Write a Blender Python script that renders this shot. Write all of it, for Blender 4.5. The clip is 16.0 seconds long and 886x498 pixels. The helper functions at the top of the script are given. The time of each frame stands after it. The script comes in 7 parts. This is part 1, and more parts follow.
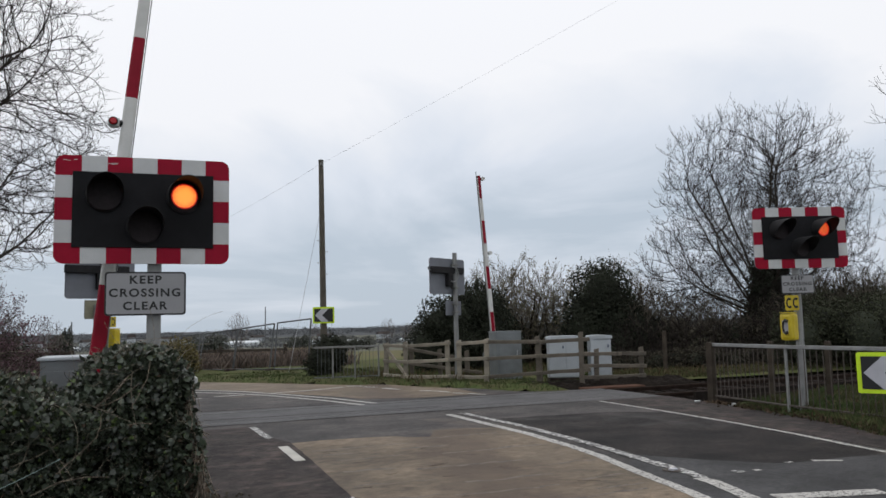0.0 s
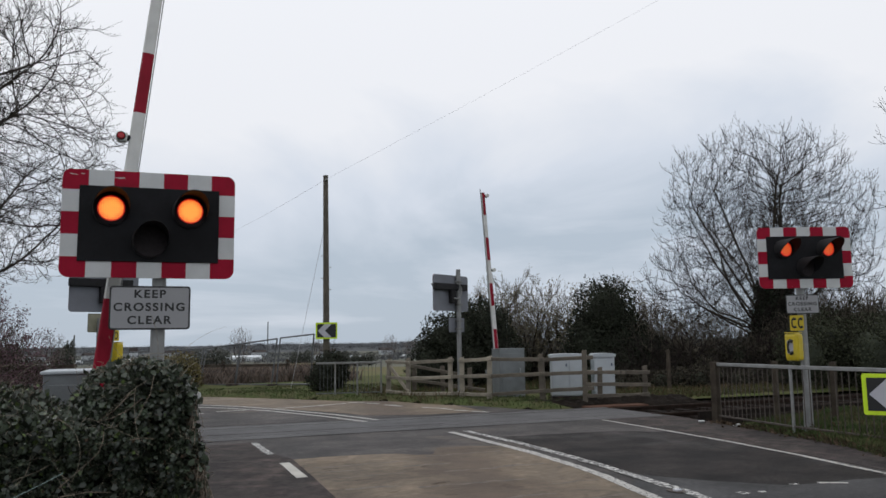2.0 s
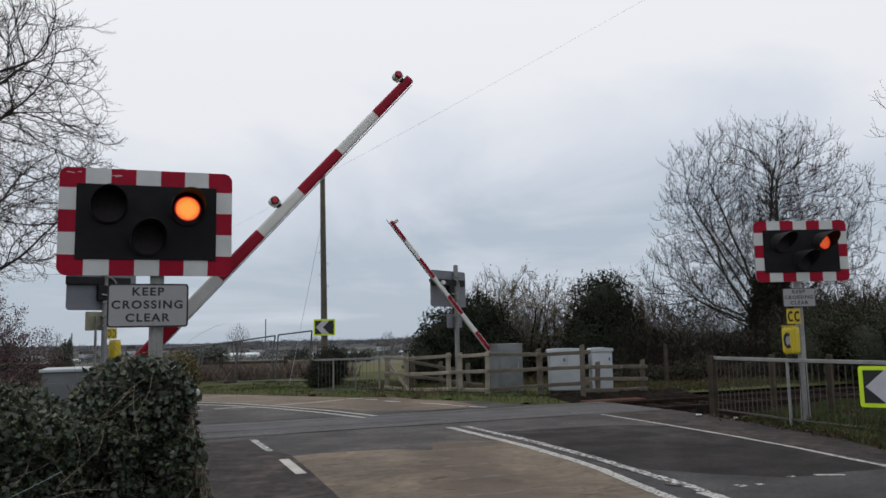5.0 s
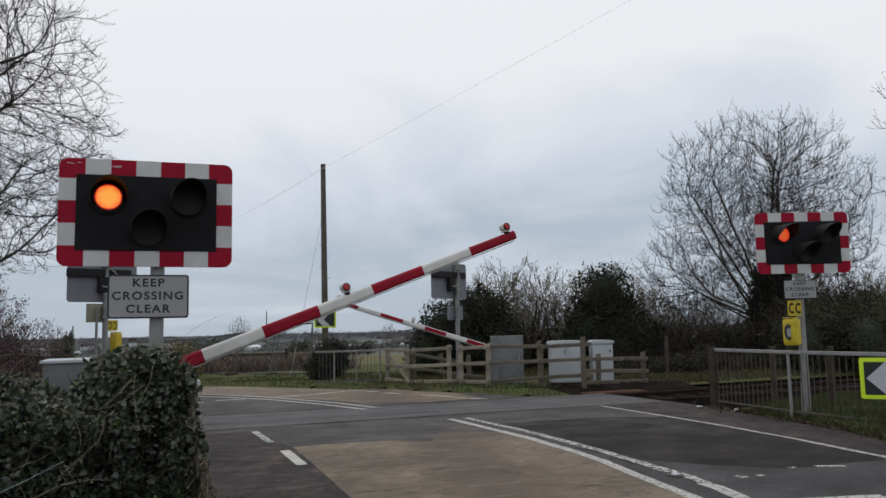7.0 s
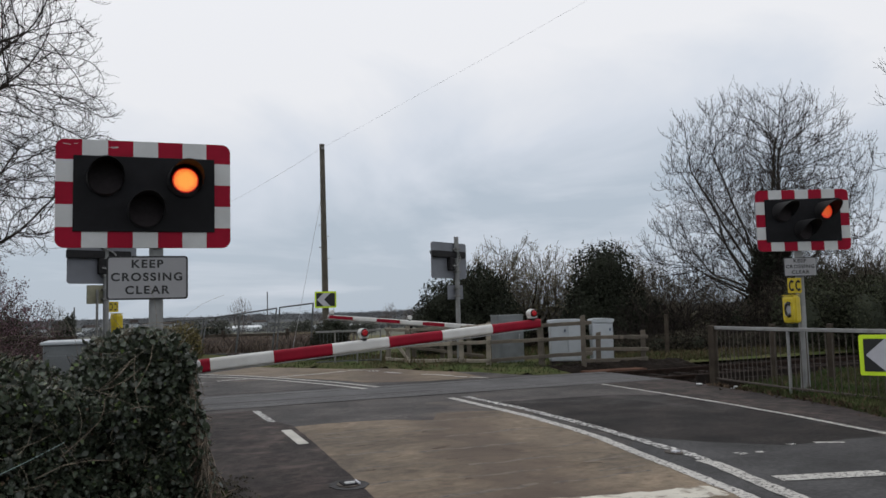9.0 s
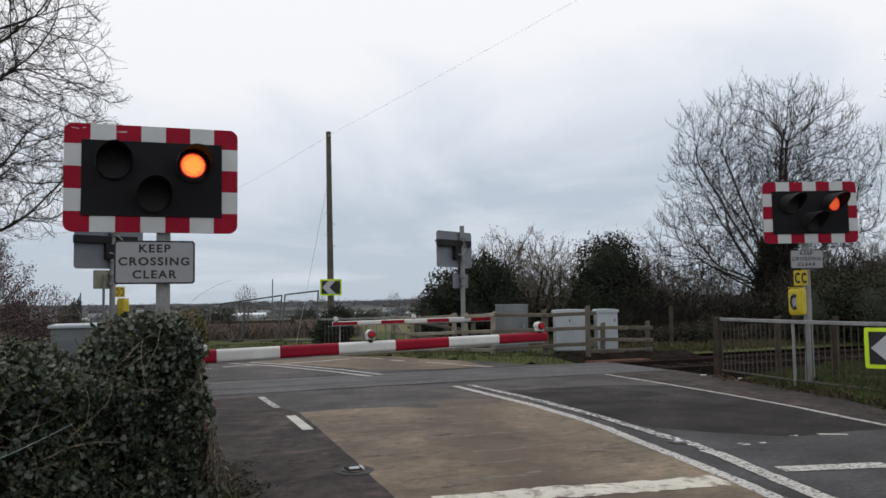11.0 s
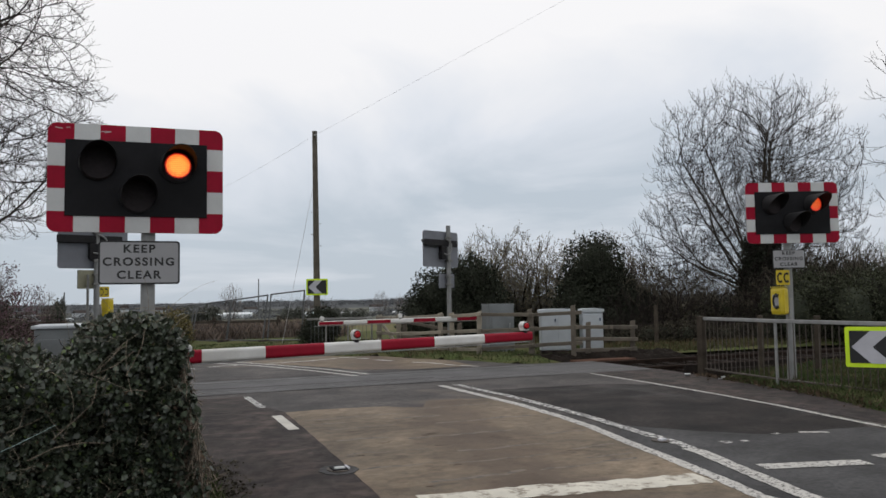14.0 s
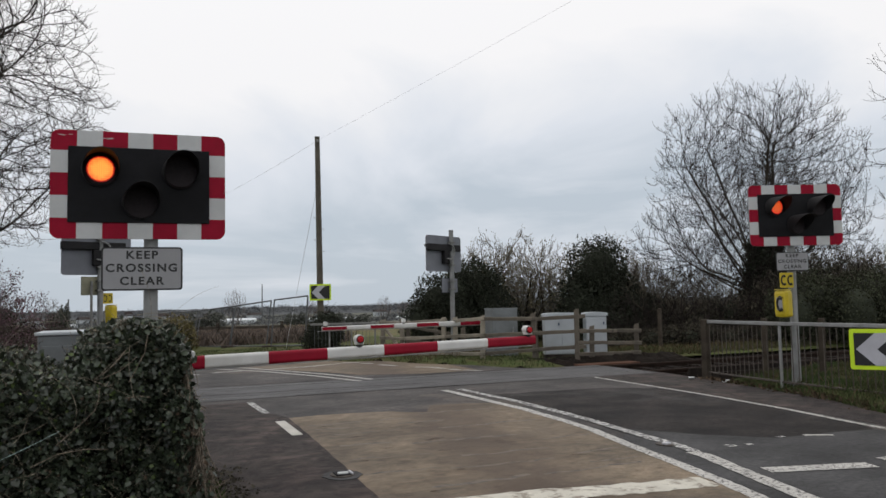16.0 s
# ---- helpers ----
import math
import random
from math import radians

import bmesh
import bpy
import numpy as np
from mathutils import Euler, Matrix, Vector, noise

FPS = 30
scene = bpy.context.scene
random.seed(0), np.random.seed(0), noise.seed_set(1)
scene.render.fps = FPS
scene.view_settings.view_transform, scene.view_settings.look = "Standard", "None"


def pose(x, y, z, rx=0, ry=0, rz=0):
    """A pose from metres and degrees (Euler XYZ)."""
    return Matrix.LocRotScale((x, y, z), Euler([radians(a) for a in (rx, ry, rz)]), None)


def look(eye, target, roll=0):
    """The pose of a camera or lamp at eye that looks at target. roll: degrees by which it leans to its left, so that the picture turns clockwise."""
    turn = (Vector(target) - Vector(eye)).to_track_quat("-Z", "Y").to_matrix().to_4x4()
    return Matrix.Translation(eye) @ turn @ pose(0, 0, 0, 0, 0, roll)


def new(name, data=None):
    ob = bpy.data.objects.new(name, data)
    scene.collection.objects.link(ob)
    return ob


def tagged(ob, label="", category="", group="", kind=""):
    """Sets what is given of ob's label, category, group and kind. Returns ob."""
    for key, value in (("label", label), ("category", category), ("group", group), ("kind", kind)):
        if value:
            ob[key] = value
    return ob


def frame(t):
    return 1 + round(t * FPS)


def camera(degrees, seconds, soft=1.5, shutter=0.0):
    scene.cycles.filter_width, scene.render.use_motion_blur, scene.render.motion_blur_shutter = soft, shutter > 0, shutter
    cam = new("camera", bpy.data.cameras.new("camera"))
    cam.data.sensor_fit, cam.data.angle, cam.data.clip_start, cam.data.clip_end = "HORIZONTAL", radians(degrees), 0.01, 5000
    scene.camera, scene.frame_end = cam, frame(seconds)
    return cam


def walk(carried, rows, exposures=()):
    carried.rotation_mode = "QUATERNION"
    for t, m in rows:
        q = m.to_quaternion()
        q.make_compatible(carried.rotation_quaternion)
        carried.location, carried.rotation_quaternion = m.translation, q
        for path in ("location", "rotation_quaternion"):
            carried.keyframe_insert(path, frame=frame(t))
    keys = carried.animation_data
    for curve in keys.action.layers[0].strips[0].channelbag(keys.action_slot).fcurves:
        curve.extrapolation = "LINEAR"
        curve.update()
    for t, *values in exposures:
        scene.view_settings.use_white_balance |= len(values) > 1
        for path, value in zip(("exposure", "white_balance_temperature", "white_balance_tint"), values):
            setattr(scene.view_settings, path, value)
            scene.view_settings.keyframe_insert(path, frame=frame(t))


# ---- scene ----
PATH = [
    (0.0, pose(0.021, 0.004, 1.459, 95.741, 1.351, -21.850)),
    (0.5, pose(0.013, 0.006, 1.457, 96.215, 1.155, -21.761)),
    (1.0, pose(0.015, 0.009, 1.463, 96.514, 0.879, -21.791)),
    (1.5, pose(0.012, 0.004, 1.466, 96.750, 0.771, -21.795)),
    (2.0, pose(0.009, 0.008, 1.465, 96.969, 0.809, -21.660)),
    (2.5, pose(0.007, 0.005, 1.464, 97.095, 0.793, -21.571)),
    (3.0, pose(0.006, 0.010, 1.470, 97.055, 0.962, -21.549)),
    (3.5, pose(0.008, 0.002, 1.464, 96.989, 1.065, -21.666)),
    (4.0, pose(0.001, -0.003, 1.463, 96.918, 1.263, -21.839)),
    (6.5, pose(0.006, 0.006, 1.455, 96.203, 1.115, -21.755)),
    (7.0, pose(0.008, 0.012, 1.450, 96.108, 1.191, -21.768)),
    (7.5, pose(0.020, 0.010, 1.461, 95.817, 0.787, -21.672)),
    (8.0, pose(0.026, 0.026, 1.465, 95.495, 0.773, -21.670)),
    (8.5, pose(0.032, 0.023, 1.462, 94.886, 0.984, -21.607)),
    (9.0, pose(0.022, 0.027, 1.450, 94.577, 1.521, -21.726)),
    (11.5, pose(0.007, 0.021, 1.435, 93.622, 0.617, -21.275)),
    (12.0, pose(0.002, 0.011, 1.445, 93.600, 0.114, -21.550)),
    (12.5, pose(0.000, 0.000, 1.450, 93.645, 0.686, -21.549)),
    (13.0, pose(-0.002, -0.007, 1.439, 93.743, 1.059, -21.825)),
    (13.5, pose(0.004, -0.011, 1.443, 93.756, 0.888, -22.328)),
    (14.0, pose(0.011, -0.010, 1.440, 93.734, 0.942, -22.376)),
    (14.5, pose(0.016, -0.014, 1.438, 93.708, 0.990, -22.443)),
    (15.0, pose(0.009, -0.003, 1.438, 93.838, 1.398, -22.207)),
    (15.5, pose(0.013, -0.011, 1.437, 94.001, 1.454, -22.171)),
    (16.0, pose(0.019, -0.011, 1.438, 94.086, 1.261, -22.109)),
]
cam = camera(60.29, 16.0, soft=1.55)
# the camera darkens and cools a little in its first half
walk(cam, PATH, exposures=[(0.0, -0.03, 6420, 10), (1.5, -0.10, 6370, 10), (3.0, -0.15, 6340, 10), (6.5, -0.18, 6400, 10), (8.0, -0.18, 6400, 10), (9.0, -0.16, 6420, 10), (11.5, -0.02, 6460, 10), (12.5, -0.02, 6500, 10), (14.0, -0.03, 6600, 10), (16.0, -0.03, 6620, 10)])

# ---- sky and sun: bright overcast ----
SUN_EL, SUN_AZ = radians(42), radians(-40)
world = bpy.data.worlds.new("overcast_sky")
scene.world = world
world.use_nodes = True
wn, wl = world.node_tree.nodes, world.node_tree.links
wn.clear()


def wnode(kind, **props):
    n = wn.new(kind)
    for k, v in props.items():
        n.inputs[k].default_value = v
    return n


def wmath(op, a, b):
    n = wn.new("ShaderNodeMath")
    n.operation = op
    for i, v in enumerate((a, b)):
        if isinstance(v, (int, float)):
            n.inputs[i].default_value = v
        else:
            wl.new(v, n.inputs[i])
    return n.outputs[0]


coord = wn.new("ShaderNodeTexCoord")
sep = wn.new("ShaderNodeSeparateXYZ")
wl.new(coord.outputs["Generated"], sep.inputs[0])
up = wmath("MAXIMUM", sep.outputs["Z"], 0.0)
den = wmath("ADD", up, 0.22)
flat = wn.new("ShaderNodeCombineXYZ")
wl.new(wmath("DIVIDE", sep.outputs["X"], den), flat.inputs[0])
wl.new(wmath("DIVIDE", sep.outputs["Y"], den), flat.inputs[1])
clouds = wnode("ShaderNodeTexNoise", Scale=0.7, Detail=6.0, Roughness=0.54, Distortion=0.6)
wl.new(flat.outputs[0], clouds.inputs["Vector"])
fac = wmath("ADD", wmath("SUBTRACT", wmath("MULTIPLY", up, 2.15), 0.05), wmath("MULTIPLY", wmath("SUBTRACT", clouds.outputs["Fac"], 0.5), 1.9))
cramp = wn.new("ShaderNodeValToRGB")
cramp.color_ramp.elements[0].position, cramp.color_ramp.elements[0].color = 0.0, (0.555, 0.632, 0.72, 1)
cramp.color_ramp.elements[1].position, cramp.color_ramp.elements[1].color = 0.62, (0.97, 0.975, 1.0, 1)
mid = cramp.color_ramp.elements.new(0.3)
mid.color = (0.765, 0.815, 0.895, 1)
wl.new(fac, cramp.inputs[0])
gain = wmath("ADD", wmath("MULTIPLY", up, 0.25), 0.98)
cloud_col = wn.new("ShaderNodeVectorMath")
cloud_col.operation = "SCALE"
wl.new(cramp.outputs[0], cloud_col.inputs[0])
wl.new(gain, cloud_col.inputs["Scale"])
sky = wn.new("ShaderNodeTexSky")
sky.sky_type = "NISHITA"
sky.sun_disc = False
sky.sun_elevation, sky.sun_rotation = SUN_EL, SUN_AZ
bg_sky, bg_cloud = wnode("ShaderNodeBackground", Strength=0.05), wnode("ShaderNodeBackground", Strength=0.97)
wl.new(sky.outputs[0], bg_sky.inputs[0])
wl.new(cloud_col.outputs[0], bg_cloud.inputs[0])
add = wn.new("ShaderNodeMixShader")
add.inputs[0].default_value = 0.93
out = wn.new("ShaderNodeOutputWorld")
wl.new(bg_sky.outputs[0], add.inputs[1])
wl.new(bg_cloud.outputs[0], add.inputs[2])
wl.new(add.outputs[0], out.inputs[0])

sun = new("sun", bpy.data.lights.new("sun", "SUN"))
sun.data.energy, sun.data.angle, sun.data.color = 0.35, radians(25), (1.0, 0.96, 0.9)
sun.matrix_basis = look((0, 0, 30), (-30 * math.sin(SUN_AZ) / math.tan(SUN_EL), -30 * math.cos(SUN_AZ) / math.tan(SUN_EL), 0))


# ---- materials ----
def mat(name, col, rough=0.6, metal=0.0, var=0.25, scale=6.0, bump=0.15, fine=60.0, col2=None, island=0.0, obj=0.0, stain=None, spec=0.5, mid=0.0, stretch=None):
    """A surface with large patches, fine grain and relief."""
    m = bpy.data.materials.new(name)
    m.use_nodes = True
    nt = m.node_tree
    b = nt.nodes["Principled BSDF"]
    b.inputs["Roughness"].default_value, b.inputs["Metallic"].default_value = rough, metal
    b.inputs["Specular IOR Level"].default_value = spec
    tc = nt.nodes.new("ShaderNodeTexCoord")

    def noise_tex(s, d=4.0, r=0.55):
        n = nt.nodes.new("ShaderNodeTexNoise")
        n.inputs["Scale"].default_value, n.inputs["Detail"].default_value, n.inputs["Roughness"].default_value = s, d, r
        if stretch:
            mp = nt.nodes.new("ShaderNodeMapping")
            mp.inputs["Scale"].default_value = stretch
            nt.links.new(tc.outputs["Object"], mp.inputs["Vector"])
            nt.links.new(mp.outputs[0], n.inputs["Vector"])
        else:
            nt.links.new(tc.outputs["Object"], n.inputs["Vector"])
        return n.outputs["Fac"]

    def mix(fac, c1, c2, mode="MIX"):
        n = nt.nodes.new("ShaderNodeMix")
        n.data_type, n.blend_type = "RGBA", mode
        for v, k in ((fac, 0), (c1, 6), (c2, 7)):
            if isinstance(v, (int, float)):
                n.inputs[k].default_value = v
            elif isinstance(v, tuple):
                n.inputs[k].default_value = (*v, 1)
            else:
                nt.links.new(v, n.inputs[k])
        return n.outputs[2]

    def ramp(src, lo, hi):
        n = nt.nodes.new("ShaderNodeMapRange")
        n.inputs["From Min"].default_value, n.inputs["From Max"].default_value = lo, hi
        nt.links.new(src, n.inputs["Value"])
        return n.outputs["Result"]

    big, small = noise_tex(scale), noise_tex(fine, 3.0, 0.6)
    c2 = col2 or tuple(c * (1 - var) for c in col)
    c1 = tuple(min(1, c * (1 + var * 0.6)) for c in col)
    c = mix(ramp(big, 0.35, 0.65), c2, c1)
    c = mix(ramp(small, 0.3, 0.7), mix(1.0, c, (1 - var * 0.6,) * 3, "MULTIPLY"), c)
    if mid:
        spots = ramp(noise_tex(mid, 5.0, 0.7), 0.34, 0.66)
        c = mix(spots, mix(1.0, c, (1 - var,) * 3, "MULTIPLY"), mix(1.0, c, (1 + var * 0.5,) * 3, "MULTIPLY"))
    if stain:
        c = mix(ramp(noise_tex(scale * 0.35, 6.0, 0.65), 0.56, 0.66), c, stain)
    for amount, kind, socket in ((island, "ShaderNodeNewGeometry", "Random Per Island"), (obj, "ShaderNodeObjectInfo", "Random")):
        if amount:
            g = nt.nodes.new(kind)
            h = nt.nodes.new("ShaderNodeHueSaturation")
            n = nt.nodes.new("ShaderNodeMapRange")
            n.inputs["To Min"].default_value, n.inputs["To Max"].default_value = 1 - amount, 1 + amount
            nt.links.new(g.outputs[socket], n.inputs["Value"])
            nt.links.new(n.outputs["Result"], h.inputs["Value"])
            nt.links.new(c, h.inputs["Color"])
            c = h.outputs[0]
    nt.links.new(c, b.inputs["Base Color"])
    nt.links.new(ramp(small, -0.6, 1.6), b.inputs["Roughness"]) if rough is None else None
    if bump:
        bn = nt.nodes.new("ShaderNodeBump")
        bn.inputs["Strength"].default_value, bn.inputs["Distance"].default_value = bump, 0.01
        nt.links.new(small, bn.inputs["Height"])
        nt.links.new(bn.outputs[0], b.inputs["Normal"])
    return m


def glow(name, col, strength, dots=0.0, core=(1.0, 0.36, 0.05)):
    """A lit lamp face; dots: spacing of its light-emitting cells."""
    m = bpy.data.materials.new(name)
    m.use_nodes = True
    nt = m.node_tree
    b = nt.nodes["Principled BSDF"]
    b.inputs["Base Color"].default_value = (0.1, 0.01, 0.005, 1)
    b.inputs["Emission Color"].default_value = (*col, 1)
    b.inputs["Emission Strength"].default_value = strength
    if dots:
        tc = nt.nodes.new("ShaderNodeTexCoord")
        v = nt.nodes.new("ShaderNodeTexVoronoi")
        v.inputs["Scale"].default_value, v.inputs["Randomness"].default_value = 1 / dots, 0.0
        nt.links.new(tc.outputs["Object"], v.inputs["Vector"])
        r = nt.nodes.new("ShaderNodeMapRange")
        r.inputs["From Min"].default_value, r.inputs["From Max"].default_value = 0.24, 0.62
        r.inputs["To Min"].default_value, r.inputs["To Max"].default_value = strength, strength * 0.34
        nt.links.new(v.outputs["Distance"], r.inputs["Value"])
        nt.links.new(r.outputs["Result"], b.inputs["Emission Strength"])
        n = nt.nodes.new("ShaderNodeTexNoise")
        n.inputs["Scale"].default_value, n.inputs["Detail"].default_value = 55, 2
        nt.links.new(tc.outputs["Object"], n.inputs["Vector"])
        q = nt.nodes.new("ShaderNodeMapRange")
        q.inputs["From Min"].default_value, q.inputs["From Max"].default_value = 0.120, 0.060
        far_out = nt.nodes.new("ShaderNodeVectorMath")
        far_out.operation = "LENGTH"
        nt.links.new(tc.outputs["Object"], far_out.inputs[0])
        blur = nt.nodes.new("ShaderNodeMath")
        blur.operation = "MULTIPLY_ADD"
        blur.inputs[1].default_value = 0.07
        nt.links.new(n.outputs["Fac"], blur.inputs[0])
        shift = nt.nodes.new("ShaderNodeMath")
        shift.operation, shift.inputs[1].default_value = "SUBTRACT", 0.035
        nt.links.new(far_out.outputs["Value"], shift.inputs[0])
        nt.links.new(shift.outputs[0], blur.inputs[2])
        nt.links.new(blur.outputs[0], q.inputs["Value"])
        x = nt.nodes.new("ShaderNodeMix")
        x.data_type = "RGBA"
        nt.links.new(q.outputs["Result"], x.inputs[0])
        x.inputs[6].default_value, x.inputs[7].default_value = (*col, 1), (*core, 1)
        nt.links.new(x.outputs[2], b.inputs["Emission Color"])
    return m


def paint_worn(name, col, under, lo, hi, scale=5.0):
    """Road paint worn through to the surface below."""
    m = mat(name, col, rough=0.65, var=0.12, scale=3, bump=0.25, fine=90)
    nt = m.node_tree
    b = nt.nodes["Principled BSDF"]
    src = b.inputs["Base Color"].links[0].from_socket
    tc = nt.nodes.new("ShaderNodeTexCoord")
    n = nt.nodes.new("ShaderNodeTexNoise")
    n.inputs["Scale"].default_value, n.inputs["Detail"].default_value, n.inputs["Roughness"].default_value = scale, 8, 0.68
    nt.links.new(tc.outputs["Object"], n.inputs["Vector"])
    r = nt.nodes.new("ShaderNodeMapRange")
    r.inputs["From Min"].default_value, r.inputs["From Max"].default_value = lo, hi
    nt.links.new(n.outputs["Fac"], r.inputs["Value"])
    x = nt.nodes.new("ShaderNodeMix")
    x.data_type = "RGBA"
    nt.links.new(r.outputs["Result"], x.inputs[0])
    nt.links.new(src, x.inputs[6])
    x.inputs[7].default_value = (*under, 1)
    nt.links.new(x.outputs[2], b.inputs["Base Color"])
    return m


M_ASPHALT = mat("asphalt", (0.076, 0.067, 0.063), 0.75, var=0.62, scale=0.9, bump=0.6, fine=60, stain=(0.086, 0.070, 0.058), spec=0.38, mid=13.0)
M_ASPHALT_NEW = mat("asphalt_dark", (0.028, 0.0235, 0.0215), 0.8, var=0.8, scale=1.3, bump=0.7, fine=55, stain=(0.038, 0.036, 0.035), spec=0.2, mid=22.0)
M_ASPHALT_GREY = mat("asphalt_grey", (0.066, 0.065, 0.066), 0.8, var=0.42, scale=1.1, bump=0.4, fine=60, spec=0.25, mid=20.0)
M_FOOTWAY = mat("footway_tarmac", (0.058, 0.047, 0.042), 0.88, var=0.4, scale=1.5, bump=0.6, fine=100, stain=(0.038, 0.034, 0.03), spec=0.3, mid=6.0)
M_CONCRETE = mat("road_concrete", (0.192, 0.147, 0.101), 0.75, var=0.36, scale=0.8, bump=0.4, fine=70, stain=(0.128, 0.098, 0.072), spec=0.38, mid=7.0, stretch=(0.9, 1.1, 1.0))


def lane_dirt(m, dark, x0, slope, half):
    """A brown drift of dirt along the lane: about the line x = x0 + slope * y, ragged by noise."""
    nt = m.node_tree
    b = nt.nodes["Principled BSDF"]
    src = b.inputs["Base Color"].links[0].from_socket
    tc, sep = nt.nodes.new("ShaderNodeTexCoord"), nt.nodes.new("ShaderNodeSeparateXYZ")
    nt.links.new(tc.outputs["Object"], sep.inputs[0])

    def calc(op, a, c):
        n = nt.nodes.new("ShaderNodeMath")
        n.operation = op
        for k, v in enumerate((a, c)):
            if isinstance(v, (int, float)):
                n.inputs[k].default_value = v
            else:
                nt.links.new(v, n.inputs[k])
        return n.outputs[0]

    wob = nt.nodes.new("ShaderNodeTexNoise")
    wob.inputs["Scale"].default_value, wob.inputs["Detail"].default_value, wob.inputs["Roughness"].default_value = 1.6, 8, 0.7
    nt.links.new(tc.outputs["Object"], wob.inputs["Vector"])
    off = calc("SUBTRACT", calc("SUBTRACT", sep.outputs["X"], calc("MULTIPLY", sep.outputs["Y"], slope)), x0)
    d = calc("ADD", calc("ABSOLUTE", off, 0.0), calc("MULTIPLY", calc("SUBTRACT", wob.outputs["Fac"], 0.5), 1.5))
    r = nt.nodes.new("ShaderNodeMapRange")
    r.inputs["From Min"].default_value, r.inputs["From Max"].default_value = half * 0.35, half * 1.3
    r.inputs["To Min"].default_value, r.inputs["To Max"].default_value = 0.9, 0.0
    nt.links.new(d, r.inputs["Value"])
    x = nt.nodes.new("ShaderNodeMix")
    x.data_type = "RGBA"
    nt.links.new(r.outputs["Result"], x.inputs[0])
    nt.links.new(src, x.inputs[6])
    x.inputs[7].default_value = (*dark, 1)
    nt.links.new(x.outputs[2], b.inputs["Base Color"])


def mottle(m, layers):
    """Stains over a surface. layers: noise scale in x and y, where it sets in, where it is full, and the tint there."""
    nt = m.node_tree
    b = nt.nodes["Principled BSDF"]
    for k, (sx, sy, lo, hi, tint) in enumerate(layers):
        src = b.inputs["Base Color"].links[0].from_socket
        tc, mp, n = nt.nodes.new("ShaderNodeTexCoord"), nt.nodes.new("ShaderNodeMapping"), nt.nodes.new("ShaderNodeTexNoise")
        mp.inputs["Scale"].default_value, mp.inputs["Location"].default_value = (sx, sy, 1.0), (3.7 * k, 1.9 * k, 0.0)
        n.inputs["Scale"].default_value, n.inputs["Detail"].default_value, n.inputs["Roughness"].default_value, n.inputs["Distortion"].default_value = 1.0, 9, 0.66, 0.5
        nt.links.new(tc.outputs["Object"], mp.inputs["Vector"])
        nt.links.new(mp.outputs[0], n.inputs["Vector"])
        r = nt.nodes.new("ShaderNodeMapRange")
        r.inputs["From Min"].default_value, r.inputs["From Max"].default_value = lo, hi
        nt.links.new(n.outputs["Fac"], r.inputs["Value"])
        x = nt.nodes.new("ShaderNodeMix")
        x.data_type, x.blend_type = "RGBA", "MULTIPLY"
        nt.links.new(r.outputs["Result"], x.inputs[0])
        nt.links.new(src, x.inputs[6])
        x.inputs[7].default_value = (*tint, 1)
        nt.links.new(x.outputs[2], b.inputs["Base Color"])


lane_dirt(M_CONCRETE, (0.088, 0.062, 0.043), 1.86, 0.207, 0.62)
mottle(M_CONCRETE, [(1.1, 1.5, 0.50, 0.62, (0.80, 0.77, 0.74)), (4.5, 6.0, 0.55, 0.66, (0.74, 0.70, 0.66)), (1.0, 1.2, 0.45, 0.60, (1.20, 1.20, 1.19)), (14.0, 16.0, 0.52, 0.66, (0.84, 0.82, 0.80))])
mottle(M_FOOTWAY, [(1.8, 2.2, 0.48, 0.58, (1.5, 1.4, 1.36)), (4.5, 5.0, 0.50, 0.60, (0.58, 0.57, 0.60)), (0.7, 0.9, 0.48, 0.58, (0.70, 0.68, 0.73))])
mottle(M_ASPHALT, [(0.7, 1.6, 0.46, 0.58, (1.3, 1.24, 1.22)), (1.6, 2.6, 0.50, 0.60, (0.70, 0.69, 0.71)), (5.0, 7.0, 0.56, 0.70, (0.75, 0.74, 0.74))])
mottle(M_ASPHALT_NEW, [(1.2, 2.4, 0.48, 0.62, (1.6, 1.5, 1.48)), (3.0, 3.0, 0.5, 0.6, (1.25, 1.22, 1.2)), (6.0, 6.0, 0.56, 0.68, (0.6, 0.6, 0.6))])
mottle(M_ASPHALT_GREY, [(1.0, 2.2, 0.48, 0.64, (0.78, 0.77, 0.78)), (5.0, 6.0, 0.56, 0.70, (0.74, 0.74, 0.74))])
M_STREAK = paint_worn("dirt_streak_in_slab", (0.052, 0.039, 0.030), (0.125, 0.098, 0.071), 0.42, 0.54, 9.0)
M_CRACK = mat("dirt_in_cracks", (0.07, 0.052, 0.038), 0.95, var=0.3, bump=0, spec=0.1)
M_DECK = mat("crossing_deck", (0.084, 0.081, 0.083), 0.75, var=0.3, scale=1.2, bump=0.3, fine=90, mid=9.0)
mottle(M_DECK, [(0.5, 3.5, 0.50, 0.64, (0.74, 0.73, 0.74)), (2.5, 9.0, 0.55, 0.68, (0.72, 0.71, 0.71))])
M_LINE = paint_worn("worn_white_road_paint", (0.50, 0.485, 0.45), (0.075, 0.07, 0.066), 0.51, 0.575, 30.0)
M_LINE_SOUND = paint_worn("sound_cream_road_paint", (0.50, 0.48, 0.43), (0.12, 0.11, 0.10), 0.60, 0.68, 12.0)
M_LINE_OLD = paint_worn("very_worn_white_road_paint", (0.6, 0.59, 0.56), (0.06, 0.058, 0.056), 0.45, 0.52, 17.0)
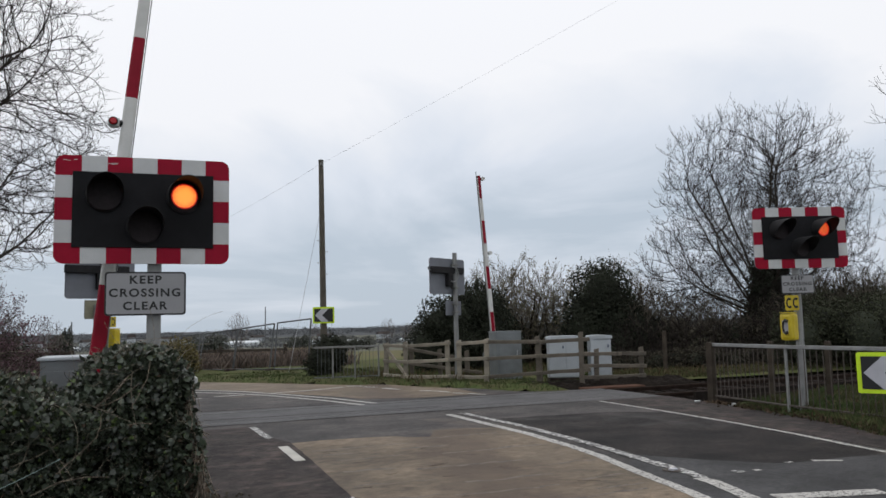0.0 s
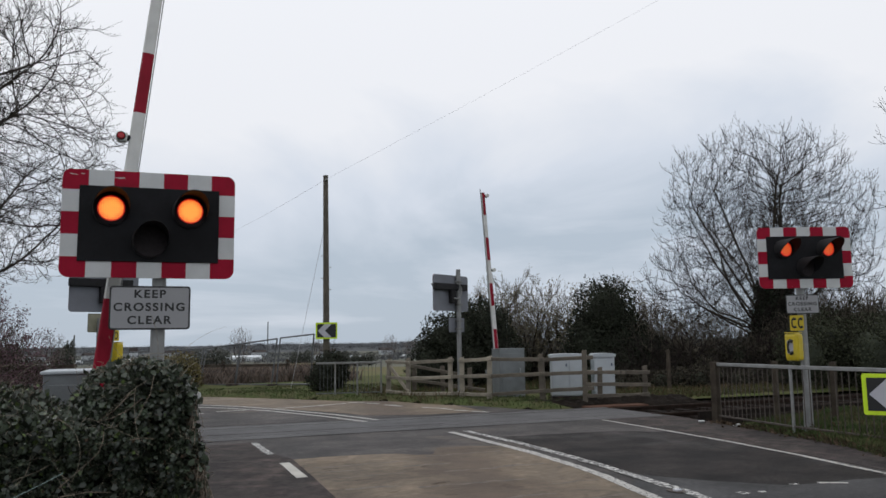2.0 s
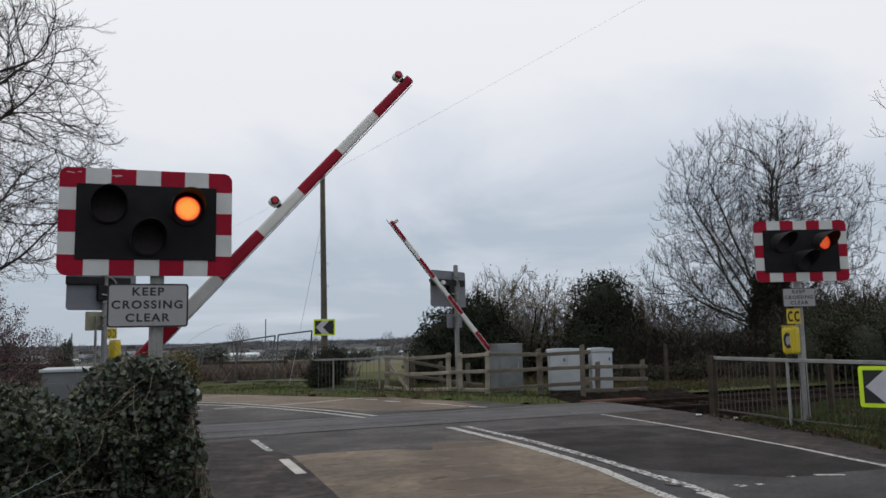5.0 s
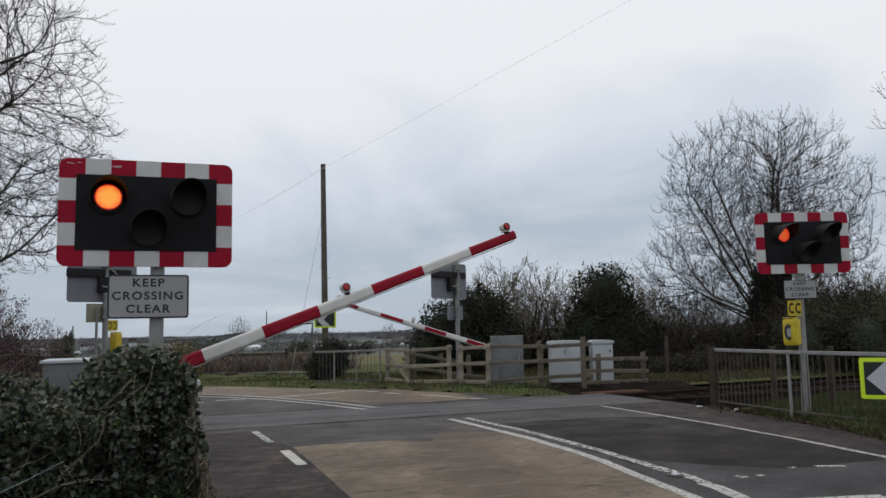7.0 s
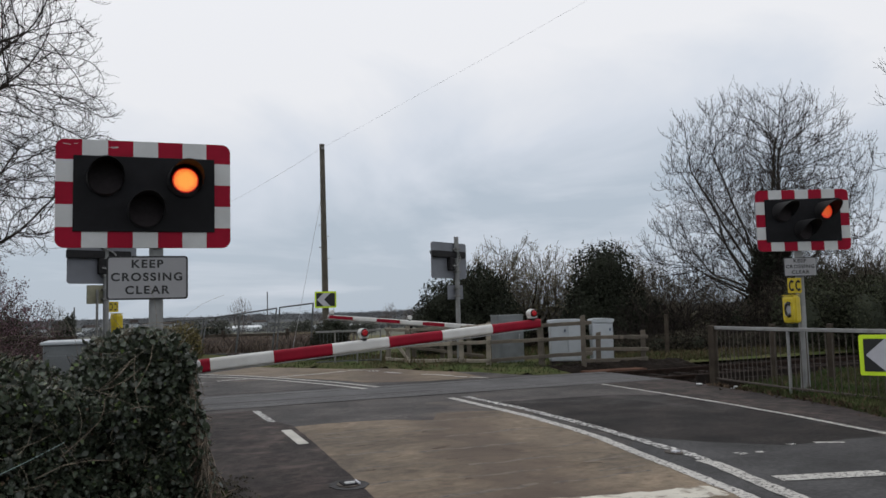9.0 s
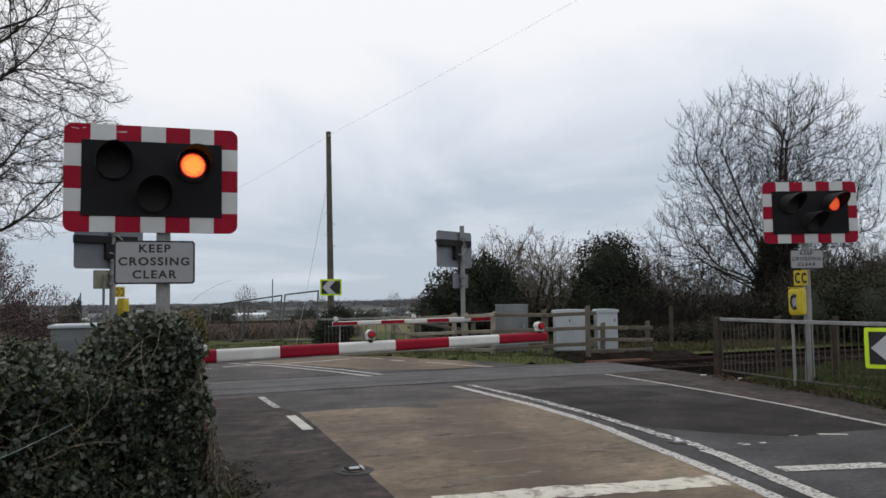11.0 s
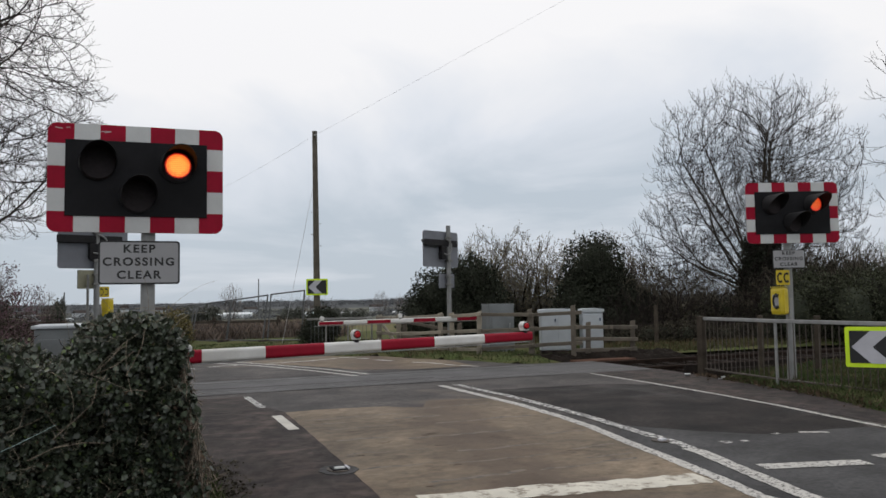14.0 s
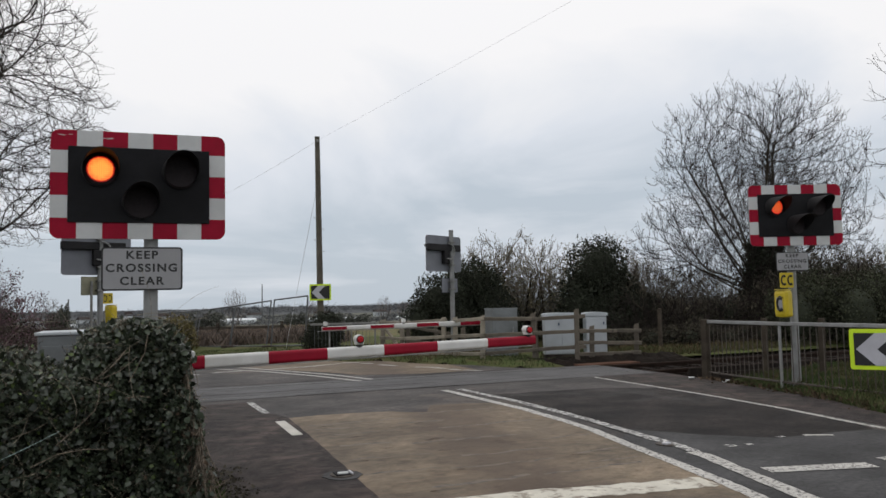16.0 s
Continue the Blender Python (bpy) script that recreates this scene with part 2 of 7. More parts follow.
M_LINE_CREAM = paint_worn("worn_cream_road_paint", (0.58, 0.55, 0.47), (0.2, 0.165, 0.125), 0.50, 0.60, 6.5)
M_GROUND = mat("rough_pasture", (0.10, 0.112, 0.048), 0.95, var=0.35, scale=0.25, bump=0.6, fine=9, col2=(0.15, 0.125, 0.07), spec=0.04)
M_VERGE = mat("verge_turf", (0.06, 0.08, 0.028), 0.95, var=0.4, scale=1.6, bump=0.7, fine=40, col2=(0.105, 0.095, 0.05), spec=0.04)
# also colours the block that stands for shade in the ivy
M_SOIL_AND_SHADE = mat("dark_soil_and_shade", (0.020, 0.016, 0.013), 0.95, var=0.4, scale=2.5, bump=0.8, fine=45, spec=0.08)
M_FIELD = mat("brown_field", (0.155, 0.125, 0.072), 0.95, var=0.35, scale=0.5, bump=0.6, fine=10, col2=(0.13, 0.135, 0.06), spec=0.04)
M_GRASS = mat("grass_blades", (0.046, 0.075, 0.023), 0.8, var=0.3, scale=3, bump=0, island=0.4, col2=(0.065, 0.065, 0.028), spec=0.2)
M_GRASS_LIGHT = mat("short_bright_grass", (0.055, 0.068, 0.027), 0.85, var=0.3, scale=3, bump=0, island=0.35, col2=(0.10, 0.095, 0.045), spec=0.15)
M_DRYGRASS = mat("dry_grass_blades", (0.11, 0.085, 0.05), 0.85, var=0.3, scale=3, bump=0, island=0.3, spec=0.1)
M_IVY = mat("ivy_leaf", (0.051, 0.067, 0.043), 0.36, var=0.35, scale=9, bump=0.1, island=0.55, col2=(0.032, 0.040, 0.024), spec=0.48)
M_IVY_PALE = mat("young_ivy_leaf", (0.09, 0.13, 0.035), 0.45, var=0.3, scale=9, bump=0.1, island=0.35)
M_IVY_DARK = mat("evergreen_leaf_and_shade", (0.036, 0.041, 0.028), 0.8, var=0.3, scale=2, bump=0, island=0.32, spec=0.15)
M_BRAMBLE = mat("bramble_leaf", (0.078, 0.070, 0.052), 0.85, var=0.4, scale=1.2, bump=0, island=0.4, spec=0.12)
M_LAUREL = mat("shrub_leaf", (0.062, 0.068, 0.042), 0.8, var=0.35, scale=1.2, bump=0, island=0.3, spec=0.12)
M_DEADLEAF = mat("dead_leaf", (0.095, 0.068, 0.047), 0.85, var=0.3, scale=9, bump=0, island=0.5, spec=0.1)
M_STALK = mat("dead_stalk", (0.20, 0.158, 0.132), 0.9, var=0.35, scale=1.5, bump=0, island=0.5, spec=0.08)
M_REDBUD = mat("red_bud", (0.14, 0.075, 0.09), 0.7, var=0.3, scale=6, bump=0, island=0.4)
M_CREAMBUD = mat("pale_bud", (0.22, 0.19, 0.11), 0.8, var=0.3, scale=6, bump=0, island=0.3)
M_STRAW = mat("dry_stem", (0.24, 0.205, 0.152), 0.8, var=0.3, scale=20, bump=0.1, island=0.35)
M_DRYTWIG = mat("grey_dry_twig", (0.17, 0.135, 0.10), 0.85, var=0.3, scale=15, bump=0, island=0.5)
M_BARK = mat("bark", (0.052, 0.044, 0.036), 0.9, var=0.35, scale=7, bump=0.5, fine=40, island=0.2, spec=0.08)
M_TWIG = mat("twig_bark", (0.034, 0.028, 0.025), 0.85, var=0.25, scale=7, bump=0, island=0.3, spec=0.08)
M_SLEEPER = mat("oily_sleeper_timber", (0.026, 0.021, 0.018), 0.9, var=0.35, scale=4, bump=0.5, fine=40, obj=0.2, spec=0.08)
M_BARS = mat("rusty_dark_bars", (0.085, 0.07, 0.058), 0.7, metal=0.2, var=0.3, scale=9, bump=0.1)
M_TWIG_MID = mat("grey_brown_twig_bark", (0.165, 0.145, 0.118), 0.85, var=0.3, scale=3, bump=0, island=0.35, spec=0.08)
M_TWIG_R = mat("brown_twig_bark", (0.12, 0.104, 0.083), 0.85, var=0.25, scale=7, bump=0, island=0.3, spec=0.08)
M_WOOD = mat("weathered_timber", (0.132, 0.112, 0.087), 0.85, var=0.28, scale=3, bump=0.45, fine=38, obj=0.18, stain=(0.115, 0.105, 0.078))
M_WOOD_PALE = mat("pale_weathered_timber", (0.27, 0.24, 0.19), 0.85, var=0.3, scale=3, bump=0.45, fine=38, obj=0.22, stain=(0.18, 0.165, 0.125))
M_SITE = mat("dull_fence_tube", (0.115, 0.12, 0.125), 0.6, metal=0.2, var=0.25, scale=6, bump=0.1, fine=50)
M_WOOD_DARK = mat("dark_old_timber", (0.07, 0.058, 0.046), 0.9, var=0.3, scale=4, bump=0.5, fine=40, obj=0.15, spec=0.08)
M_POLE = mat("creosoted_pole", (0.105, 0.092, 0.072), 0.85, var=0.3, scale=2.5, bump=0.4, fine=40, stain=(0.09, 0.095, 0.05))
M_GALV = mat("galvanised_steel", (0.27, 0.272, 0.27), 0.5, metal=0.35, var=0.2, scale=5, bump=0.08, fine=50, stain=(0.28, 0.27, 0.25))
M_GALV_OLD = mat("dull_galvanised_steel", (0.23, 0.23, 0.22), 0.6, metal=0.3, var=0.25, scale=6, bump=0.1, fine=50, stain=(0.15, 0.12, 0.09))
M_POST = mat("grey_painted_post", (0.225, 0.23, 0.228), 0.55, var=0.15, scale=4, bump=0.06, fine=60, stain=(0.25, 0.25, 0.23))
M_BACK = mat("grey_sign_back", (0.175, 0.185, 0.21), 0.5, metal=0.1, var=0.1, scale=3, bump=0.03)
M_REAR = mat("stained_sign_back", (0.30, 0.29, 0.20), 0.6, var=0.2, scale=4, bump=0.03)
M_BLACK = mat("matt_black_panel", (0.0105, 0.0105, 0.0125), 0.75, var=0.35, scale=3, bump=0.05, fine=30, spec=0.2)
M_HOOD = mat("black_plastic_hood", (0.017, 0.0165, 0.018), 0.75, var=0.3, scale=9, bump=0.05, spec=0.3)
M_LENS = mat("dark_red_lens", (0.024, 0.019, 0.021), 0.55, var=0.2, scale=30, bump=0.1, fine=90, spec=0.12)
M_RED = mat("red_reflective_sheet", (0.295, 0.0045, 0.024), 0.55, var=0.12, scale=5, bump=0.03, fine=80, spec=0.15)
M_WHITE = mat("white_reflective_sheet", (0.52, 0.53, 0.53), 0.5, var=0.08, scale=5, bump=0.03, fine=80)
M_BRED = mat("red_barrier_paint", (0.265, 0.006, 0.022), 0.5, var=0.15, scale=4, bump=0.05, fine=60, spec=0.18)
M_BWHITE = mat("white_barrier_paint", (0.62, 0.62, 0.60), 0.4, var=0.1, scale=4, bump=0.05, fine=60, stain=(0.55, 0.54, 0.5))
M_SIGN = mat("white_sign_face", (0.30, 0.30, 0.31), 0.5, var=0.06, scale=4, bump=0.02)
M_INK = mat("black_sign_ink", (0.012, 0.012, 0.013), 0.5, var=0.1, scale=8, bump=0)
M_YELLOW = mat("yellow_phone_plastic", (0.55, 0.42, 0.015), 0.4, var=0.12, scale=6, bump=0.04)
M_FLUO = mat("fluorescent_yellow_sheet", (0.62, 0.86, 0.02), 0.45, var=0.06, scale=5, bump=0.02)
M_SILVER = mat("grey_reflective_sheet", (0.48, 0.48, 0.52), 0.4, var=0.08, scale=6, bump=0.02)
M_CABGREY = mat("grey_cabinet_paint", (0.135, 0.148, 0.152), 0.5, var=0.18, scale=2.5, bump=0.05, stain=(0.17, 0.18, 0.17))
M_HOUSING = mat("grey_housing_paint", (0.175, 0.19, 0.195), 0.5, var=0.2, scale=2.5, bump=0.05, stain=(0.13, 0.14, 0.14))
M_CABWHITE = mat("white_cabinet_paint", (0.45, 0.485, 0.51), 0.5, var=0.08, scale=2.5, bump=0.04, stain=(0.37, 0.39, 0.40))
M_HANDLE = mat("blue_grey_handle", (0.06, 0.08, 0.13), 0.5, var=0.1, bump=0)
M_RAIL = mat("rusty_rail_steel", (0.034, 0.023, 0.018), 0.8, metal=0.0, var=0.3, scale=8, bump=0.15, spec=0.08)
M_RAILTOP = mat("polished_rail_head", (0.10, 0.095, 0.09), 0.55, metal=0.3, var=0.2, scale=12, bump=0.05)
M_BALLAST = mat("ballast_stone", (0.021, 0.016, 0.0135), 0.95, var=0.4, scale=9, bump=0.8, fine=35, island=0.4, spec=0.08)
M_BROWNBOARD = mat("red_brown_board", (0.12, 0.065, 0.045), 0.85, var=0.3, scale=4, bump=0.3, fine=40, spec=0.08)
M_BRICK = mat("old_wall_brick", (0.17, 0.125, 0.10), 0.9, var=0.3, scale=8, bump=0.5, fine=50, obj=0.2)
M_WIRE = mat("cable_sheath", (0.5, 0.5, 0.52), 0.6, var=0.1, bump=0)
M_GREENHOUSE = mat("greenhouse_glazing", (0.62, 0.66, 0.68), 0.35, var=0.1, scale=0.3, bump=0)
# haze over the distance is put into the woodland and bush colours
M_WOODLAND_HAZE = mat("hazy_winter_woodland", (0.122, 0.128, 0.134), 0.95, var=0.3, scale=0.05, bump=0, island=0.3, spec=0.04)
M_FARBUSH = mat("hazy_distant_bush", (0.105, 0.11, 0.095), 0.95, var=0.3, scale=0.5, bump=0, island=0.4, spec=0.1)
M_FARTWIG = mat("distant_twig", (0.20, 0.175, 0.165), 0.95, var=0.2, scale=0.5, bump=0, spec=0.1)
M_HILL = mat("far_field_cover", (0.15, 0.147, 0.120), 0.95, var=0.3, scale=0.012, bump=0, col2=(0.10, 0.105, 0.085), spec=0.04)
M_LIT = glow("lit_red_cells", (1.0, 0.085, 0.014), 2.6, dots=0.0175, core=(1.0, 0.39, 0.065))
# same lamps seen off-axis: their redder look is put into the colour
M_LIT_OFF_AXIS = glow("lit_off_axis_cells", (1.0, 0.022, 0.012), 1.6, dots=0.0155, core=(1.0, 0.15, 0.03))
# glowing ring that paints the red halo round a lit lamp
M_LIT_HALO = glow("red_halo_glow", (0.9, 0.02, 0.012), 0.5)
M_BOOMLAMP = mat("red_lamp_glass", (0.42, 0.008, 0.014), 0.15, var=0.1, bump=0)
M_CHROME = mat("worn_bright_metal", (0.55, 0.55, 0.55), 0.35, metal=0.8, var=0.15, bump=0.05)


# ---- mesh tools ----
def part(name, bm, material, parent=None, label="", smooth=False):
    """Links a bmesh as one mesh object under a thing or a part."""
    me = bpy.data.meshes.new(name)
    bmesh.ops.recalc_face_normals(bm, faces=bm.faces)
    bm.to_mesh(me)
    bm.free()
    for m in material if isinstance(material, (list, tuple)) else (material,):
        me.materials.append(m)
    if smooth:
        me.shade_smooth()
    ob = new(name, me)
    ob.parent = parent
    if label:
        ob["label"] = label
    return ob


def group_at(name, m, label, category, group="", kind=""):
    e = new(name)
    e.empty_display_size = 0.2
    e.matrix_basis = m
    return tagged(e, label, category, group, kind)


def bx(bm, c, s, bev=0.0, m=None, mi=0):
    """A box of size s round c, with bevelled edges."""
    mm = Matrix.Translation(c) @ Matrix.Diagonal((*s, 1))
    if m is not None:
        mm = m @ mm
    r = bmesh.ops.create_cube(bm, size=1, matrix=mm)
    faces = list({f for v in r["verts"] for f in v.link_faces})
    for f in faces:
        f.material_index = mi
    if bev:
        bmesh.ops.bevel(bm, geom=list({e for v in r["verts"] for e in v.link_edges}), offset=bev, segments=2, affect="EDGES", profile=0.6)
    return bm


def box(c, s, bev=0.0, m=None):
    return bx(bmesh.new(), c, s, bev, m)


def rod(bm, p, q, r0, r1=None, n=12, mi=0):
    p, q = Vector(p), Vector(q)
    m = Matrix.Translation((p + q) / 2) @ (q - p).to_track_quat("Z", "Y").to_matrix().to_4x4()
    r = bmesh.ops.create_cone(bm, cap_ends=True, segments=n, radius1=r0, radius2=r0 if r1 is None else r1, depth=(q - p).length, matrix=m)
    for f in {f for v in r["verts"] for f in v.link_faces}:
        f.material_index = mi
    return bm


def slab(pts, z0, z1):
    """A flat plate with the outline pts."""
    bm = bmesh.new()
    top = [bm.verts.new((x, y, z1)) for x, y in pts]
    low = [bm.verts.new((x, y, z0)) for x, y in pts]
    bm.faces.new(top)
    bm.faces.new(low[::-1])
    for i in range(len(pts)):
        j = (i + 1) % len(pts)
        bm.faces.new((top[i], low[i], low[j], top[j]))
    return bm


def round_rect(w, h, r, n=5):
    out = []
    for cx, cy, a0 in ((w / 2 - r, h / 2 - r, 0), (-w / 2 + r, h / 2 - r, 90), (-w / 2 + r, -h / 2 + r, 180), (w / 2 - r, -h / 2 + r, 270)):
        for i in range(n + 1):
            a = radians(a0 + 90 * i / n)
            out.append((cx + r * math.cos(a), cy + r * math.sin(a)))
    return out


def plate(pts, y0, y1):
    """An upright plate: outline in x and z, from y0 to y1."""
    bm = slab(pts, -y1, -y0)
    bmesh.ops.transform(bm, matrix=Matrix(((1, 0, 0, 0), (0, 0, -1, 0), (0, 1, 0, 0), (0, 0, 0, 1))), verts=bm.verts)
    return bm


def lettering(words, size, parent, x, y, z, material, spacing=1.15):
    cu = bpy.data.curves.new("lettering", "FONT")
    cu.body, cu.size, cu.align_x, cu.align_y, cu.extrude = words, size, "CENTER", "CENTER", 0.001
    cu.offset = 0.029 * size
    cu.space_character = spacing
    tmp = bpy.data.objects.new("tmp_text", cu)
    me = bpy.data.meshes.new_from_object(tmp)
    bpy.data.objects.remove(tmp)
    bpy.data.curves.remove(cu)
    me.materials.append(material)
    ob = new("lettering", me)
    ob.parent = parent
    ob.matrix_basis = pose(x, y, z, 90)
    return ob


def raw_mesh(name, verts, faces, materials, parent=None):
    """verts: n x 3; faces: n x k corner numbers."""
    verts, faces = np.asarray(verts, dtype=np.float32), np.asarray(faces, dtype=np.int32)
    me = bpy.data.meshes.new(name)
    me.vertices.add(len(verts))
    me.vertices.foreach_set("co", verts.ravel())
    k = faces.shape[1]
    me.loops.add(faces.size)
    me.loops.foreach_set("vertex_index", faces.ravel())
    me.polygons.add(len(faces))
    me.polygons.foreach_set("loop_start", np.arange(0, faces.size, k, dtype=np.int32))
    me.update(calc_edges=True)
    for m in materials:
        me.materials.append(m)
    ob = new(name, me)
    ob.parent = parent
    return ob


def tubes(name, segs, material, parent=None, n=4):
    """segs: rows of p, q, r0, r1."""
    a = np.array(segs, dtype=np.float64)
    p, q, r0, r1 = a[:, 0:3], a[:, 3:6], a[:, 6], a[:, 7]
    d = q - p
    d /= np.maximum(np.linalg.norm(d, axis=1), 1e-6)[:, None]
    h = np.where(np.abs(d[:, 2:3]) < 0.9, [[0.0, 0.0, 1.0]], [[1.0, 0.0, 0.0]])
    u = np.cross(d, h)
    u /= np.linalg.norm(u, axis=1)[:, None]
    v = np.cross(d, u)
    vs = np.zeros((len(a), 2 * n, 3))
    for i in range(n):
        c, s = math.cos(2 * math.pi * i / n), math.sin(2 * math.pi * i / n)
        o = u * c + v * s
        vs[:, i] = p + o * r0[:, None]
        vs[:, n + i] = q + o * r1[:, None]
    base = (np.arange(len(a)) * 2 * n)[:, None]
    fs = [base + np.array([[i, (i + 1) % n, n + (i + 1) % n, n + i]]) for i in range(n)]
    return raw_mesh(name, vs.reshape(-1, 3), np.concatenate(fs), [material], parent)


def leaves(name, pos, size, material, parent=None, rng=None, droop=0.3, width=0.8, face=None, spread=1.0):
    """Small folded leaves at pos; face: the way in which most of them look."""
    rng = rng or np.random.default_rng(1)
    n = len(pos)
    d = rng.normal(size=(n, 3))
    d[:, 2] -= droop
    d /= np.linalg.norm(d, axis=1)[:, None]
    nn = rng.normal(size=(n, 3)) * spread
    if face is not None:
        nn = nn + face
    s = np.cross(d, nn)
    s /= np.maximum(np.linalg.norm(s, axis=1), 1e-6)[:, None]
    up_ = np.cross(s, d)
    L = (size * rng.uniform(0.5, 1.45, n))[:, None]
    w = L * width * 0.5
    vs = np.stack([pos, pos + d * L * 0.3 + s * w + up_ * L * 0.06, pos + d * L * 0.75 + s * w * 0.55, pos + d * L,
                   pos + d * L * 0.75 - s * w * 0.55, pos + d * L * 0.3 - s * w + up_ * L * 0.06], 1)
    b = (np.arange(n) * 6)[:, None]
    fs = np.concatenate([b + np.array([[0, 1, 2, 3]]), b + np.array([[0, 3, 4, 5]])])
    return raw_mesh(name, vs.reshape(-1, 3), fs, [material], parent)


def lobed_leaves(name, pos, size, material, parent, rng, face, droop=0.5, spread=1.0):
    """Three-lobed ivy leaves at pos, folded a little along the middle."""
    n = len(pos)
    d = rng.normal(size=(n, 3))
    d[:, 2] -= droop
    d /= np.linalg.norm(d, axis=1)[:, None]
    sd = np.cross(d, rng.normal(size=(n, 3)) * spread + face)
    sd /= np.maximum(np.linalg.norm(sd, axis=1), 1e-6)[:, None]
    up_ = np.cross(sd, d)
    L = (size * np.clip(np.exp(rng.normal(0, 0.38, n)), 0.35, 2.0))[:, None]
    w = L * rng.uniform(0.75, 1.15, n)[:, None]
    fold = L * rng.uniform(-0.05, 0.2, n)[:, None]
    pt = lambda a, c: pos + d * L * a + sd * w * c + up_ * fold * abs(c) * 2
    vs = np.stack([pt(0, 0), pt(-0.08, 0.24), pt(0.30, 0.48), pt(0.56, 0.33), pt(0.95, 0), pt(0.56, -0.33), pt(0.30, -0.48), pt(-0.08, -0.24)], 1)
    b = (np.arange(n) * 8)[:, None]
    fs = np.concatenate([b + np.array([q]) for q in ([0, 1, 2, 3], [0, 3, 4, 5], [0, 5, 6, 7])])
    return raw_mesh(name, vs.reshape(-1, 3), fs, [material], parent)


def blades(name, pos, h, material, parent=None, rng=None, lean=0.35, w=0.012):
    rng = rng or np.random.default_rng(2)
    n = len(pos)
    a = rng.uniform(0, 2 * math.pi, n)
    side = np.stack([np.cos(a), np.sin(a), np.zeros(n)], 1) * w
    tip = rng.normal(size=(n, 3)) * lean
    tip[:, 2] = 1
    hh = (h * rng.uniform(0.45, 1.3, n))[:, None]
    vs = np.stack([pos - side, pos + side, pos + tip * hh * [0.45, 0.45, 0.6] + side * 0.7, pos + tip * hh], 1)
    b = (np.arange(n) * 4)[:, None]
    return raw_mesh(name, vs.reshape(-1, 3), b + np.array([[0, 1, 2, 3]]), [material], parent)


def colonise(rng, start, points, step, reach, kill, rounds=160, hold=0.55, lift=0.0):
    """Grows a branching frame from the start nodes towards a cloud of points. Returns nodes, parents."""
    nodes, parent = [np.array(p[:3], float) for p in start], [int(p[3]) for p in start]
    ways = [np.zeros(3) if q < 0 else (nodes[i] - nodes[q]) / step for i, q in enumerate(parent)]
    pts = np.array(points, float)
    near, who = np.full(len(pts), 1e9), np.zeros(len(pts), int)
    fresh, kids = list(range(len(nodes))), np.zeros(20000, int)
    for _ in range(rounds):
        for k in fresh:
            d = np.linalg.norm(pts - nodes[k], axis=1)
            better = d < near
            near[better], who[better] = d[better], k
        keep = near > kill
        pts, near, who = pts[keep], near[keep], who[keep]
        live = (near < reach) & (kids[who] < 3)
        if not live.any():
            break
        fresh = []
        order = np.argsort(who[live], kind="stable")
        w, v = who[live][order], pts[live][order]
        cuts = np.flatnonzero(np.diff(w)) + 1
        for k, group in zip(w[np.r_[0, cuts]], np.split(v, cuts)):
            d = group - nodes[k]
            d = (d / np.linalg.norm(d, axis=1)[:, None]).mean(0) + rng.normal(size=3) * 0.06
            d = d + ways[k] * hold + np.array((0, 0, lift))
            l = np.linalg.norm(d)
            if l < 1e-3:
                continue
            nodes.append(nodes[k] + d / l * step)
            ways.append(d / l)
            parent.append(int(k))
            kids[k] += 1
            fresh.append(len(nodes) - 1)
        if len(nodes) > 15000:
            break
    return np.array(nodes), np.array(parent)


def limb_segments(rng, nodes, parent, thin, power=2.3, twig=0.45, twigs=2, rise=0.25, twig_r=None, spurs=0.0, knob=0.6):
    """Rows for tubes(): thickness adds up from the tips; short twigs stand on the thin limbs."""
    n = len(nodes)
    area, kids = np.zeros(n), np.zeros(n, int)
    for i in range(n - 1, 0, -1):
        if area[i] == 0:
            area[i] = thin ** power
        if parent[i] >= 0:
            area[parent[i]] += area[i]
            kids[parent[i]] += 1
    rad = area ** (1 / power)
    segs, tips = [], []
    for i in range(1, n):
        p = parent[i]
        if p < 0:
            continue
        segs.append((*nodes[p], *nodes[i], min(rad[p], rad[i] * 1.5), rad[i]))
        if rad[i] < thin * 3.2:
            d = nodes[i] - nodes[p]
            d /= np.linalg.norm(d) + 1e-6
            for _ in range((1 if rng.random() < twigs else 0) + (2 if kids[i] == 0 else 0)):
                q, v = nodes[i], d + rng.normal(size=3) * 0.55
                r = twig_r or thin * 0.8
                for k in range(3):
                    v = v / np.linalg.norm(v) + np.array([0, 0, rise]) + rng.normal(size=3) * 0.07
                    e = q + v / np.linalg.norm(v) * twig * rng.uniform(0.18, 0.45)
                    segs.append((*q, *e, r * (1 - 0.15 * k), r * (0.85 - 0.15 * k)))
                    q = e
                    if rng.random() < spurs:
                        w = v / np.linalg.norm(v) + rng.normal(size=3) * 0.6 + np.array([0, 0, rise * 1.5])
                        w *= twig * rng.uniform(0.16, 0.38) / np.linalg.norm(w)
                        m = q + w * 0.55 + rng.normal(size=3) * twig * 0.02
                        segs.append((*q, *m, r * 0.8, r * 0.7))
                        segs.append((*m, *(m + (w + np.array([0, 0, rise * 0.2 * twig])) * 0.5), r * 0.7, r * knob))
                tips.append(q)
    return segs, np.array(tips)


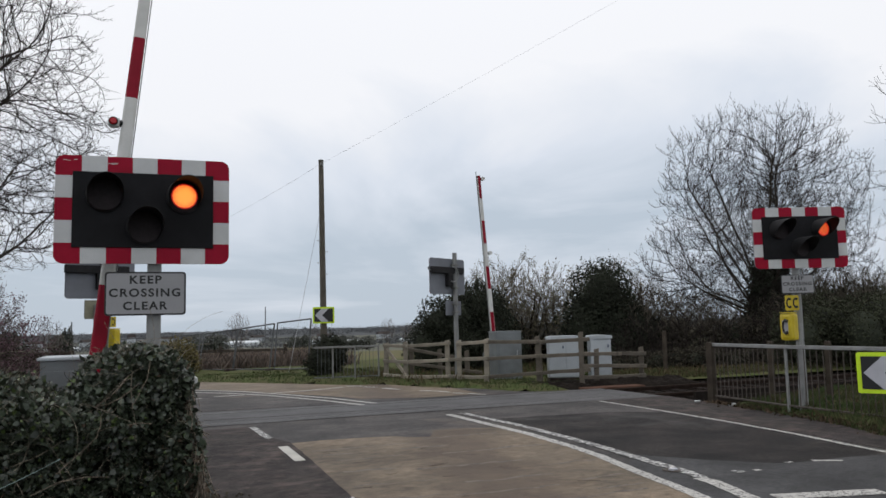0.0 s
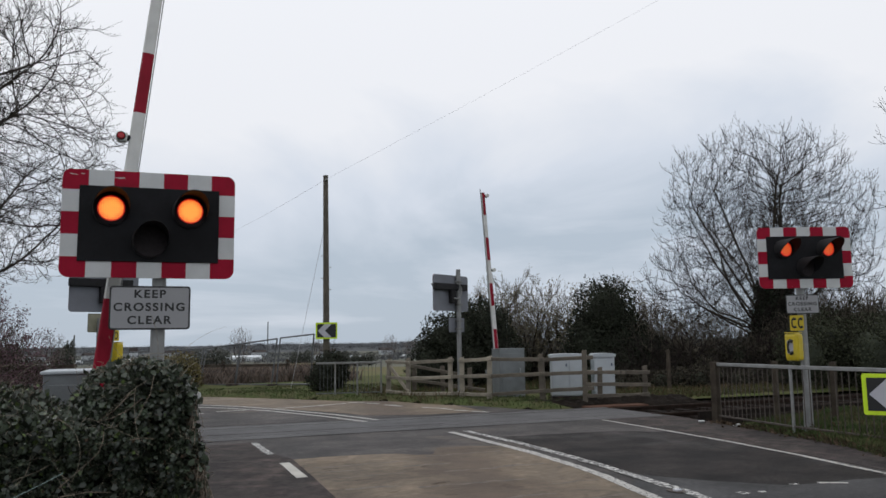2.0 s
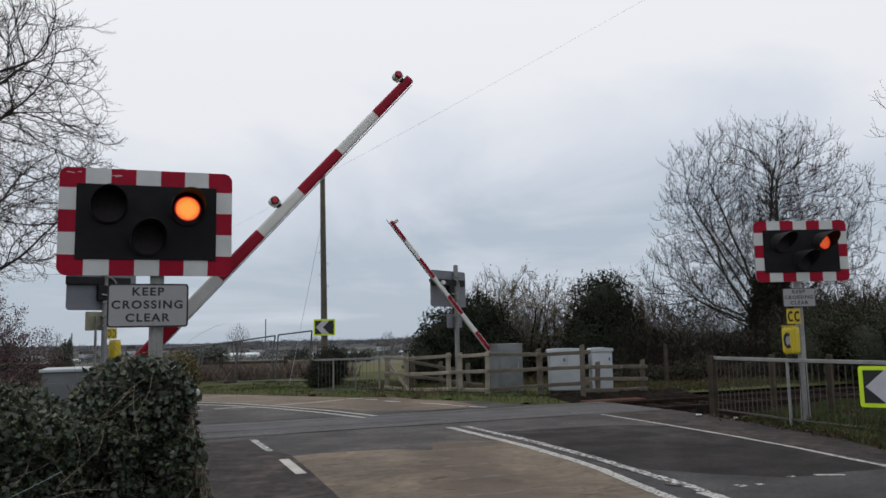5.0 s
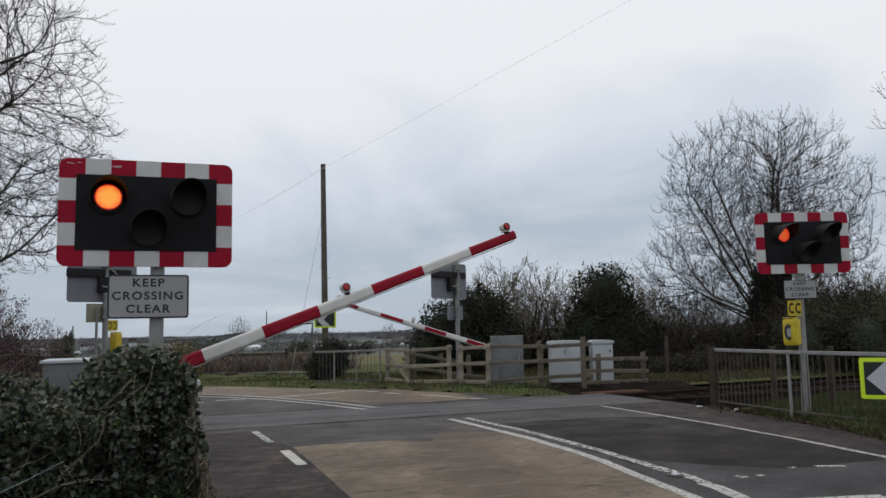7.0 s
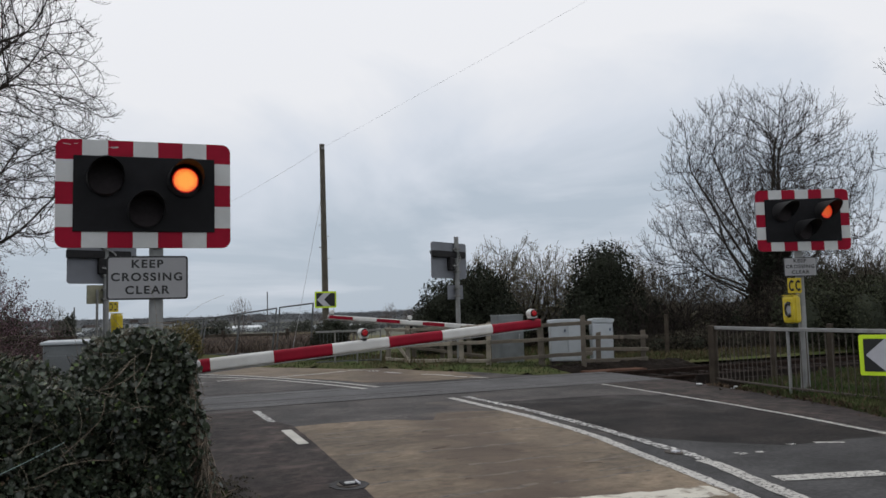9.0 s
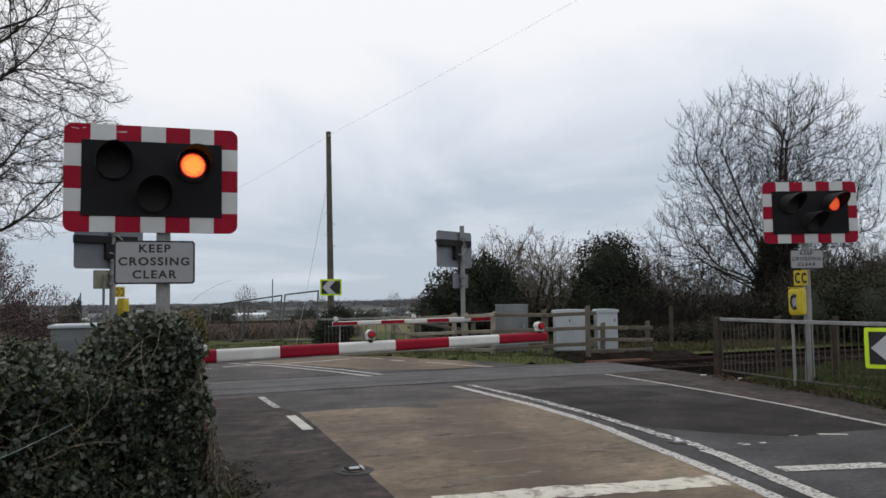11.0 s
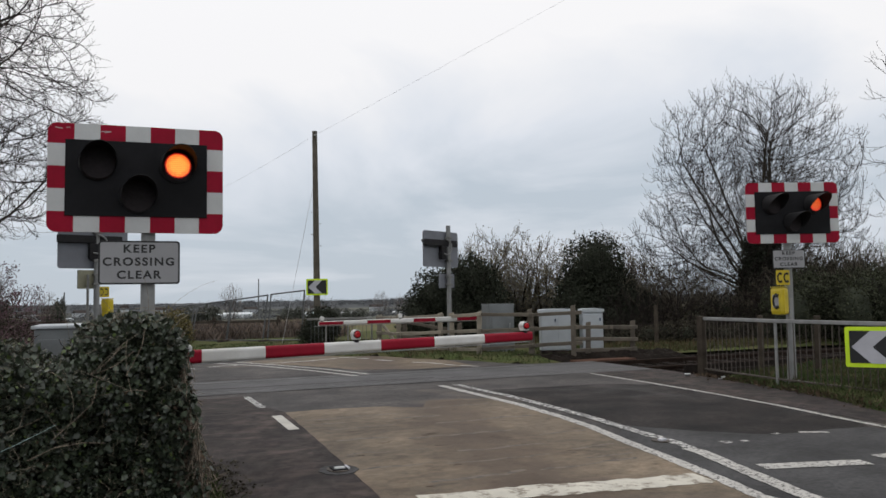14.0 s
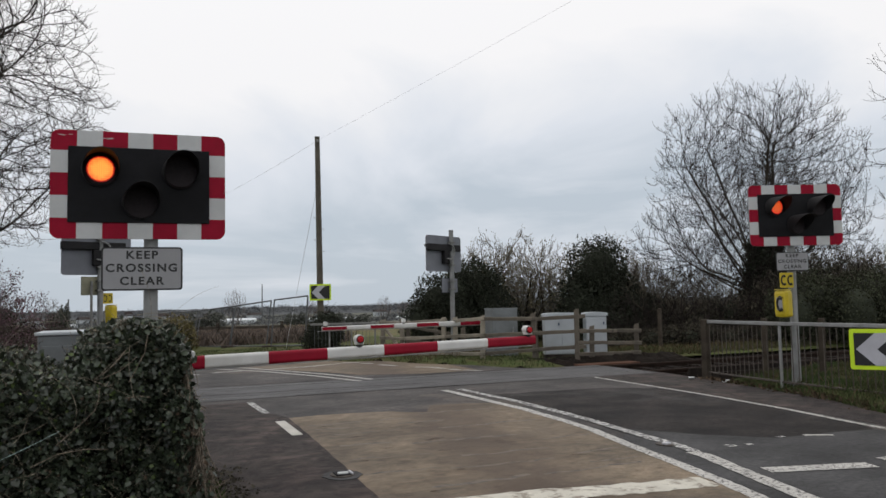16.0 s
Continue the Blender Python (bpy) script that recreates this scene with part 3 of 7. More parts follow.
def egg_points(rng, n, centre, radii, low=0.0, shell=0.0):
    d = rng.normal(size=(n, 3))
    d /= np.linalg.norm(d, axis=1)[:, None]
    r = (shell + (1 - shell) * rng.random(n)) ** (1 / 2.2)
    lump = np.array([1 + 0.16 * noise.noise((v[0] * 3 + centre[0], v[1] * 3, v[2] * 3 + centre[2])) for v in d])
    p = np.array(centre) + d * (r * lump)[:, None] * np.array(radii)
    return p[p[:, 2] > low]


# ---- ground, road, railway ----
def ground_height(x, y):
    d = math.hypot(x, y)
    z = -0.32
    if d > 34:
        z -= min(7.2, 0.017 * (d - 34))
    if d > 750:
        h = max(0.0, 0.5 + 0.5 * noise.noise((math.atan2(y, x) * 7, 3.1, 0))) * 8 + 4.5
        z += h * min(1.0, (d - 750) / 500) ** 1.5
    return z


def build_ground():
    bm = bmesh.new()
    rings = [0.01, 4, 8, 12, 16, 20, 25, 30, 36, 44, 55, 70, 90, 120, 160, 220, 300, 420, 560, 740, 850, 950, 1050, 1150, 1250, 1500, 2200, 3500]
    n, rows = 144, []
    for r in rings:
        rows.append([bm.verts.new((r * math.cos(2 * math.pi * i / n), r * math.sin(2 * math.pi * i / n),
                                   ground_height(r * math.cos(2 * math.pi * i / n), r * math.sin(2 * math.pi * i / n)))) for i in range(n)])
    for a, b in zip(rows, rows[1:]):
        for i in range(n):
            f = bm.faces.new((a[i], a[(i + 1) % n], b[(i + 1) % n], b[i]))
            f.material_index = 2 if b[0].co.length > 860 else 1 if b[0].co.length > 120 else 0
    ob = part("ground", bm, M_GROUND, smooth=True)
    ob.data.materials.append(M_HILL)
    ob.data.materials.append(M_WOODLAND_HAZE)
    tagged(ob, "rough green-brown winter pasture running to low hills", "ground", kind="structure")


def ribbon(pts, width, z=0.004, wob=0.0, seed=0):
    """A flat strip of the given width along pts."""
    bm, rng = bmesh.new(), random.Random(seed)
    fine = []
    for (x0, y0), (x1, y1) in zip(pts, pts[1:]):
        k = max(1, int(math.hypot(x1 - x0, y1 - y0) / 0.06))
        fine += [(x0 + (x1 - x0) * i / k, y0 + (y1 - y0) * i / k) for i in range(k)]
    fine.append(pts[-1])
    prev = None
    for i, (x, y) in enumerate(fine):
        a, b = fine[max(0, i - 1)], fine[min(len(fine) - 1, i + 1)]
        l = math.hypot(b[0] - a[0], b[1] - a[1]) or 1
        nx, ny = -(b[1] - a[1]) / l * width / 2, (b[0] - a[0]) / l * width / 2
        w0, w1 = 1 + rng.uniform(-wob, wob), 1 + rng.uniform(-wob, wob)
        cur = (bm.verts.new((x + nx * w0, y + ny * w0, z)), bm.verts.new((x - nx * w1, y - ny * w1, z)))
        if prev:
            bm.faces.new((prev[0], prev[1], cur[1], cur[0]))
        prev = cur
    return bm


def ragged(pts, amp, seed, step=0.14):
    """The outline pts with small uneven bites along its edges."""
    rng, out = random.Random(seed), []
    for (x0, y0), (x1, y1) in zip(pts, pts[1:] + pts[:1]):
        l = math.hypot(x1 - x0, y1 - y0)
        k = max(1, int(min(l, 12.0) / step)) if min(y0, y1) > -11 else 1
        for i in range(k):
            a = 0.0 if i == 0 else amp
            out.append((x0 + (x1 - x0) * i / k + rng.uniform(-a, a), y0 + (y1 - y0) * i / k + rng.uniform(-a, a)))
    return out


def smooth_line(pts, k=8):
    """Points on a smooth curve through pts."""
    out, p = [], [pts[0]] + list(pts) + [pts[-1]]
    for i in range(1, len(p) - 2):
        for j in range(k):
            t = j / k
            out.append(tuple(0.5 * (2 * p[i][c] + (p[i + 1][c] - p[i - 1][c]) * t + (2 * p[i - 1][c] - 5 * p[i][c] + 4 * p[i + 1][c] - p[i + 2][c]) * t * t
                                    + (3 * p[i][c] - p[i - 1][c] - 3 * p[i + 1][c] + p[i + 2][c]) * t ** 3) for c in (0, 1)))
    return out + [pts[-1]]


FAR_EDGE = [(8.6, 14.6), (7.84, 14.95), (7.3, 16.3), (6.56, 17.3), (5.97, 18.8), (5.15, 19.3), (4.27, 20.4), (2.97, 22.0), (1.57, 23.4), (-1.5, 25.0), (-6, 26.4), (-14, 27.5), (-30, 28)]
RIGHT_EDGE = [(8.2, -12), (8.2, 4.0), (8.35, 6.4), (8.9, 7.6), (9.2, 9.0), (9.45, 11.0), (9.6, 12.2)]


def build_road():
    near = smooth_line(RIGHT_EDGE)
    far = smooth_line(FAR_EDGE)
    left = [(-30, 20), (-14, 20), (-7, 19.2), (-3, 17.8), (-0.6, 15.6), (0.1, 14.6), (0.2, 12.0), (0.45, 8.0), (0.45, -12)]
    road = part("road", slab(near + [(9.6, 12.3), (9.6, 14.6)] + far + left, -0.25, 0.0), M_ASPHALT)
    tagged(road, "worn grey asphalt road bending left beyond the crossing", "road", kind="structure")
    foot = slab([(0.3, -12), (1.735, -12), (1.725, 5.4), (1.805, 7.0), (1.865, 8.5), (1.93, 10.0), (1.76, 10.6), (1.66, 12.0), (0.2, 12.0), (0.45, 8)], 0.0, 0.004)
    tagged(part("pavement", foot, M_FOOTWAY), "dark patched tarmac footway beside the road", "pavement", kind="structure")
    foot = slab([(7.66, -12), (7.66, 6.0), (7.95, 8.5), (8.06, 10.3), (8.1, 12.3)] + [(9.6, 12.3)] + near[::-1][:-1] + [(8.2, -12)], 0.0, 0.004)
    tagged(part("pavement", foot, M_FOOTWAY), "grey tarmac footway beside the railing", "pavement", kind="structure")
    conc = slab(ragged([(1.90, 10.0), (2.3, 10.06), (2.71, 10.02), (3.25, 9.92), (3.45, 9.70), (3.66, 9.62), (3.93, 10.18), (4.4, 10.14), (4.85, 9.95), (4.84, 9.19), (4.78, 8.02), (4.71, 7.31), (4.56, 6.56), (4.46, 5.98), (4.38, 5.48), (4.29, 5.03), (4.22, 4.64), (4.13, 4.27), (4.1, 3.5), (4.08, -12), (1.73, -12), (1.72, 5.4), (1.8, 7.0), (1.86, 8.5)], 0.009, 5, 0.25), 0.0, 0.005)
    tagged(part("road_slab", conc, M_CONCRETE), "tan brown concrete lane slab stained with dirt", "road", kind="structure")
    dark = slab(ragged([(5.3, 10.9), (5.25, 8.5), (5.15, 7.2), (5.6, 6.5), (6.1, 6.02), (7.35, 5.9), (7.62, 6.6), (7.8, 8.6), (7.9, 10.2), (7.2, 10.7), (6.2, 10.8)], 0.035, 6), 0.0, 0.003)
    tagged(part("road_patch", dark, M_ASPHALT_NEW), "newer dark asphalt patch on the lane", "road", kind="structure")
    grey = slab([(5.15, 7.2), (5.6, 6.5), (6.1, 6.08), (7.35, 6.05), (7.4, 5.4), (7.33, 3), (7.33, -12), (4.07, -12), (4.14, 4.27), (4.23, 4.64), (4.3, 5.03), (4.39, 5.48), (4.47, 5.98), (4.57, 6.56)], 0.0, 0.0028)
    tagged(part("road_patch", grey, M_ASPHALT_GREY), "smooth blue-grey asphalt of the opposite lane", "road", kind="structure")
    farc = smooth_line([(4.4, 15.4), (3.9, 16.6), (3.1, 17.9), (2.4, 19.1), (1.0, 21.0), (-1.5, 22.4), (-6, 23.6)]) + smooth_line(FAR_EDGE[9::-1])[8:-20] + [(6.9, 15.0), (5.6, 14.9)]
    tagged(part("road_slab", slab(farc, 0.0, 0.003), M_CONCRETE), "tan concrete lane slab beyond the crossing", "road", kind="structure")
    for i, (name, pts, w, m, wob, lab) in enumerate((
        ("road_line", [(4.81, 11.82), (4.84, 10.6), (4.88, 9.19), (4.82, 8.02), (4.75, 7.31), (4.6, 6.56), (4.5, 5.98), (4.42, 5.48), (4.33, 5.03), (4.26, 4.64), (4.17, 4.27), (4.15, 3.47), (4.13, 0.0), (4.13, -10.0)], 0.125, M_LINE, 0.13, "solid worn white centre line"),
        ("road_line", [(5.09, 11.86), (5.14, 10.6), (5.18, 10.2), (5.14, 8.53), (5.11, 7.84), (5.04, 7.18), (5.0, 6.63), (4.96, 6.14), (4.91, 5.84)], 0.13, M_LINE_OLD, 0.2, "very worn white centre line"),
        ("road_line", [(4.87, 5.83), (4.86, 5.63), (4.72, 5.13), (4.61, 4.7), (4.52, 4.34), (4.46, 4.09), (4.44, 3.29), (4.42, 0.0), (4.42, -10.0)], 0.15, M_LINE, 0.11, "solid worn white centre line"),
        ("road_line", [(8.0, 12.21), (7.95, 10.4), (7.87, 8.9), (7.72, 7.5), (7.55, 6.5), (7.42, 5.6), (7.35, 3), (7.35, -10)], 0.075, M_LINE, 0.18, "thin worn white edge line"),
        ("road_line", [(4.32, 14.33), (3.87, 15.78), (3.05, 17.68), (2.42, 18.92), (1.7, 19.9), (0.2, 21.2), (-3, 22.3)], 0.12, M_LINE, 0.1, "white line of the far double centre line"),
        ("road_line", [(4.03, 14.13), (3.56, 15.6), (2.76, 17.5), (1.98, 18.75), (1.2, 19.6), (-0.3, 20.8), (-3, 21.8)], 0.12, M_LINE, 0.1, "white line of the far double centre line"),
        ("road_line", [(3.04, 18.06), (3.83, 18.20), (4.81, 18.65)], 0.13, M_LINE, 0.1, "curved white line of the far lay-by"),
        ("road_line", [(4.93, 18.88), (5.31, 18.68)], 0.13, M_LINE, 0.1, "short white dash at the far road edge"),
        ("road_line", [(5.28, 18.38), (5.49, 18.11)], 0.13, M_LINE, 0.1, "short white dash at the far road edge"),
        ("road_line", [(5.52, 17.68), (5.75, 17.11)], 0.13, M_LINE, 0.1, "short white dash at the far road edge"),
        ("road_line", [(6.03, 16.52), (6.32, 16.11), (6.43, 15.68)], 0.13, M_LINE, 0.1, "white dash at the far road edge"),
        ("road_line", [(6.41, 15.52), (6.58, 15.22)], 0.13, M_LINE, 0.1, "short white dash at the far road edge"),
        ("road_line", [(6.62, 15.12), (6.86, 14.70)], 0.13, M_LINE, 0.1, "white dash at the far road edge"),
        ("road_line", [(1.67, 17.81), (1.96, 17.92), (2.33, 17.90)], 0.13, M_LINE, 0.1, "white dash on the far lane"),
        ("road_line", [(1.06, 17.55), (1.38, 17.62)], 0.13, M_LINE, 0.1, "white dash on the far lane"),
        ("road_line", [(1.675, 11.95), (1.69, 11.4), (1.71, 10.6)], 0.10, M_LINE_OLD, 0.12, "worn white edge dash by the footway"),
        ("road_line", [(1.75, 9.78), (1.74, 8.63)], 0.125, M_LINE_SOUND, 0.03, "white edge dash by the footway"),
        ("road_line", [(4.88, 4.94), (5.79, 4.69)], 0.19, M_LINE, 0.05, "broad white stop dash on the opposite lane"),
        ("road_line", [(6.05, 4.78), (6.9, 4.72)], 0.19, M_LINE, 0.05, "broad white stop dash on the opposite lane"),
        ("road_line", [(1.95, 5.17), (2.84, 5.07), (3.22, 4.98), (3.68, 4.91), (4.21, 4.85)], 0.32, M_LINE_CREAM, 0.16, "worn cream stop line across the lane"),
        ("road_line", [(5.33, 5.9), (5.44, 5.9)], 0.09, M_LINE_OLD, 0.2, "scrap of white road paint"),
        ("road_line", [(5.56, 5.88), (5.63, 5.87)], 0.07, M_LINE_OLD, 0.2, "scrap of white road paint"),
        ("road_line", [(6.1, 6.02), (6.2, 6.03)], 0.05, M_LINE_OLD, 0.2, "scrap of white road paint"),
        ("road_line", [(6.42, 5.98), (6.68, 5.84)], 0.07, M_LINE, 0.2, "scrap of white road paint"),
    )):
        tagged(part(name, ribbon(pts, w, 0.0085, wob, i), m), lab, "road marking", kind="structure")
    # tarry joint between lane slab and opposite lane, and rail-side seams
    for i, pts in enumerate(([(0.4, 12.35), (3.0, 12.45), (6.0, 12.4), (8.0, 12.35)], [(1.2, 14.75), (4.0, 14.6), (7.5, 14.65)], [(0.6, 13.25), (3.2, 13.2), (5.2, 13.1)])):
        tagged(part("road_joint", ribbon(pts, 0.05, 0.006, 0.5, 40 + i), M_ASPHALT_NEW), "dark tar joint in the road surface", "road joint", kind="structure")
    rng = random.Random(12)
    # broken cross cracks, filled with dirt, about a stride apart
    for i, (x0, x1, y) in enumerate(((2.0, 3.2, 9.25), (3.5, 4.6, 9.55), (2.1, 2.9, 8.5), (3.3, 4.6, 8.35), (2.0, 2.6, 7.75), (2.7, 3.9, 7.55), (4.0, 4.6, 7.2), (1.9, 2.7, 6.95), (2.9, 3.8, 6.75), (1.85, 2.5, 6.35), (2.6, 3.6, 6.15), (3.9, 4.4, 6.3), (2.2, 3.1, 5.65), (3.2, 4.2, 5.6), (3.8, 4.3, 5.9), (2.0, 2.4, 8.95), (3.0, 3.6, 8.95))):
        n = max(3, int((x1 - x0) / 0.11))
        y += rng.uniform(-0.08, 0.08)
        pts, drift = [], rng.uniform(-0.10, 0.04)
        for k in range(n + 1):
            pts.append((x0 + (x1 - x0) * k / n, y + drift * k / n + rng.uniform(-0.035, 0.035)))
        tagged(part("slab_crack", ribbon(pts, rng.uniform(0.035, 0.07), 0.0060, 0.7, 60 + i), M_STREAK), "dirt-filled broken crack across the concrete slab", "road crack", "slab cracks", kind="structure")
    for i in range(14):
        x, y, l = rng.uniform(1.95, 4.2), rng.uniform(5.3, 9.8), rng.uniform(0.05, 0.22)
        pts = [(x, y)]
        for k in range(5):
            x, y = x + l / 5, y + rng.uniform(-0.02, 0.02)
            pts.append((min(x, 4.3), y))
        tagged(part("slab_crack", ribbon(pts, rng.uniform(0.010, 0.028), 0.0066, 0.8, 90 + i), M_CRACK), "small dark pit in the concrete slab", "road crack", "slab cracks", kind="structure")
    deck = slab([(0.2, 12.45), (9.55, 12.4), (9.55, 14.55), (0.1, 14.6)], 0.0, 0.0025)
    tagged(part("crossing_deck", deck, M_DECK), "grey tarmac deck between and beside the rails", "level crossing", kind="structure")


def build_stud():
    """Road studs: a tarred collar round an iron casting with a rubber insert."""
    disc = lambda rx, ry, z0, z1, sd: slab([((rx + sd * math.sin(a * 2.7)) * math.cos(a * math.pi / 10), (ry + sd * math.cos(a * 1.9)) * math.sin(a * math.pi / 10)) for a in range(20)], z0, z1)
    s = group_at("road_stud", pose(1.675, 6.42, 0.0), "dark iron road stud housing with a white reflector", "road stud", "road studs")
    part("collar", disc(0.165, 0.19, 0.004, 0.010, 0.008), M_ASPHALT_GREY, s, "grey tar collar")
    part("casting", disc(0.10, 0.115, 0.010, 0.018, 0.0), M_BARS, s)
    part("rubber_pad", box((0.0, 0.0, 0.020), (0.13, 0.15, 0.016), 0.005), M_BLACK, s, "dark rubber insert")
    part("reflector", box((0.0, -0.03, 0.031), (0.085, 0.05, 0.016), 0.004), M_WHITE, s, "small white reflector")
    part("side_bar", box((0.075, 0.0, 0.024), (0.02, 0.13, 0.016), 0.004), M_SILVER, s, "worn bright side bar")
    s = group_at("road_stud", pose(4.88, 6.24, 0.0, 0, 0, 12), "small worn road stud between the double lines", "road stud", "road studs")
    part("casting", disc(0.07, 0.10, 0.004, 0.014, 0.0), M_BARS, s)
    part("reflector", box((0.0, -0.02, 0.022), (0.08, 0.05, 0.016), 0.004), M_SILVER, s, "small grey reflector")


def build_railway():
    trackbed = slab([(9.3, 10.4), (60, 10.4), (60, 15.8), (8.9, 15.8), (8.75, 14.8), (9.5, 14.6)], -0.3, -0.1)
    tagged(part("trackbed", trackbed, M_BALLAST), "dark oily ballast of a single railway track", "trackbed", kind="structure")
    rng = np.random.default_rng(4)
    n = 9000
    pos = np.stack([9.6 + 20 * rng.random(n) ** 1.6, rng.uniform(10.7, 15.7, n), np.full(n, -0.1)], 1)
    r = rng.uniform(0.02, 0.045, n)[:, None]
    o = rng.normal(size=(n, 4, 3)) * 0.6
    o[:, 3] = [0, 0, 1.0]
    vs = (pos[:, None] + o * r[:, None]).reshape(-1, 3)
    b = (np.arange(n) * 4)[:, None]
    fs = np.concatenate([b + np.array([t]) for t in ([0, 1, 3], [1, 2, 3], [2, 0, 3], [0, 2, 1])])
    tagged(raw_mesh("ballast", vs, fs, [M_BALLAST]), "loose dark brown ballast stones", "ballast", kind="stuff")
    track = group_at("railway_track", pose(0, 0, 0), "single rusty railway track on timber sleepers", "railway track", kind="structure")
    for y in (12.78, 14.28):
        bm = bmesh.new()
        bx(bm, (34.8, y, -0.012), (50.6, 0.07, 0.04), 0.006)
        bx(bm, (34.8, y, -0.075), (50.6, 0.018, 0.09))
        bx(bm, (34.8, y, -0.125), (50.6, 0.14, 0.016))
        part("rail", bm, M_RAIL, track)
        part("rail_head", box((4.8, y, -0.005), (9.4, 0.066, 0.02), 0.004), M_RAILTOP, track, "worn rail head set in the road")
        # flat black strip paints the shade of the groove beside the rail
        part("flangeway", box((4.8, y + (0.065 if y < 13 else -0.065), -0.0035), (9.4, 0.055, 0.013)), M_BLACK, track, "black strip standing for the shaded groove beside the rail")
    for i in range(44):
        part("sleeper", box((9.9 + i * 0.68, 13.53, -0.13), (0.25, 2.6, 0.1), 0.01), M_SLEEPER, track)
    for y, w, z in ((11.3, 0.3, 0.0), (12.0, 0.28, 0.02)):
        ob = part("trackside_board", box((24, y, z - 0.05), (28, 0.06, 0.22)), M_SLEEPER)
        tagged(ob, "long dark timber edge board beside the track", "timber board", kind="structure")
    ob = part("crossing_board", box((10.0, 14.75, -0.01), (1.5, 0.4, 0.05), 0.01), M_BROWNBOARD)
    tagged(ob, "red-brown timber board at the crossing edge", "timber board", kind="structure")
    bm, nx, ny = bmesh.new(), 64, 16
    grid = [[bm.verts.new((8.12 + 0.073 * i, 15.05 + 0.065 * j - 0.004 * i + 0.35 * max(0.0, 1 - i / 14), -0.09 + math.sin(math.pi * j / (ny - 1)) ** 0.6 * min(1, i / 4, (nx - 1 - i) / 6) * (0.20 + 0.12 * noise.noise((i * 0.16, j * 0.3, 4)) + 0.05 * noise.noise((i * 0.6, j * 0.7, 8))))) for j in range(ny)] for i in range(nx)]
    for a, b in zip(grid, grid[1:]):
        for j in range(ny - 1):
            bm.faces.new((a[j], b[j], b[j + 1], a[j + 1]))
    ob = part("ballast_shoulder", bm, M_SOIL_AND_SHADE)
    tagged(ob, "dark lumpy ballast shoulder below the timber fence", "ballast", kind="structure")


def mound(name, pts, z0, lift, material, label, seed=0, res=0.35):
    """A turf bank inside the outline pts, humped by noise."""
    xs, ys = [p[0] for p in pts], [p[1] for p in pts]

    def inside(x, y):
        c = False
        for (x0, y0), (x1, y1) in zip(pts, pts[1:] + pts[:1]):
            if (y0 > y) != (y1 > y) and x < (x1 - x0) * (y - y0) / (y1 - y0) + x0:
                c = not c
        return c

    def edge(x, y):
        best = 9.0
        for (x0, y0), (x1, y1) in zip(pts, pts[1:] + pts[:1]):
            l2 = (x1 - x0) ** 2 + (y1 - y0) ** 2 or 1
            t = max(0, min(1, ((x - x0) * (x1 - x0) + (y - y0) * (y1 - y0)) / l2))
            best = min(best, math.hypot(x - x0 - t * (x1 - x0), y - y0 - t * (y1 - y0)))
        return best

    def height(x, y):
        e = edge(x, y) if inside(x, y) else 0.0
        return z0 + lift * min(1, e / 0.5) * (0.75 + 0.6 * noise.noise((x * 0.9, y * 0.9, seed)))

    bm, grid = bmesh.new(), {}
    nx, ny = int((max(xs) - min(xs)) / res) + 2, int((max(ys) - min(ys)) / res) + 2
    for i in range(nx):
        for j in range(ny):
            x, y = min(xs) + i * res, min(ys) + j * res
            if inside(x, y) or edge(x, y) < res * 0.75:
                z = height(x, y)
                grid[i, j] = bm.verts.new((x, y, z if inside(x, y) else z0 - 0.04))
    for (i, j), v in grid.items():
        q = [(i, j), (i + 1, j), (i + 1, j + 1), (i, j + 1)]
        if all(k in grid for k in q):
            bm.faces.new([grid[k] for k in q])
    tagged(part(name, bm, material, smooth=True), label, "grass verge", kind="structure")
    return inside, height


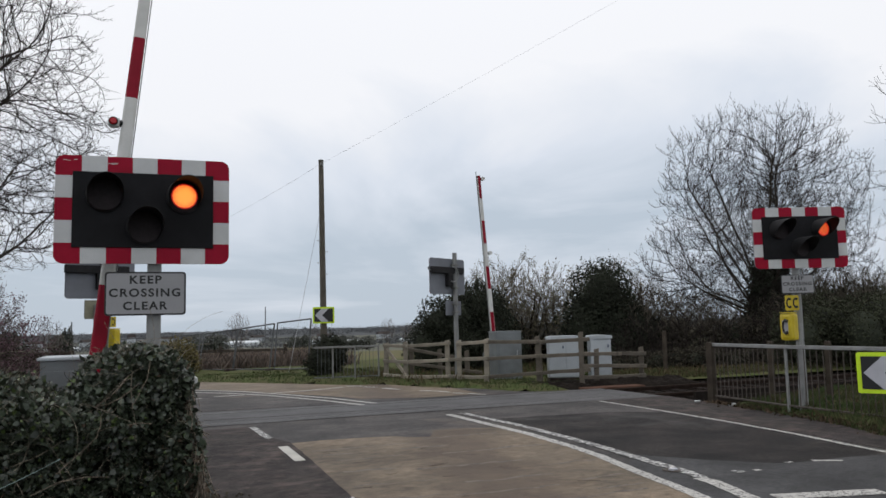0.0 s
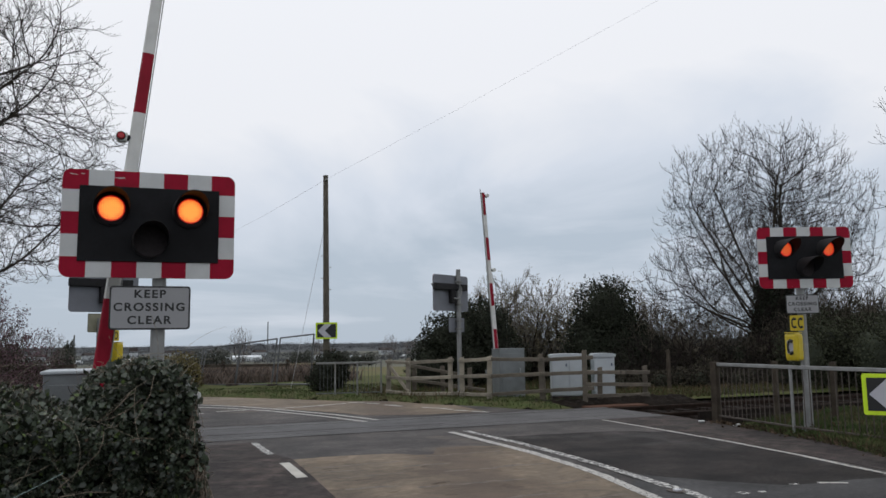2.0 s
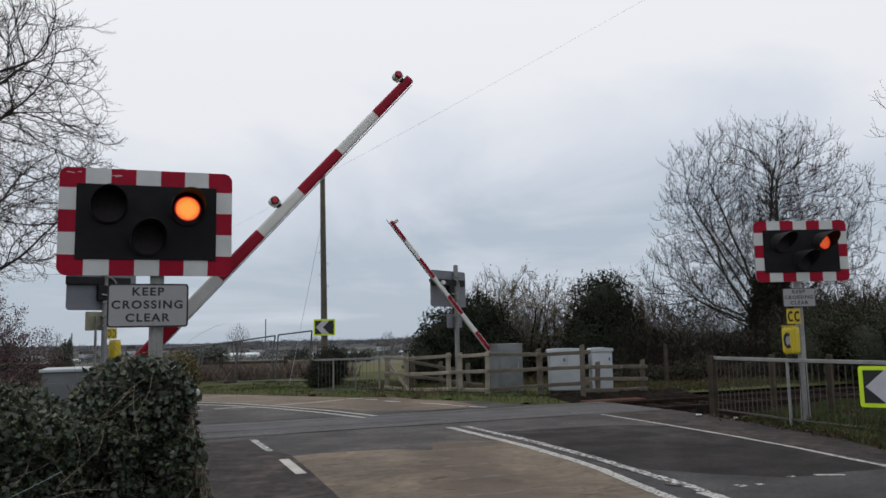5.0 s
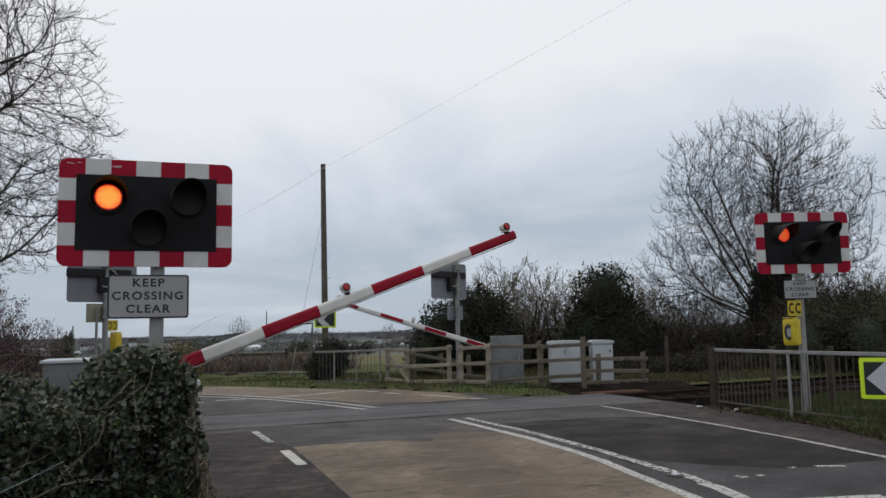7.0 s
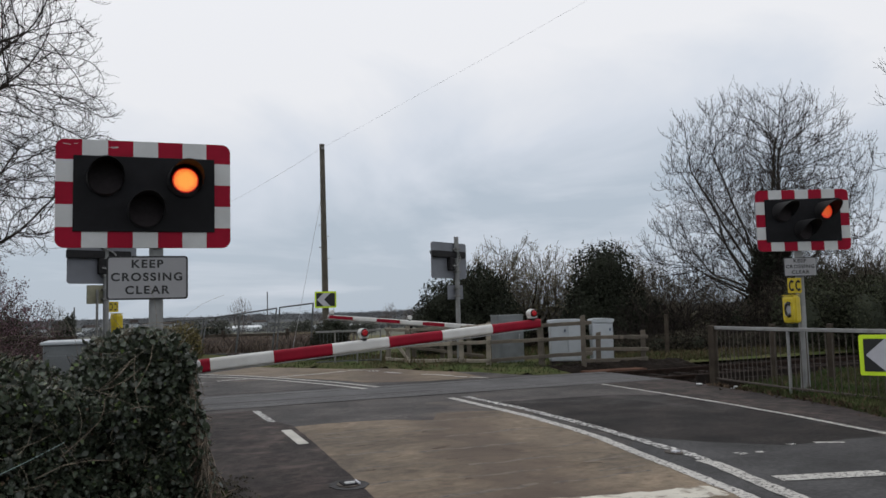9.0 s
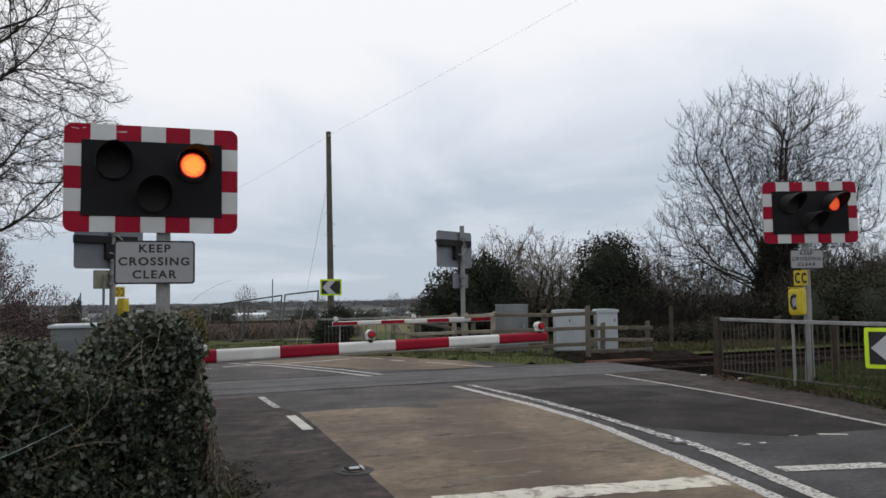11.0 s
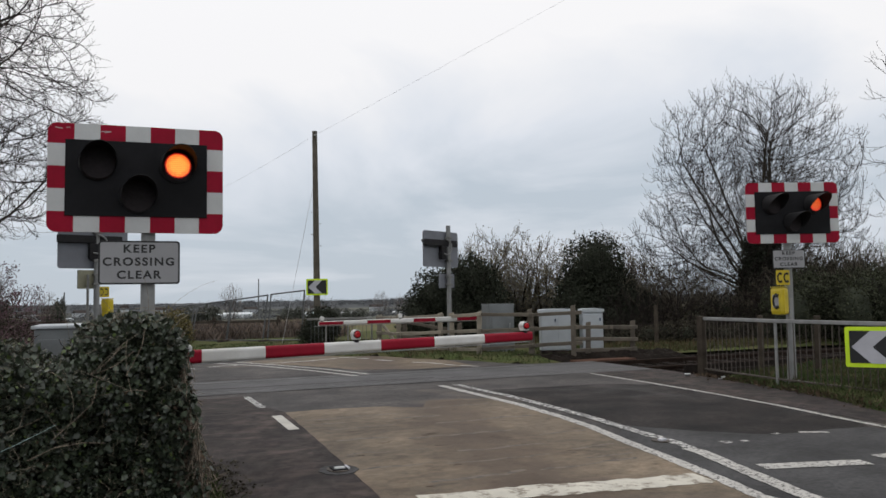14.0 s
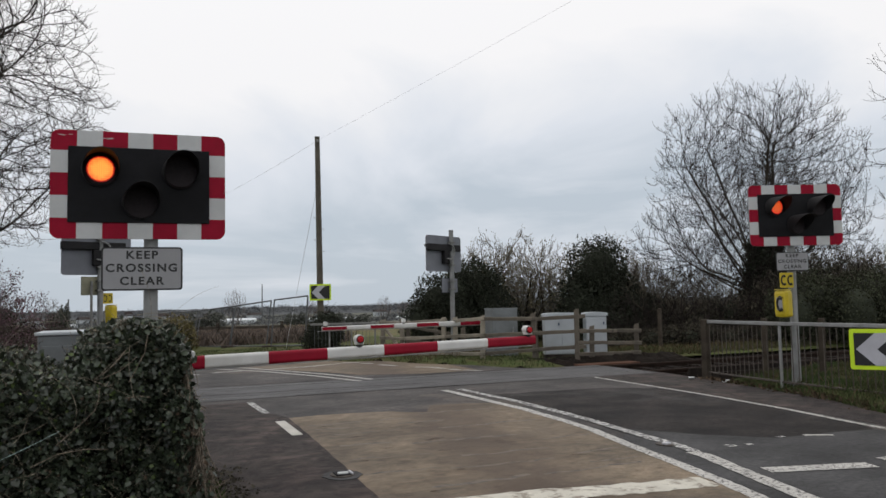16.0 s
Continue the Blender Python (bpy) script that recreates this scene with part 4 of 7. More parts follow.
def build_verges():
    rng = np.random.default_rng(11)

    def sow(name, fn, n, area, h, m, label, w=0.010):
        inside, height = fn
        pts = []
        while len(pts) < n:
            x, y = rng.uniform(area[0], area[1]), rng.uniform(area[2], area[3])
            if inside(x, y) and noise.noise((x * 1.3, y * 1.3, 7)) > -0.35 and not (x > 8.75 and 14.6 < y < 15.75 and x < 12.4):
                pts.append((x, y, height(x, y) - 0.01))
        tagged(blades(name, np.array(pts), h, m, None, rng, w=w), label, "grass", kind="stuff")

    right = mound("grass_verge", [(7.95, -6), (8.0, 5.6), (8.35, 6.6), (8.8, 7.7), (9.08, 9.0), (9.30, 10.3), (9.6, 10.75), (40, 10.75), (40, -6)], -0.02, 0.17, M_VERGE, "long-grassed verge behind the steel railing", 1)
    sow("grass", right, 30000, (8.4, 12.5, 4.5, 10.7), 0.095, M_GRASS, "uncut green grass behind the railing", 0.0042)
    sow("dry_grass", right, 1500, (8.4, 13, 4.5, 10.7), 0.14, M_DRYGRASS, "dry straw-coloured grass stalks", 0.006)
    farv = [p for p in smooth_line(FAR_EDGE[:10])] + [(-1.5, 31), (8, 33), (30, 30), (40, 17.2), (12, 16.2), (9.2, 15.2)]
    far = mound("grass_verge", farv, -0.02, 0.13, M_VERGE, "grassy far verge below fence and cabinets", 2, 0.5)
    sow("grass", far, 20000, (-1.5, 13, 14.8, 25.5), 0.06, M_GRASS, "green grass along the far road edge", 0.011)
    sow("grass", far, 12000, (11.5, 27, 15.7, 18.2), 0.09, M_GRASS_LIGHT, "short bright green grass beyond the railway track", 0.02)
    sow("dry_grass", far, 2600, (11.5, 27, 15.7, 17.6), 0.15, M_DRYGRASS, "dry grass stalks and dead stems beyond the track", 0.012)
    sow("dry_grass", far, 3500, (5.5, 24, 17.6, 23), 0.18, M_DRYGRASS, "tall dry grass round the far fence and bushes", 0.01)
    leftv = [(-12, -8), (0.2, -8), (0.3, 8), (0.1, 12.0), (-0.2, 15.2), (-3, 17.4), (-7, 18.8), (-12, 19.4)]
    left = mound("grass_verge", leftv, -0.02, 0.08, M_SOIL_AND_SHADE, "bare soil and grass strip by the ivy-covered wall", 3, 0.5)
    sow("grass", left, 3000, (-4, 0.3, 7, 17), 0.2, M_GRASS, "rough grass behind the ivy-covered wall")
    field = slab([(-25, 29.5), (7.5, 31.5), (14, 60), (-40, 60)], -0.6, 0.0)
    ob = part("field", field, M_FIELD)
    tagged(ob, "brown stubble field behind the fences", "field", kind="structure")
    n = 22000
    pos = np.stack([rng.uniform(-12, 8, n), rng.uniform(28.6, 36, n), np.zeros(n)], 1)
    tagged(blades("dry_grass", pos, 0.55, M_STALK, None, rng, w=0.02), "tall brown dead stalks at the field edge", "dead grass", kind="stuff")


# ---- crossing signals ----
BW, BH = 1.435, 0.94
LAMPS = []


def hood(parent, m):
    """A cowl over a lamp, long above and cut back below; m: the lamp's seat."""
    bm, n, r, t = bmesh.new(), 24, 0.152, 0.006
    rows = []
    for i in range(n + 1):
        a = radians(-40 + 260 * i / n)
        c, s = math.cos(a), math.sin(a)
        depth = 0.035 + 0.285 * max(0.0, (s + 0.62) / 1.62) ** 0.85
        rows.append([bm.verts.new((rr * c, y, rr * s)) for rr, y in ((r, 0.0), (r * 0.97, -depth), (r * 0.97 - t, -depth), (r - t, 0.0))])
    for a, b in zip(rows, rows[1:]):
        for k in range(4):
            bm.faces.new((a[k], a[(k + 1) % 4], b[(k + 1) % 4], b[k]))
    for row in (rows[0], rows[-1]):
        bm.faces.new(row)
    ob = part("hood", bm, M_HOOD, parent)
    ob.matrix_basis = m
    return ob


def lamp_disc(parent, m, live, lit):
    """A lamp that turns between its lit and its dark face."""
    bm = bmesh.new()
    ring = lambda r, y: [bm.verts.new((r * math.cos(2 * math.pi * i / 28), y, r * math.sin(2 * math.pi * i / 28))) for i in range(28)]
    a, b, c, d = ring(0.102, -0.008), ring(0.112, -0.006), ring(0.142, 0.006), ring(0.139, 0.012)
    f = bm.faces.new(a)
    f.material_index = 0
    g = bm.faces.new(d[::-1])
    g.material_index = 2
    for p, q, k in ((a, b, 1), (b, c, 2), (c, d, 2)):
        for i in range(28):
            bm.faces.new((p[i], p[(i + 1) % 28], q[(i + 1) % 28], q[i])).material_index = k
    ob = part("lamp", bm, (lit, M_LIT_HALO, M_LENS), parent, "round red signal lamp, flashing in turn" if live else "dark round signal lamp")
    ob.matrix_basis = m @ pose(0, -0.043, 0, 0, 0, 0 if live else 180)
    return ob


def handset(bm, x, y, z, size):
    """The outline of a telephone receiver, upright, bowed to its left."""
    arc = [(x + size * (0.28 * math.cos(a) + 0.1), z + size * 0.5 * math.sin(a)) for a in (radians(105 + 150 * k / 8) for k in range(9))]
    for (x0, z0), (x1, z1) in zip(arc, arc[1:]):
        rod(bm, (x0, y, z0), (x1, y, z1), size * 0.085, n=6)
    for q in (1, -1):
        rod(bm, (x + size * 0.0, y, z + q * size * 0.5), (x + size * 0.24, y, z + q * size * 0.40), size * 0.13, n=8)
    return bm


def telephone(parent, x, y, z):
    """Yellow emergency telephone case, turned to the road, with its sign above."""
    m = pose(x + 0.01, y - 0.13, z, 0, 0, -58)
    ph = part("telephone_box", box((0, 0, 0), (0.20, 0.205, 0.42), 0.055), M_YELLOW, parent, "yellow plastic emergency telephone case")
    ph.matrix_basis = m
    # white plate paints the highlight beside the handset mark
    part("door_label", plate(round_rect(0.10, 0.20, 0.02), -0.1065, -0.103), M_SIGN, ph, "white plate standing for a highlight on the door")
    part("handset_symbol", handset(bmesh.new(), 0.0, -0.110, 0.0, 0.20), M_INK, ph)
    part("hinge_strip", box((0.103, -0.02, 0), (0.012, 0.06, 0.36), 0.004), M_YELLOW, ph)
    part("rain_lip", box((0, -0.01, 0.214), (0.17, 0.19, 0.014), 0.006), M_YELLOW, ph)
    sg = part("telephone_sign", plate([(x + 0.09 + a, z + 0.36 + b) for a, b in round_rect(0.21, 0.23, 0.02)], y - 0.10, y - 0.095), M_YELLOW, parent, "small yellow telephone sign")
    for k in (-0.055, 0.045):
        part("handset_symbol", handset(bmesh.new(), x + 0.09 + k, y - 0.103, z + 0.36, 0.14), M_INK, sg)
    part("conduit", rod(bmesh.new(), (x + 0.13, y - 0.10, -0.1), (x + 0.20, y - 0.06, z + 0.05), 0.045, n=12), M_GALV, parent, "pale steel cable conduit")


def crossing_signal(m, post_h, bz, bdx, label, sign_z, sign_dx, sign_w=0.69, live=False, phone=None, scale=1.0, rear=None, aim=0.0):
    """A flashing crossing signal: board, lamps and sign on a post. It looks along -y."""
    s = group_at("crossing_signal", m, label, "traffic signal", "crossing signals")
    s.scale = (scale,) * 3
    bm = rod(bmesh.new(), (0, 0, 0), (0, 0, post_h), 0.06, n=20)
    part("post", bm, M_POST, s, smooth=False)
    bm = rod(bmesh.new(), (0, 0, 0), (0, 0, 0.03), 0.15, n=20)
    for i in range(4):
        a = math.pi / 4 + i * math.pi / 2
        rod(bm, (0.11 * math.cos(a), 0.11 * math.sin(a), 0.03), (0.11 * math.cos(a), 0.11 * math.sin(a), 0.055), 0.015, n=6)
    part("base_flange", bm, M_POST, s)
    b = part("backboard", plate([(bdx + x, bz + z) for x, z in round_rect(BW, BH, 0.075)], -0.098, -0.07), M_BACK, s, "grey-backed board with a red and white border")
    part("panel", box((bdx, -0.106, bz), (BW - 0.276, 0.014, BH - 0.28), 0.004), M_BLACK, b, "matt black panel")
    cw, ch = 0.207, 0.178
    seg_w, seg_h = (BW - 2 * cw) / 5, (BH - 2 * ch) / 3

    def stripe(pts, red):
        part("border_stripe", plate([(bdx + x, bz + z) for x, z in pts], -0.1015, -0.097), M_RED if red else M_WHITE, b, "" if red else "white reflective stripe")

    rect = lambda x0, x1, z0, z1: [(x0, z0), (x1, z0), (x1, z1), (x0, z1)]
    for top in (1, -1):
        for i in range(5):
            x0 = -BW / 2 + cw + i * seg_w
            stripe(rect(x0, x0 + seg_w, *sorted((top * (BH / 2 - 0.14), top * BH / 2))), i % 2)
        for sx in (1, -1):
            r, pts = 0.075, []
            cx, cz = sx * (BW / 2 - r), top * (BH / 2 - r)
            for k in range(7):
                a = math.pi / 2 * k / 6
                pts.append((cx + sx * r * math.cos(a), cz + top * r * math.sin(a)))
            pts += [(sx * (BW / 2 - cw), top * BH / 2), (sx * (BW / 2 - cw), top * (BH / 2 - ch)), (sx * BW / 2, top * (BH / 2 - ch))]
            stripe(pts if sx * top > 0 else pts[::-1], True)
    for sx in (1, -1):
        for i in range(3):
            z0 = -BH / 2 + ch + i * seg_h
            stripe(rect(*sorted((sx * (BW / 2 - 0.138), sx * BW / 2)), z0, z0 + seg_h), i == 1)
    for k, (x, z) in enumerate(((-0.325, 0.127), (0.325, 0.127), (0.0, -0.150))):
        seat = pose(bdx + x, -0.112, bz + z, 0, 0, aim)
        hood(s, seat)
        ring = part("lamp_ring", rod(bmesh.new(), (0, -0.023, 0), (0, 0.03, 0), 0.15, n=28), M_HOOD, s)
        ring.matrix_basis = seat
        if k < 2:
            d = lamp_disc(s, seat, live, M_LIT_OFF_AXIS if phone else M_LIT)
            if live:
                LAMPS.append((d, seat, k))
        else:
            ob = part("lamp", rod(bmesh.new(), (0, -0.038, 0), (0, -0.022, 0), 0.139, 0.142, n=28), M_LENS, s, "unlit amber signal lamp")
            ob.matrix_basis = seat
    part("rear_housing", box((bdx + (0.0 if live else 0.09), -0.01, bz + 0.155), (0.98 if live else 1.32, 0.115, 0.17), 0.02), M_HOOD, s, "black rear lamp housing")
    part("rear_housing", box((bdx + 0.02, 0.0, bz - 0.10), (0.2, 0.13, 0.34), 0.03), M_HOOD, s, "black rear lamp housing")
    bm = bmesh.new()
    for k in range(9):
        a, c = math.pi * k / 8, math.pi * (k + 1) / 8
        rod(bm, (bdx - 0.03 - 0.22 * math.sin(a), 0.09, bz + 0.05 + 0.2 * math.cos(a)), (bdx - 0.03 - 0.22 * math.sin(c), 0.09, bz + 0.05 + 0.2 * math.cos(c)), 0.018, n=8)
    part("cable_hose", bm, M_GALV, s, "grey flexible cable hose")
    for z in (bz + 0.3, bz - 0.3, sign_z + 0.1, sign_z - 0.1):
        part("clamp", box((0, 0, z), (0.16, 0.15, 0.045), 0.01), M_GALV_OLD, s)
    k = sign_w / 0.69
    sh = 0.40 if rear else 0.395 * k
    sg = part("sign_plate", plate([(sign_dx + x, sign_z + z) for x, z in round_rect(sign_w, sh, 0.03 * k)], -0.088, -0.078), M_INK, s, "black-edged white sign plate")
    part("sign_face", plate([(sign_dx + x, sign_z + z) for x, z in round_rect(sign_w - 0.03 * k, sh - 0.03 * k, 0.02 * k)], -0.092, -0.088), M_SIGN, sg)
    part("sign_back", plate([(sign_dx + x, sign_z + z) for x, z in round_rect(sign_w - 0.01, sh - 0.01, 0.02 * k)], -0.078, -0.074), rear or M_BACK, sg)
    for i, words in enumerate(("KEEP", "CROSSING", "CLEAR")):
        ob = lettering(words, 0.101 * k, sg, sign_dx - 0.005, -0.0925, sign_z + (0.122 - 0.118 * i) * k, M_INK, 1.22)
        ob.scale = (1.08, 1.0, 1.0)
    if live and not phone:
        for x, z, l, tilt in ((-0.63, 0.425, 0.06, 8), (-0.56, 0.432, 0.03, -4), (-0.28, 0.41, 0.12, -3), (-0.25, 0.405, 0.05, -9)):
            ob = part("scratch", box((0, 0, 0), (l, 0.001, 0.0045)), M_WHITE, b, "pale scratch in the red sheet")
            ob.matrix_basis = pose(bdx + x, -0.1022, bz + z, 0, tilt, 0)
    if rear:
        part("sign_stay", rod(bmesh.new(), (0.18, 0, 0), (0.18, 0, sign_z + 0.1), 0.027, n=12), M_GALV_OLD, s)
    if phone:
        telephone(s, phone[0], 0.0, phone[1])
    return s


# ---- barriers ----
def barrier(name_m, sense, cab, label):
    """A half barrier: housing, pivot and a striped boom along sense * x."""
    g = group_at("crossing_barrier", name_m, label, "barrier", "crossing barriers")
    (cx, cy), (w, d, h) = cab
    part("housing", box((cx, cy, h / 2), (w, d, h), 0.02), M_HOUSING, g, "grey painted steel machine housing")
    part("housing_lid", box((cx, cy, h + 0.012), (w + (0.05 if sense > 0 else 0.015), d + (0.05 if sense > 0 else 0.015), 0.03), 0.01), M_CABWHITE if sense > 0 else M_HOUSING, g)
    part("housing_door", box((cx, cy - d / 2 - 0.008, h * 0.52), (w * 0.82, 0.016, h * 0.8), 0.006), M_HOUSING, g)
    bm = rod(bmesh.new(), (cx + w * 0.28, cy - d / 2 - 0.05, h * 0.55), (cx + w * 0.28, cy - d / 2, h * 0.55), 0.012, n=8)
    bx(bm, (cx + w * 0.28, cy - d / 2 - 0.05, h * 0.58), (0.02, 0.02, 0.12), 0.004)
    part("door_handle", bm, M_CHROME, g)
    part("pivot_shaft", rod(bmesh.new(), (0, 0.0, PIVOT_Z), (0, cy, PIVOT_Z), 0.05, n=16), M_GALV_OLD, g)
    boom = new("boom")
    boom.parent = g
    boom.matrix_basis = pose(0, 0, PIVOT_Z)
    boom["label"] = "red and white banded boom with small red lamps"
    edges = [4.585, 3.985, 3.39, 2.79, 2.19, 1.6, 1.0, 0.12] if sense > 0 else [4.445, 3.845, 3.25, 2.65, 2.05, 1.46, 0.86, 0.06]
    for i in range(7):
        b0, b1 = edges[i + 1], edges[i]
        bm = bmesh.new()
        for q, xx in ((0, b0), (1, b1)):
            hh = 0.136 - 0.008 * xx
            for yy, zz in round_rect(0.07, hh, 0.03, 3):
                bm.verts.new((sense * xx, yy, zz))
        bm.verts.ensure_lookup_table()
        n = len(bm.verts) // 2
        for k in range(n):
            bm.faces.new((bm.verts[k], bm.verts[(k + 1) % n], bm.verts[n + (k + 1) % n], bm.verts[n + k]))
        bm.faces.new(bm.verts[:n])
        bm.faces.new(bm.verts[n:][::-1])
        red = i % 2 == 0
        band = part("band", bm, M_BRED if red and sense > 0 else M_BWHITE, boom, "red painted band" if red else "white painted band")
        if red and sense < 0:
            hh = 0.136 - 0.004 * (b0 + b1)
            for side in (-1, 1):
                part("red_panel", box((sense * (b0 + b1) / 2, side * 0.036, 0), (b1 - b0, 0.004, hh * 0.72)), M_BRED, band, "red reflective panel")
    part("lower_rail", box((sense * 2.4, 0.0, -0.072), (4.3, 0.03, 0.010), 0.003, pose(0, 0, 0, 0, sense * -0.1)), M_GALV, boom)
    bm = bmesh.new()
    bx(bm, (sense * 0.06, 0, 0), (0.3, 0.05, 0.11), 0.02)
    part("counterweight_arm", bm, M_GALV_OLD, boom)
    part("counterweight", box((sense * -0.30, 0.42, -0.02), (0.22, 0.1, 0.26), 0.02), M_CABGREY, boom)
    for dist in (4.5, 2.53) if sense > 0 else (4.36, 2.39):
        z = 0.075 - 0.0045 * dist
        zc = z + 0.064
        base = part("lamp_base", rod(bmesh.new(), (sense * dist, 0, z - 0.02), (sense * dist, 0, z + 0.03), 0.034, 0.026, n=10), M_HOOD, boom, "dark lamp base")
        bm = rod(bmesh.new(), (sense * dist, -0.05, zc), (sense * dist, 0.05, zc), 0.046, n=20)
        bmesh.ops.create_uvsphere(bm, u_segments=14, v_segments=8, radius=0.044, matrix=Matrix.Translation((sense * dist - 0.012, 0, zc + 0.006)))
        bx(bm, (sense * dist, 0, zc - 0.03), (0.085, 0.085, 0.05), 0.012)
        part("lamp_body", bm, M_BWHITE, boom, "small rounded white lamp body")
        for q in (-1, 1) if sense > 0 else (1,):
            part("lamp_rim", rod(bmesh.new(), (sense * dist, q * 0.05, zc), (sense * dist, q * 0.06, zc), 0.041, n=20), M_HOOD, boom, "dark rubber lamp rim")
            part("lamp_glass", rod(bmesh.new(), (sense * dist, q * 0.058, zc), (sense * dist, q * 0.076, zc), 0.034, 0.024, n=20), M_BOOMLAMP, boom, "red lamp glass")
    return boom


PIVOT_Z = 0.92


# ---- fences, signs, cabinets ----
def timber_fence(posts, rails, label, z0=0.0, brace=None, mat_=None, post_w=0.11, rail_h=0.1):
    """posts: x, y, height; rails: heights, each hung on the near side of the posts."""
    mat_ = mat_ or M_WOOD
    f = group_at("timber_fence", pose(0, 0, z0), label, "fence", "timber fences")
    rng = random.Random(len(posts) * 7 + len(rails))
    for x, y, h in posts:
        bm = box((0, 0, 0), (post_w, post_w, h + 0.2), 0.012)
        ob = part("post", bm, mat_, f)
        ob.matrix_basis = pose(x, y, h / 2 - 0.1, rng.uniform(-1, 1), rng.uniform(-1, 1), math.degrees(math.atan2(posts[-1][1] - posts[0][1], posts[-1][0] - posts[0][0])))
    for (x0, y0, _), (x1, y1, _) in zip(posts, posts[1:]):
        a = math.degrees(math.atan2(y1 - y0, x1 - x0))
        l = math.hypot(x1 - x0, y1 - y0)
        for h in rails:
            h0, h1 = h + rng.uniform(-0.02, 0.02), h + rng.uniform(-0.02, 0.02)
            ob = part("rail", box((0, -post_w / 2 - 0.02, 0), (l + 0.14, 0.04, rail_h), 0.008), mat_, f)
            ob.matrix_basis = pose((x0 + x1) / 2, (y0 + y1) / 2, (h0 + h1) / 2, 0, -math.degrees(math.atan2(h1 - h0, l)), a)
    if brace:
        (x0, y0, z_0), (x1, y1, z_1) = brace
        bm = bmesh.new()
        v = Vector((x1 - x0, y1 - y0, z_1 - z_0))
        bx(bm, (0, 0, 0), (v.length, 0.04, 0.09), 0.006)
        ob = part("brace", bm, mat_, f)
        ob.matrix_basis = pose((x0 + x1) / 2, (y0 + y1) / 2, (z_0 + z_1) / 2, 0, -math.degrees(math.atan2(v.z, math.hypot(v.x, v.y))), math.degrees(math.atan2(v.y, v.x)))
    return f


def rail_fence(posts, rails, label, mat_, post_w=0.115, rail_h=0.085):
    """Post and rail fence. posts: x, y, top; rails: pairs of end points, nailed to the near side of the posts."""
    f = group_at("timber_fence", pose(0, 0, 0), label, "fence", "timber fences")
    rng = random.Random(int(posts[0][0] * 100))
    for i, (x, y, h) in enumerate(posts):
        bm = box((0, 0, (h - 0.3) / 2), (post_w, post_w * 0.8, h + 0.3), 0.012)
        for v in bm.verts:
            if v.co.z > h * 0.5:
                v.co.z += v.co.x * 0.25
        ob = part("post", bm, mat_, f)
        ob.matrix_basis = pose(x, y + 0.05, 0, rng.uniform(-1.5, 1.5), rng.uniform(-1.5, 1.5), -35 + rng.uniform(-6, 6))
    for p, q in rails:
        p, q = Vector(p), Vector(q)
        v = q - p
        bm, n, l = bmesh.new(), 8, v.length + 0.16
        rows = []
        for i in range(n + 1):
            u = i / n - 0.5
            sag, wid = 0.012 * noise.noise((p.x * 3 + u * 3, p.y, p.z * 5)), 1 + 0.10 * noise.noise((p.x + u * 4, p.z * 7, 3.3))
            rows.append([bm.verts.new((u * l, yy, zz * wid + sag)) for yy, zz in ((-0.055, -rail_h / 2), (-0.062, rail_h / 2 - 0.012), (-0.05, rail_h / 2), (-0.015, rail_h / 2), (-0.015, -rail_h / 2))])
        for a, b in zip(rows, rows[1:]):
            for k in range(5):
                bm.faces.new((a[k], a[(k + 1) % 5], b[(k + 1) % 5], b[k]))
        bm.faces.new(rows[0])
        bm.faces.new(rows[-1][::-1])
        ob = part("rail", bm, mat_, f)
        ob.matrix_basis = pose(*((p + q) / 2), 0, -math.degrees(math.atan2(v.z, math.hypot(v.x, v.y))), math.degrees(math.atan2(v.y, v.x)))
    return f


def steel_railing(pts, h, z0, label, bar_gap=0.115, m_rail=None, m_bar=None, skip=0, r=0.024, bar_r=0.0075):
    """A pedestrian guard rail: top and bottom rails, thin uprights, posts."""
    g = group_at("steel_railing", pose(0, 0, z0), label, "railing", "railings")
    m_rail, m_bar = m_rail or M_GALV, m_bar or M_GALV_OLD
    for i, ((x0, y0), (x1, y1)) in enumerate(zip(pts, pts[1:])):
        d, l = Vector((x1 - x0, y1 - y0, 0)), math.hypot(x1 - x0, y1 - y0)
        a = math.degrees(math.atan2(y1 - y0, x1 - x0))
        for name, z, t in (("top_rail", h, 0.055), ("bottom_rail", 0.1, 0.03)):
            ob = part(name, box((0, 0, 0), (l + 0.02, t, t), 0.008), m_rail if z == h else m_bar, g)
            ob.matrix_basis = pose((x0 + x1) / 2, (y0 + y1) / 2, z, 0, 0, a)
        for k in range(1, int(l / bar_gap)):
            q = Vector((x0, y0, 0)) + d * (k * bar_gap / l)
            part("bar", rod(bmesh.new(), (q.x, q.y, 0.1), (q.x, q.y, h), bar_r, n=6), m_bar, g)
    for x, y in pts[skip:]:
        part("post", rod(bmesh.new(), (x, y, -0.15), (x, y, h), r, n=12), m_rail, g)
    return g


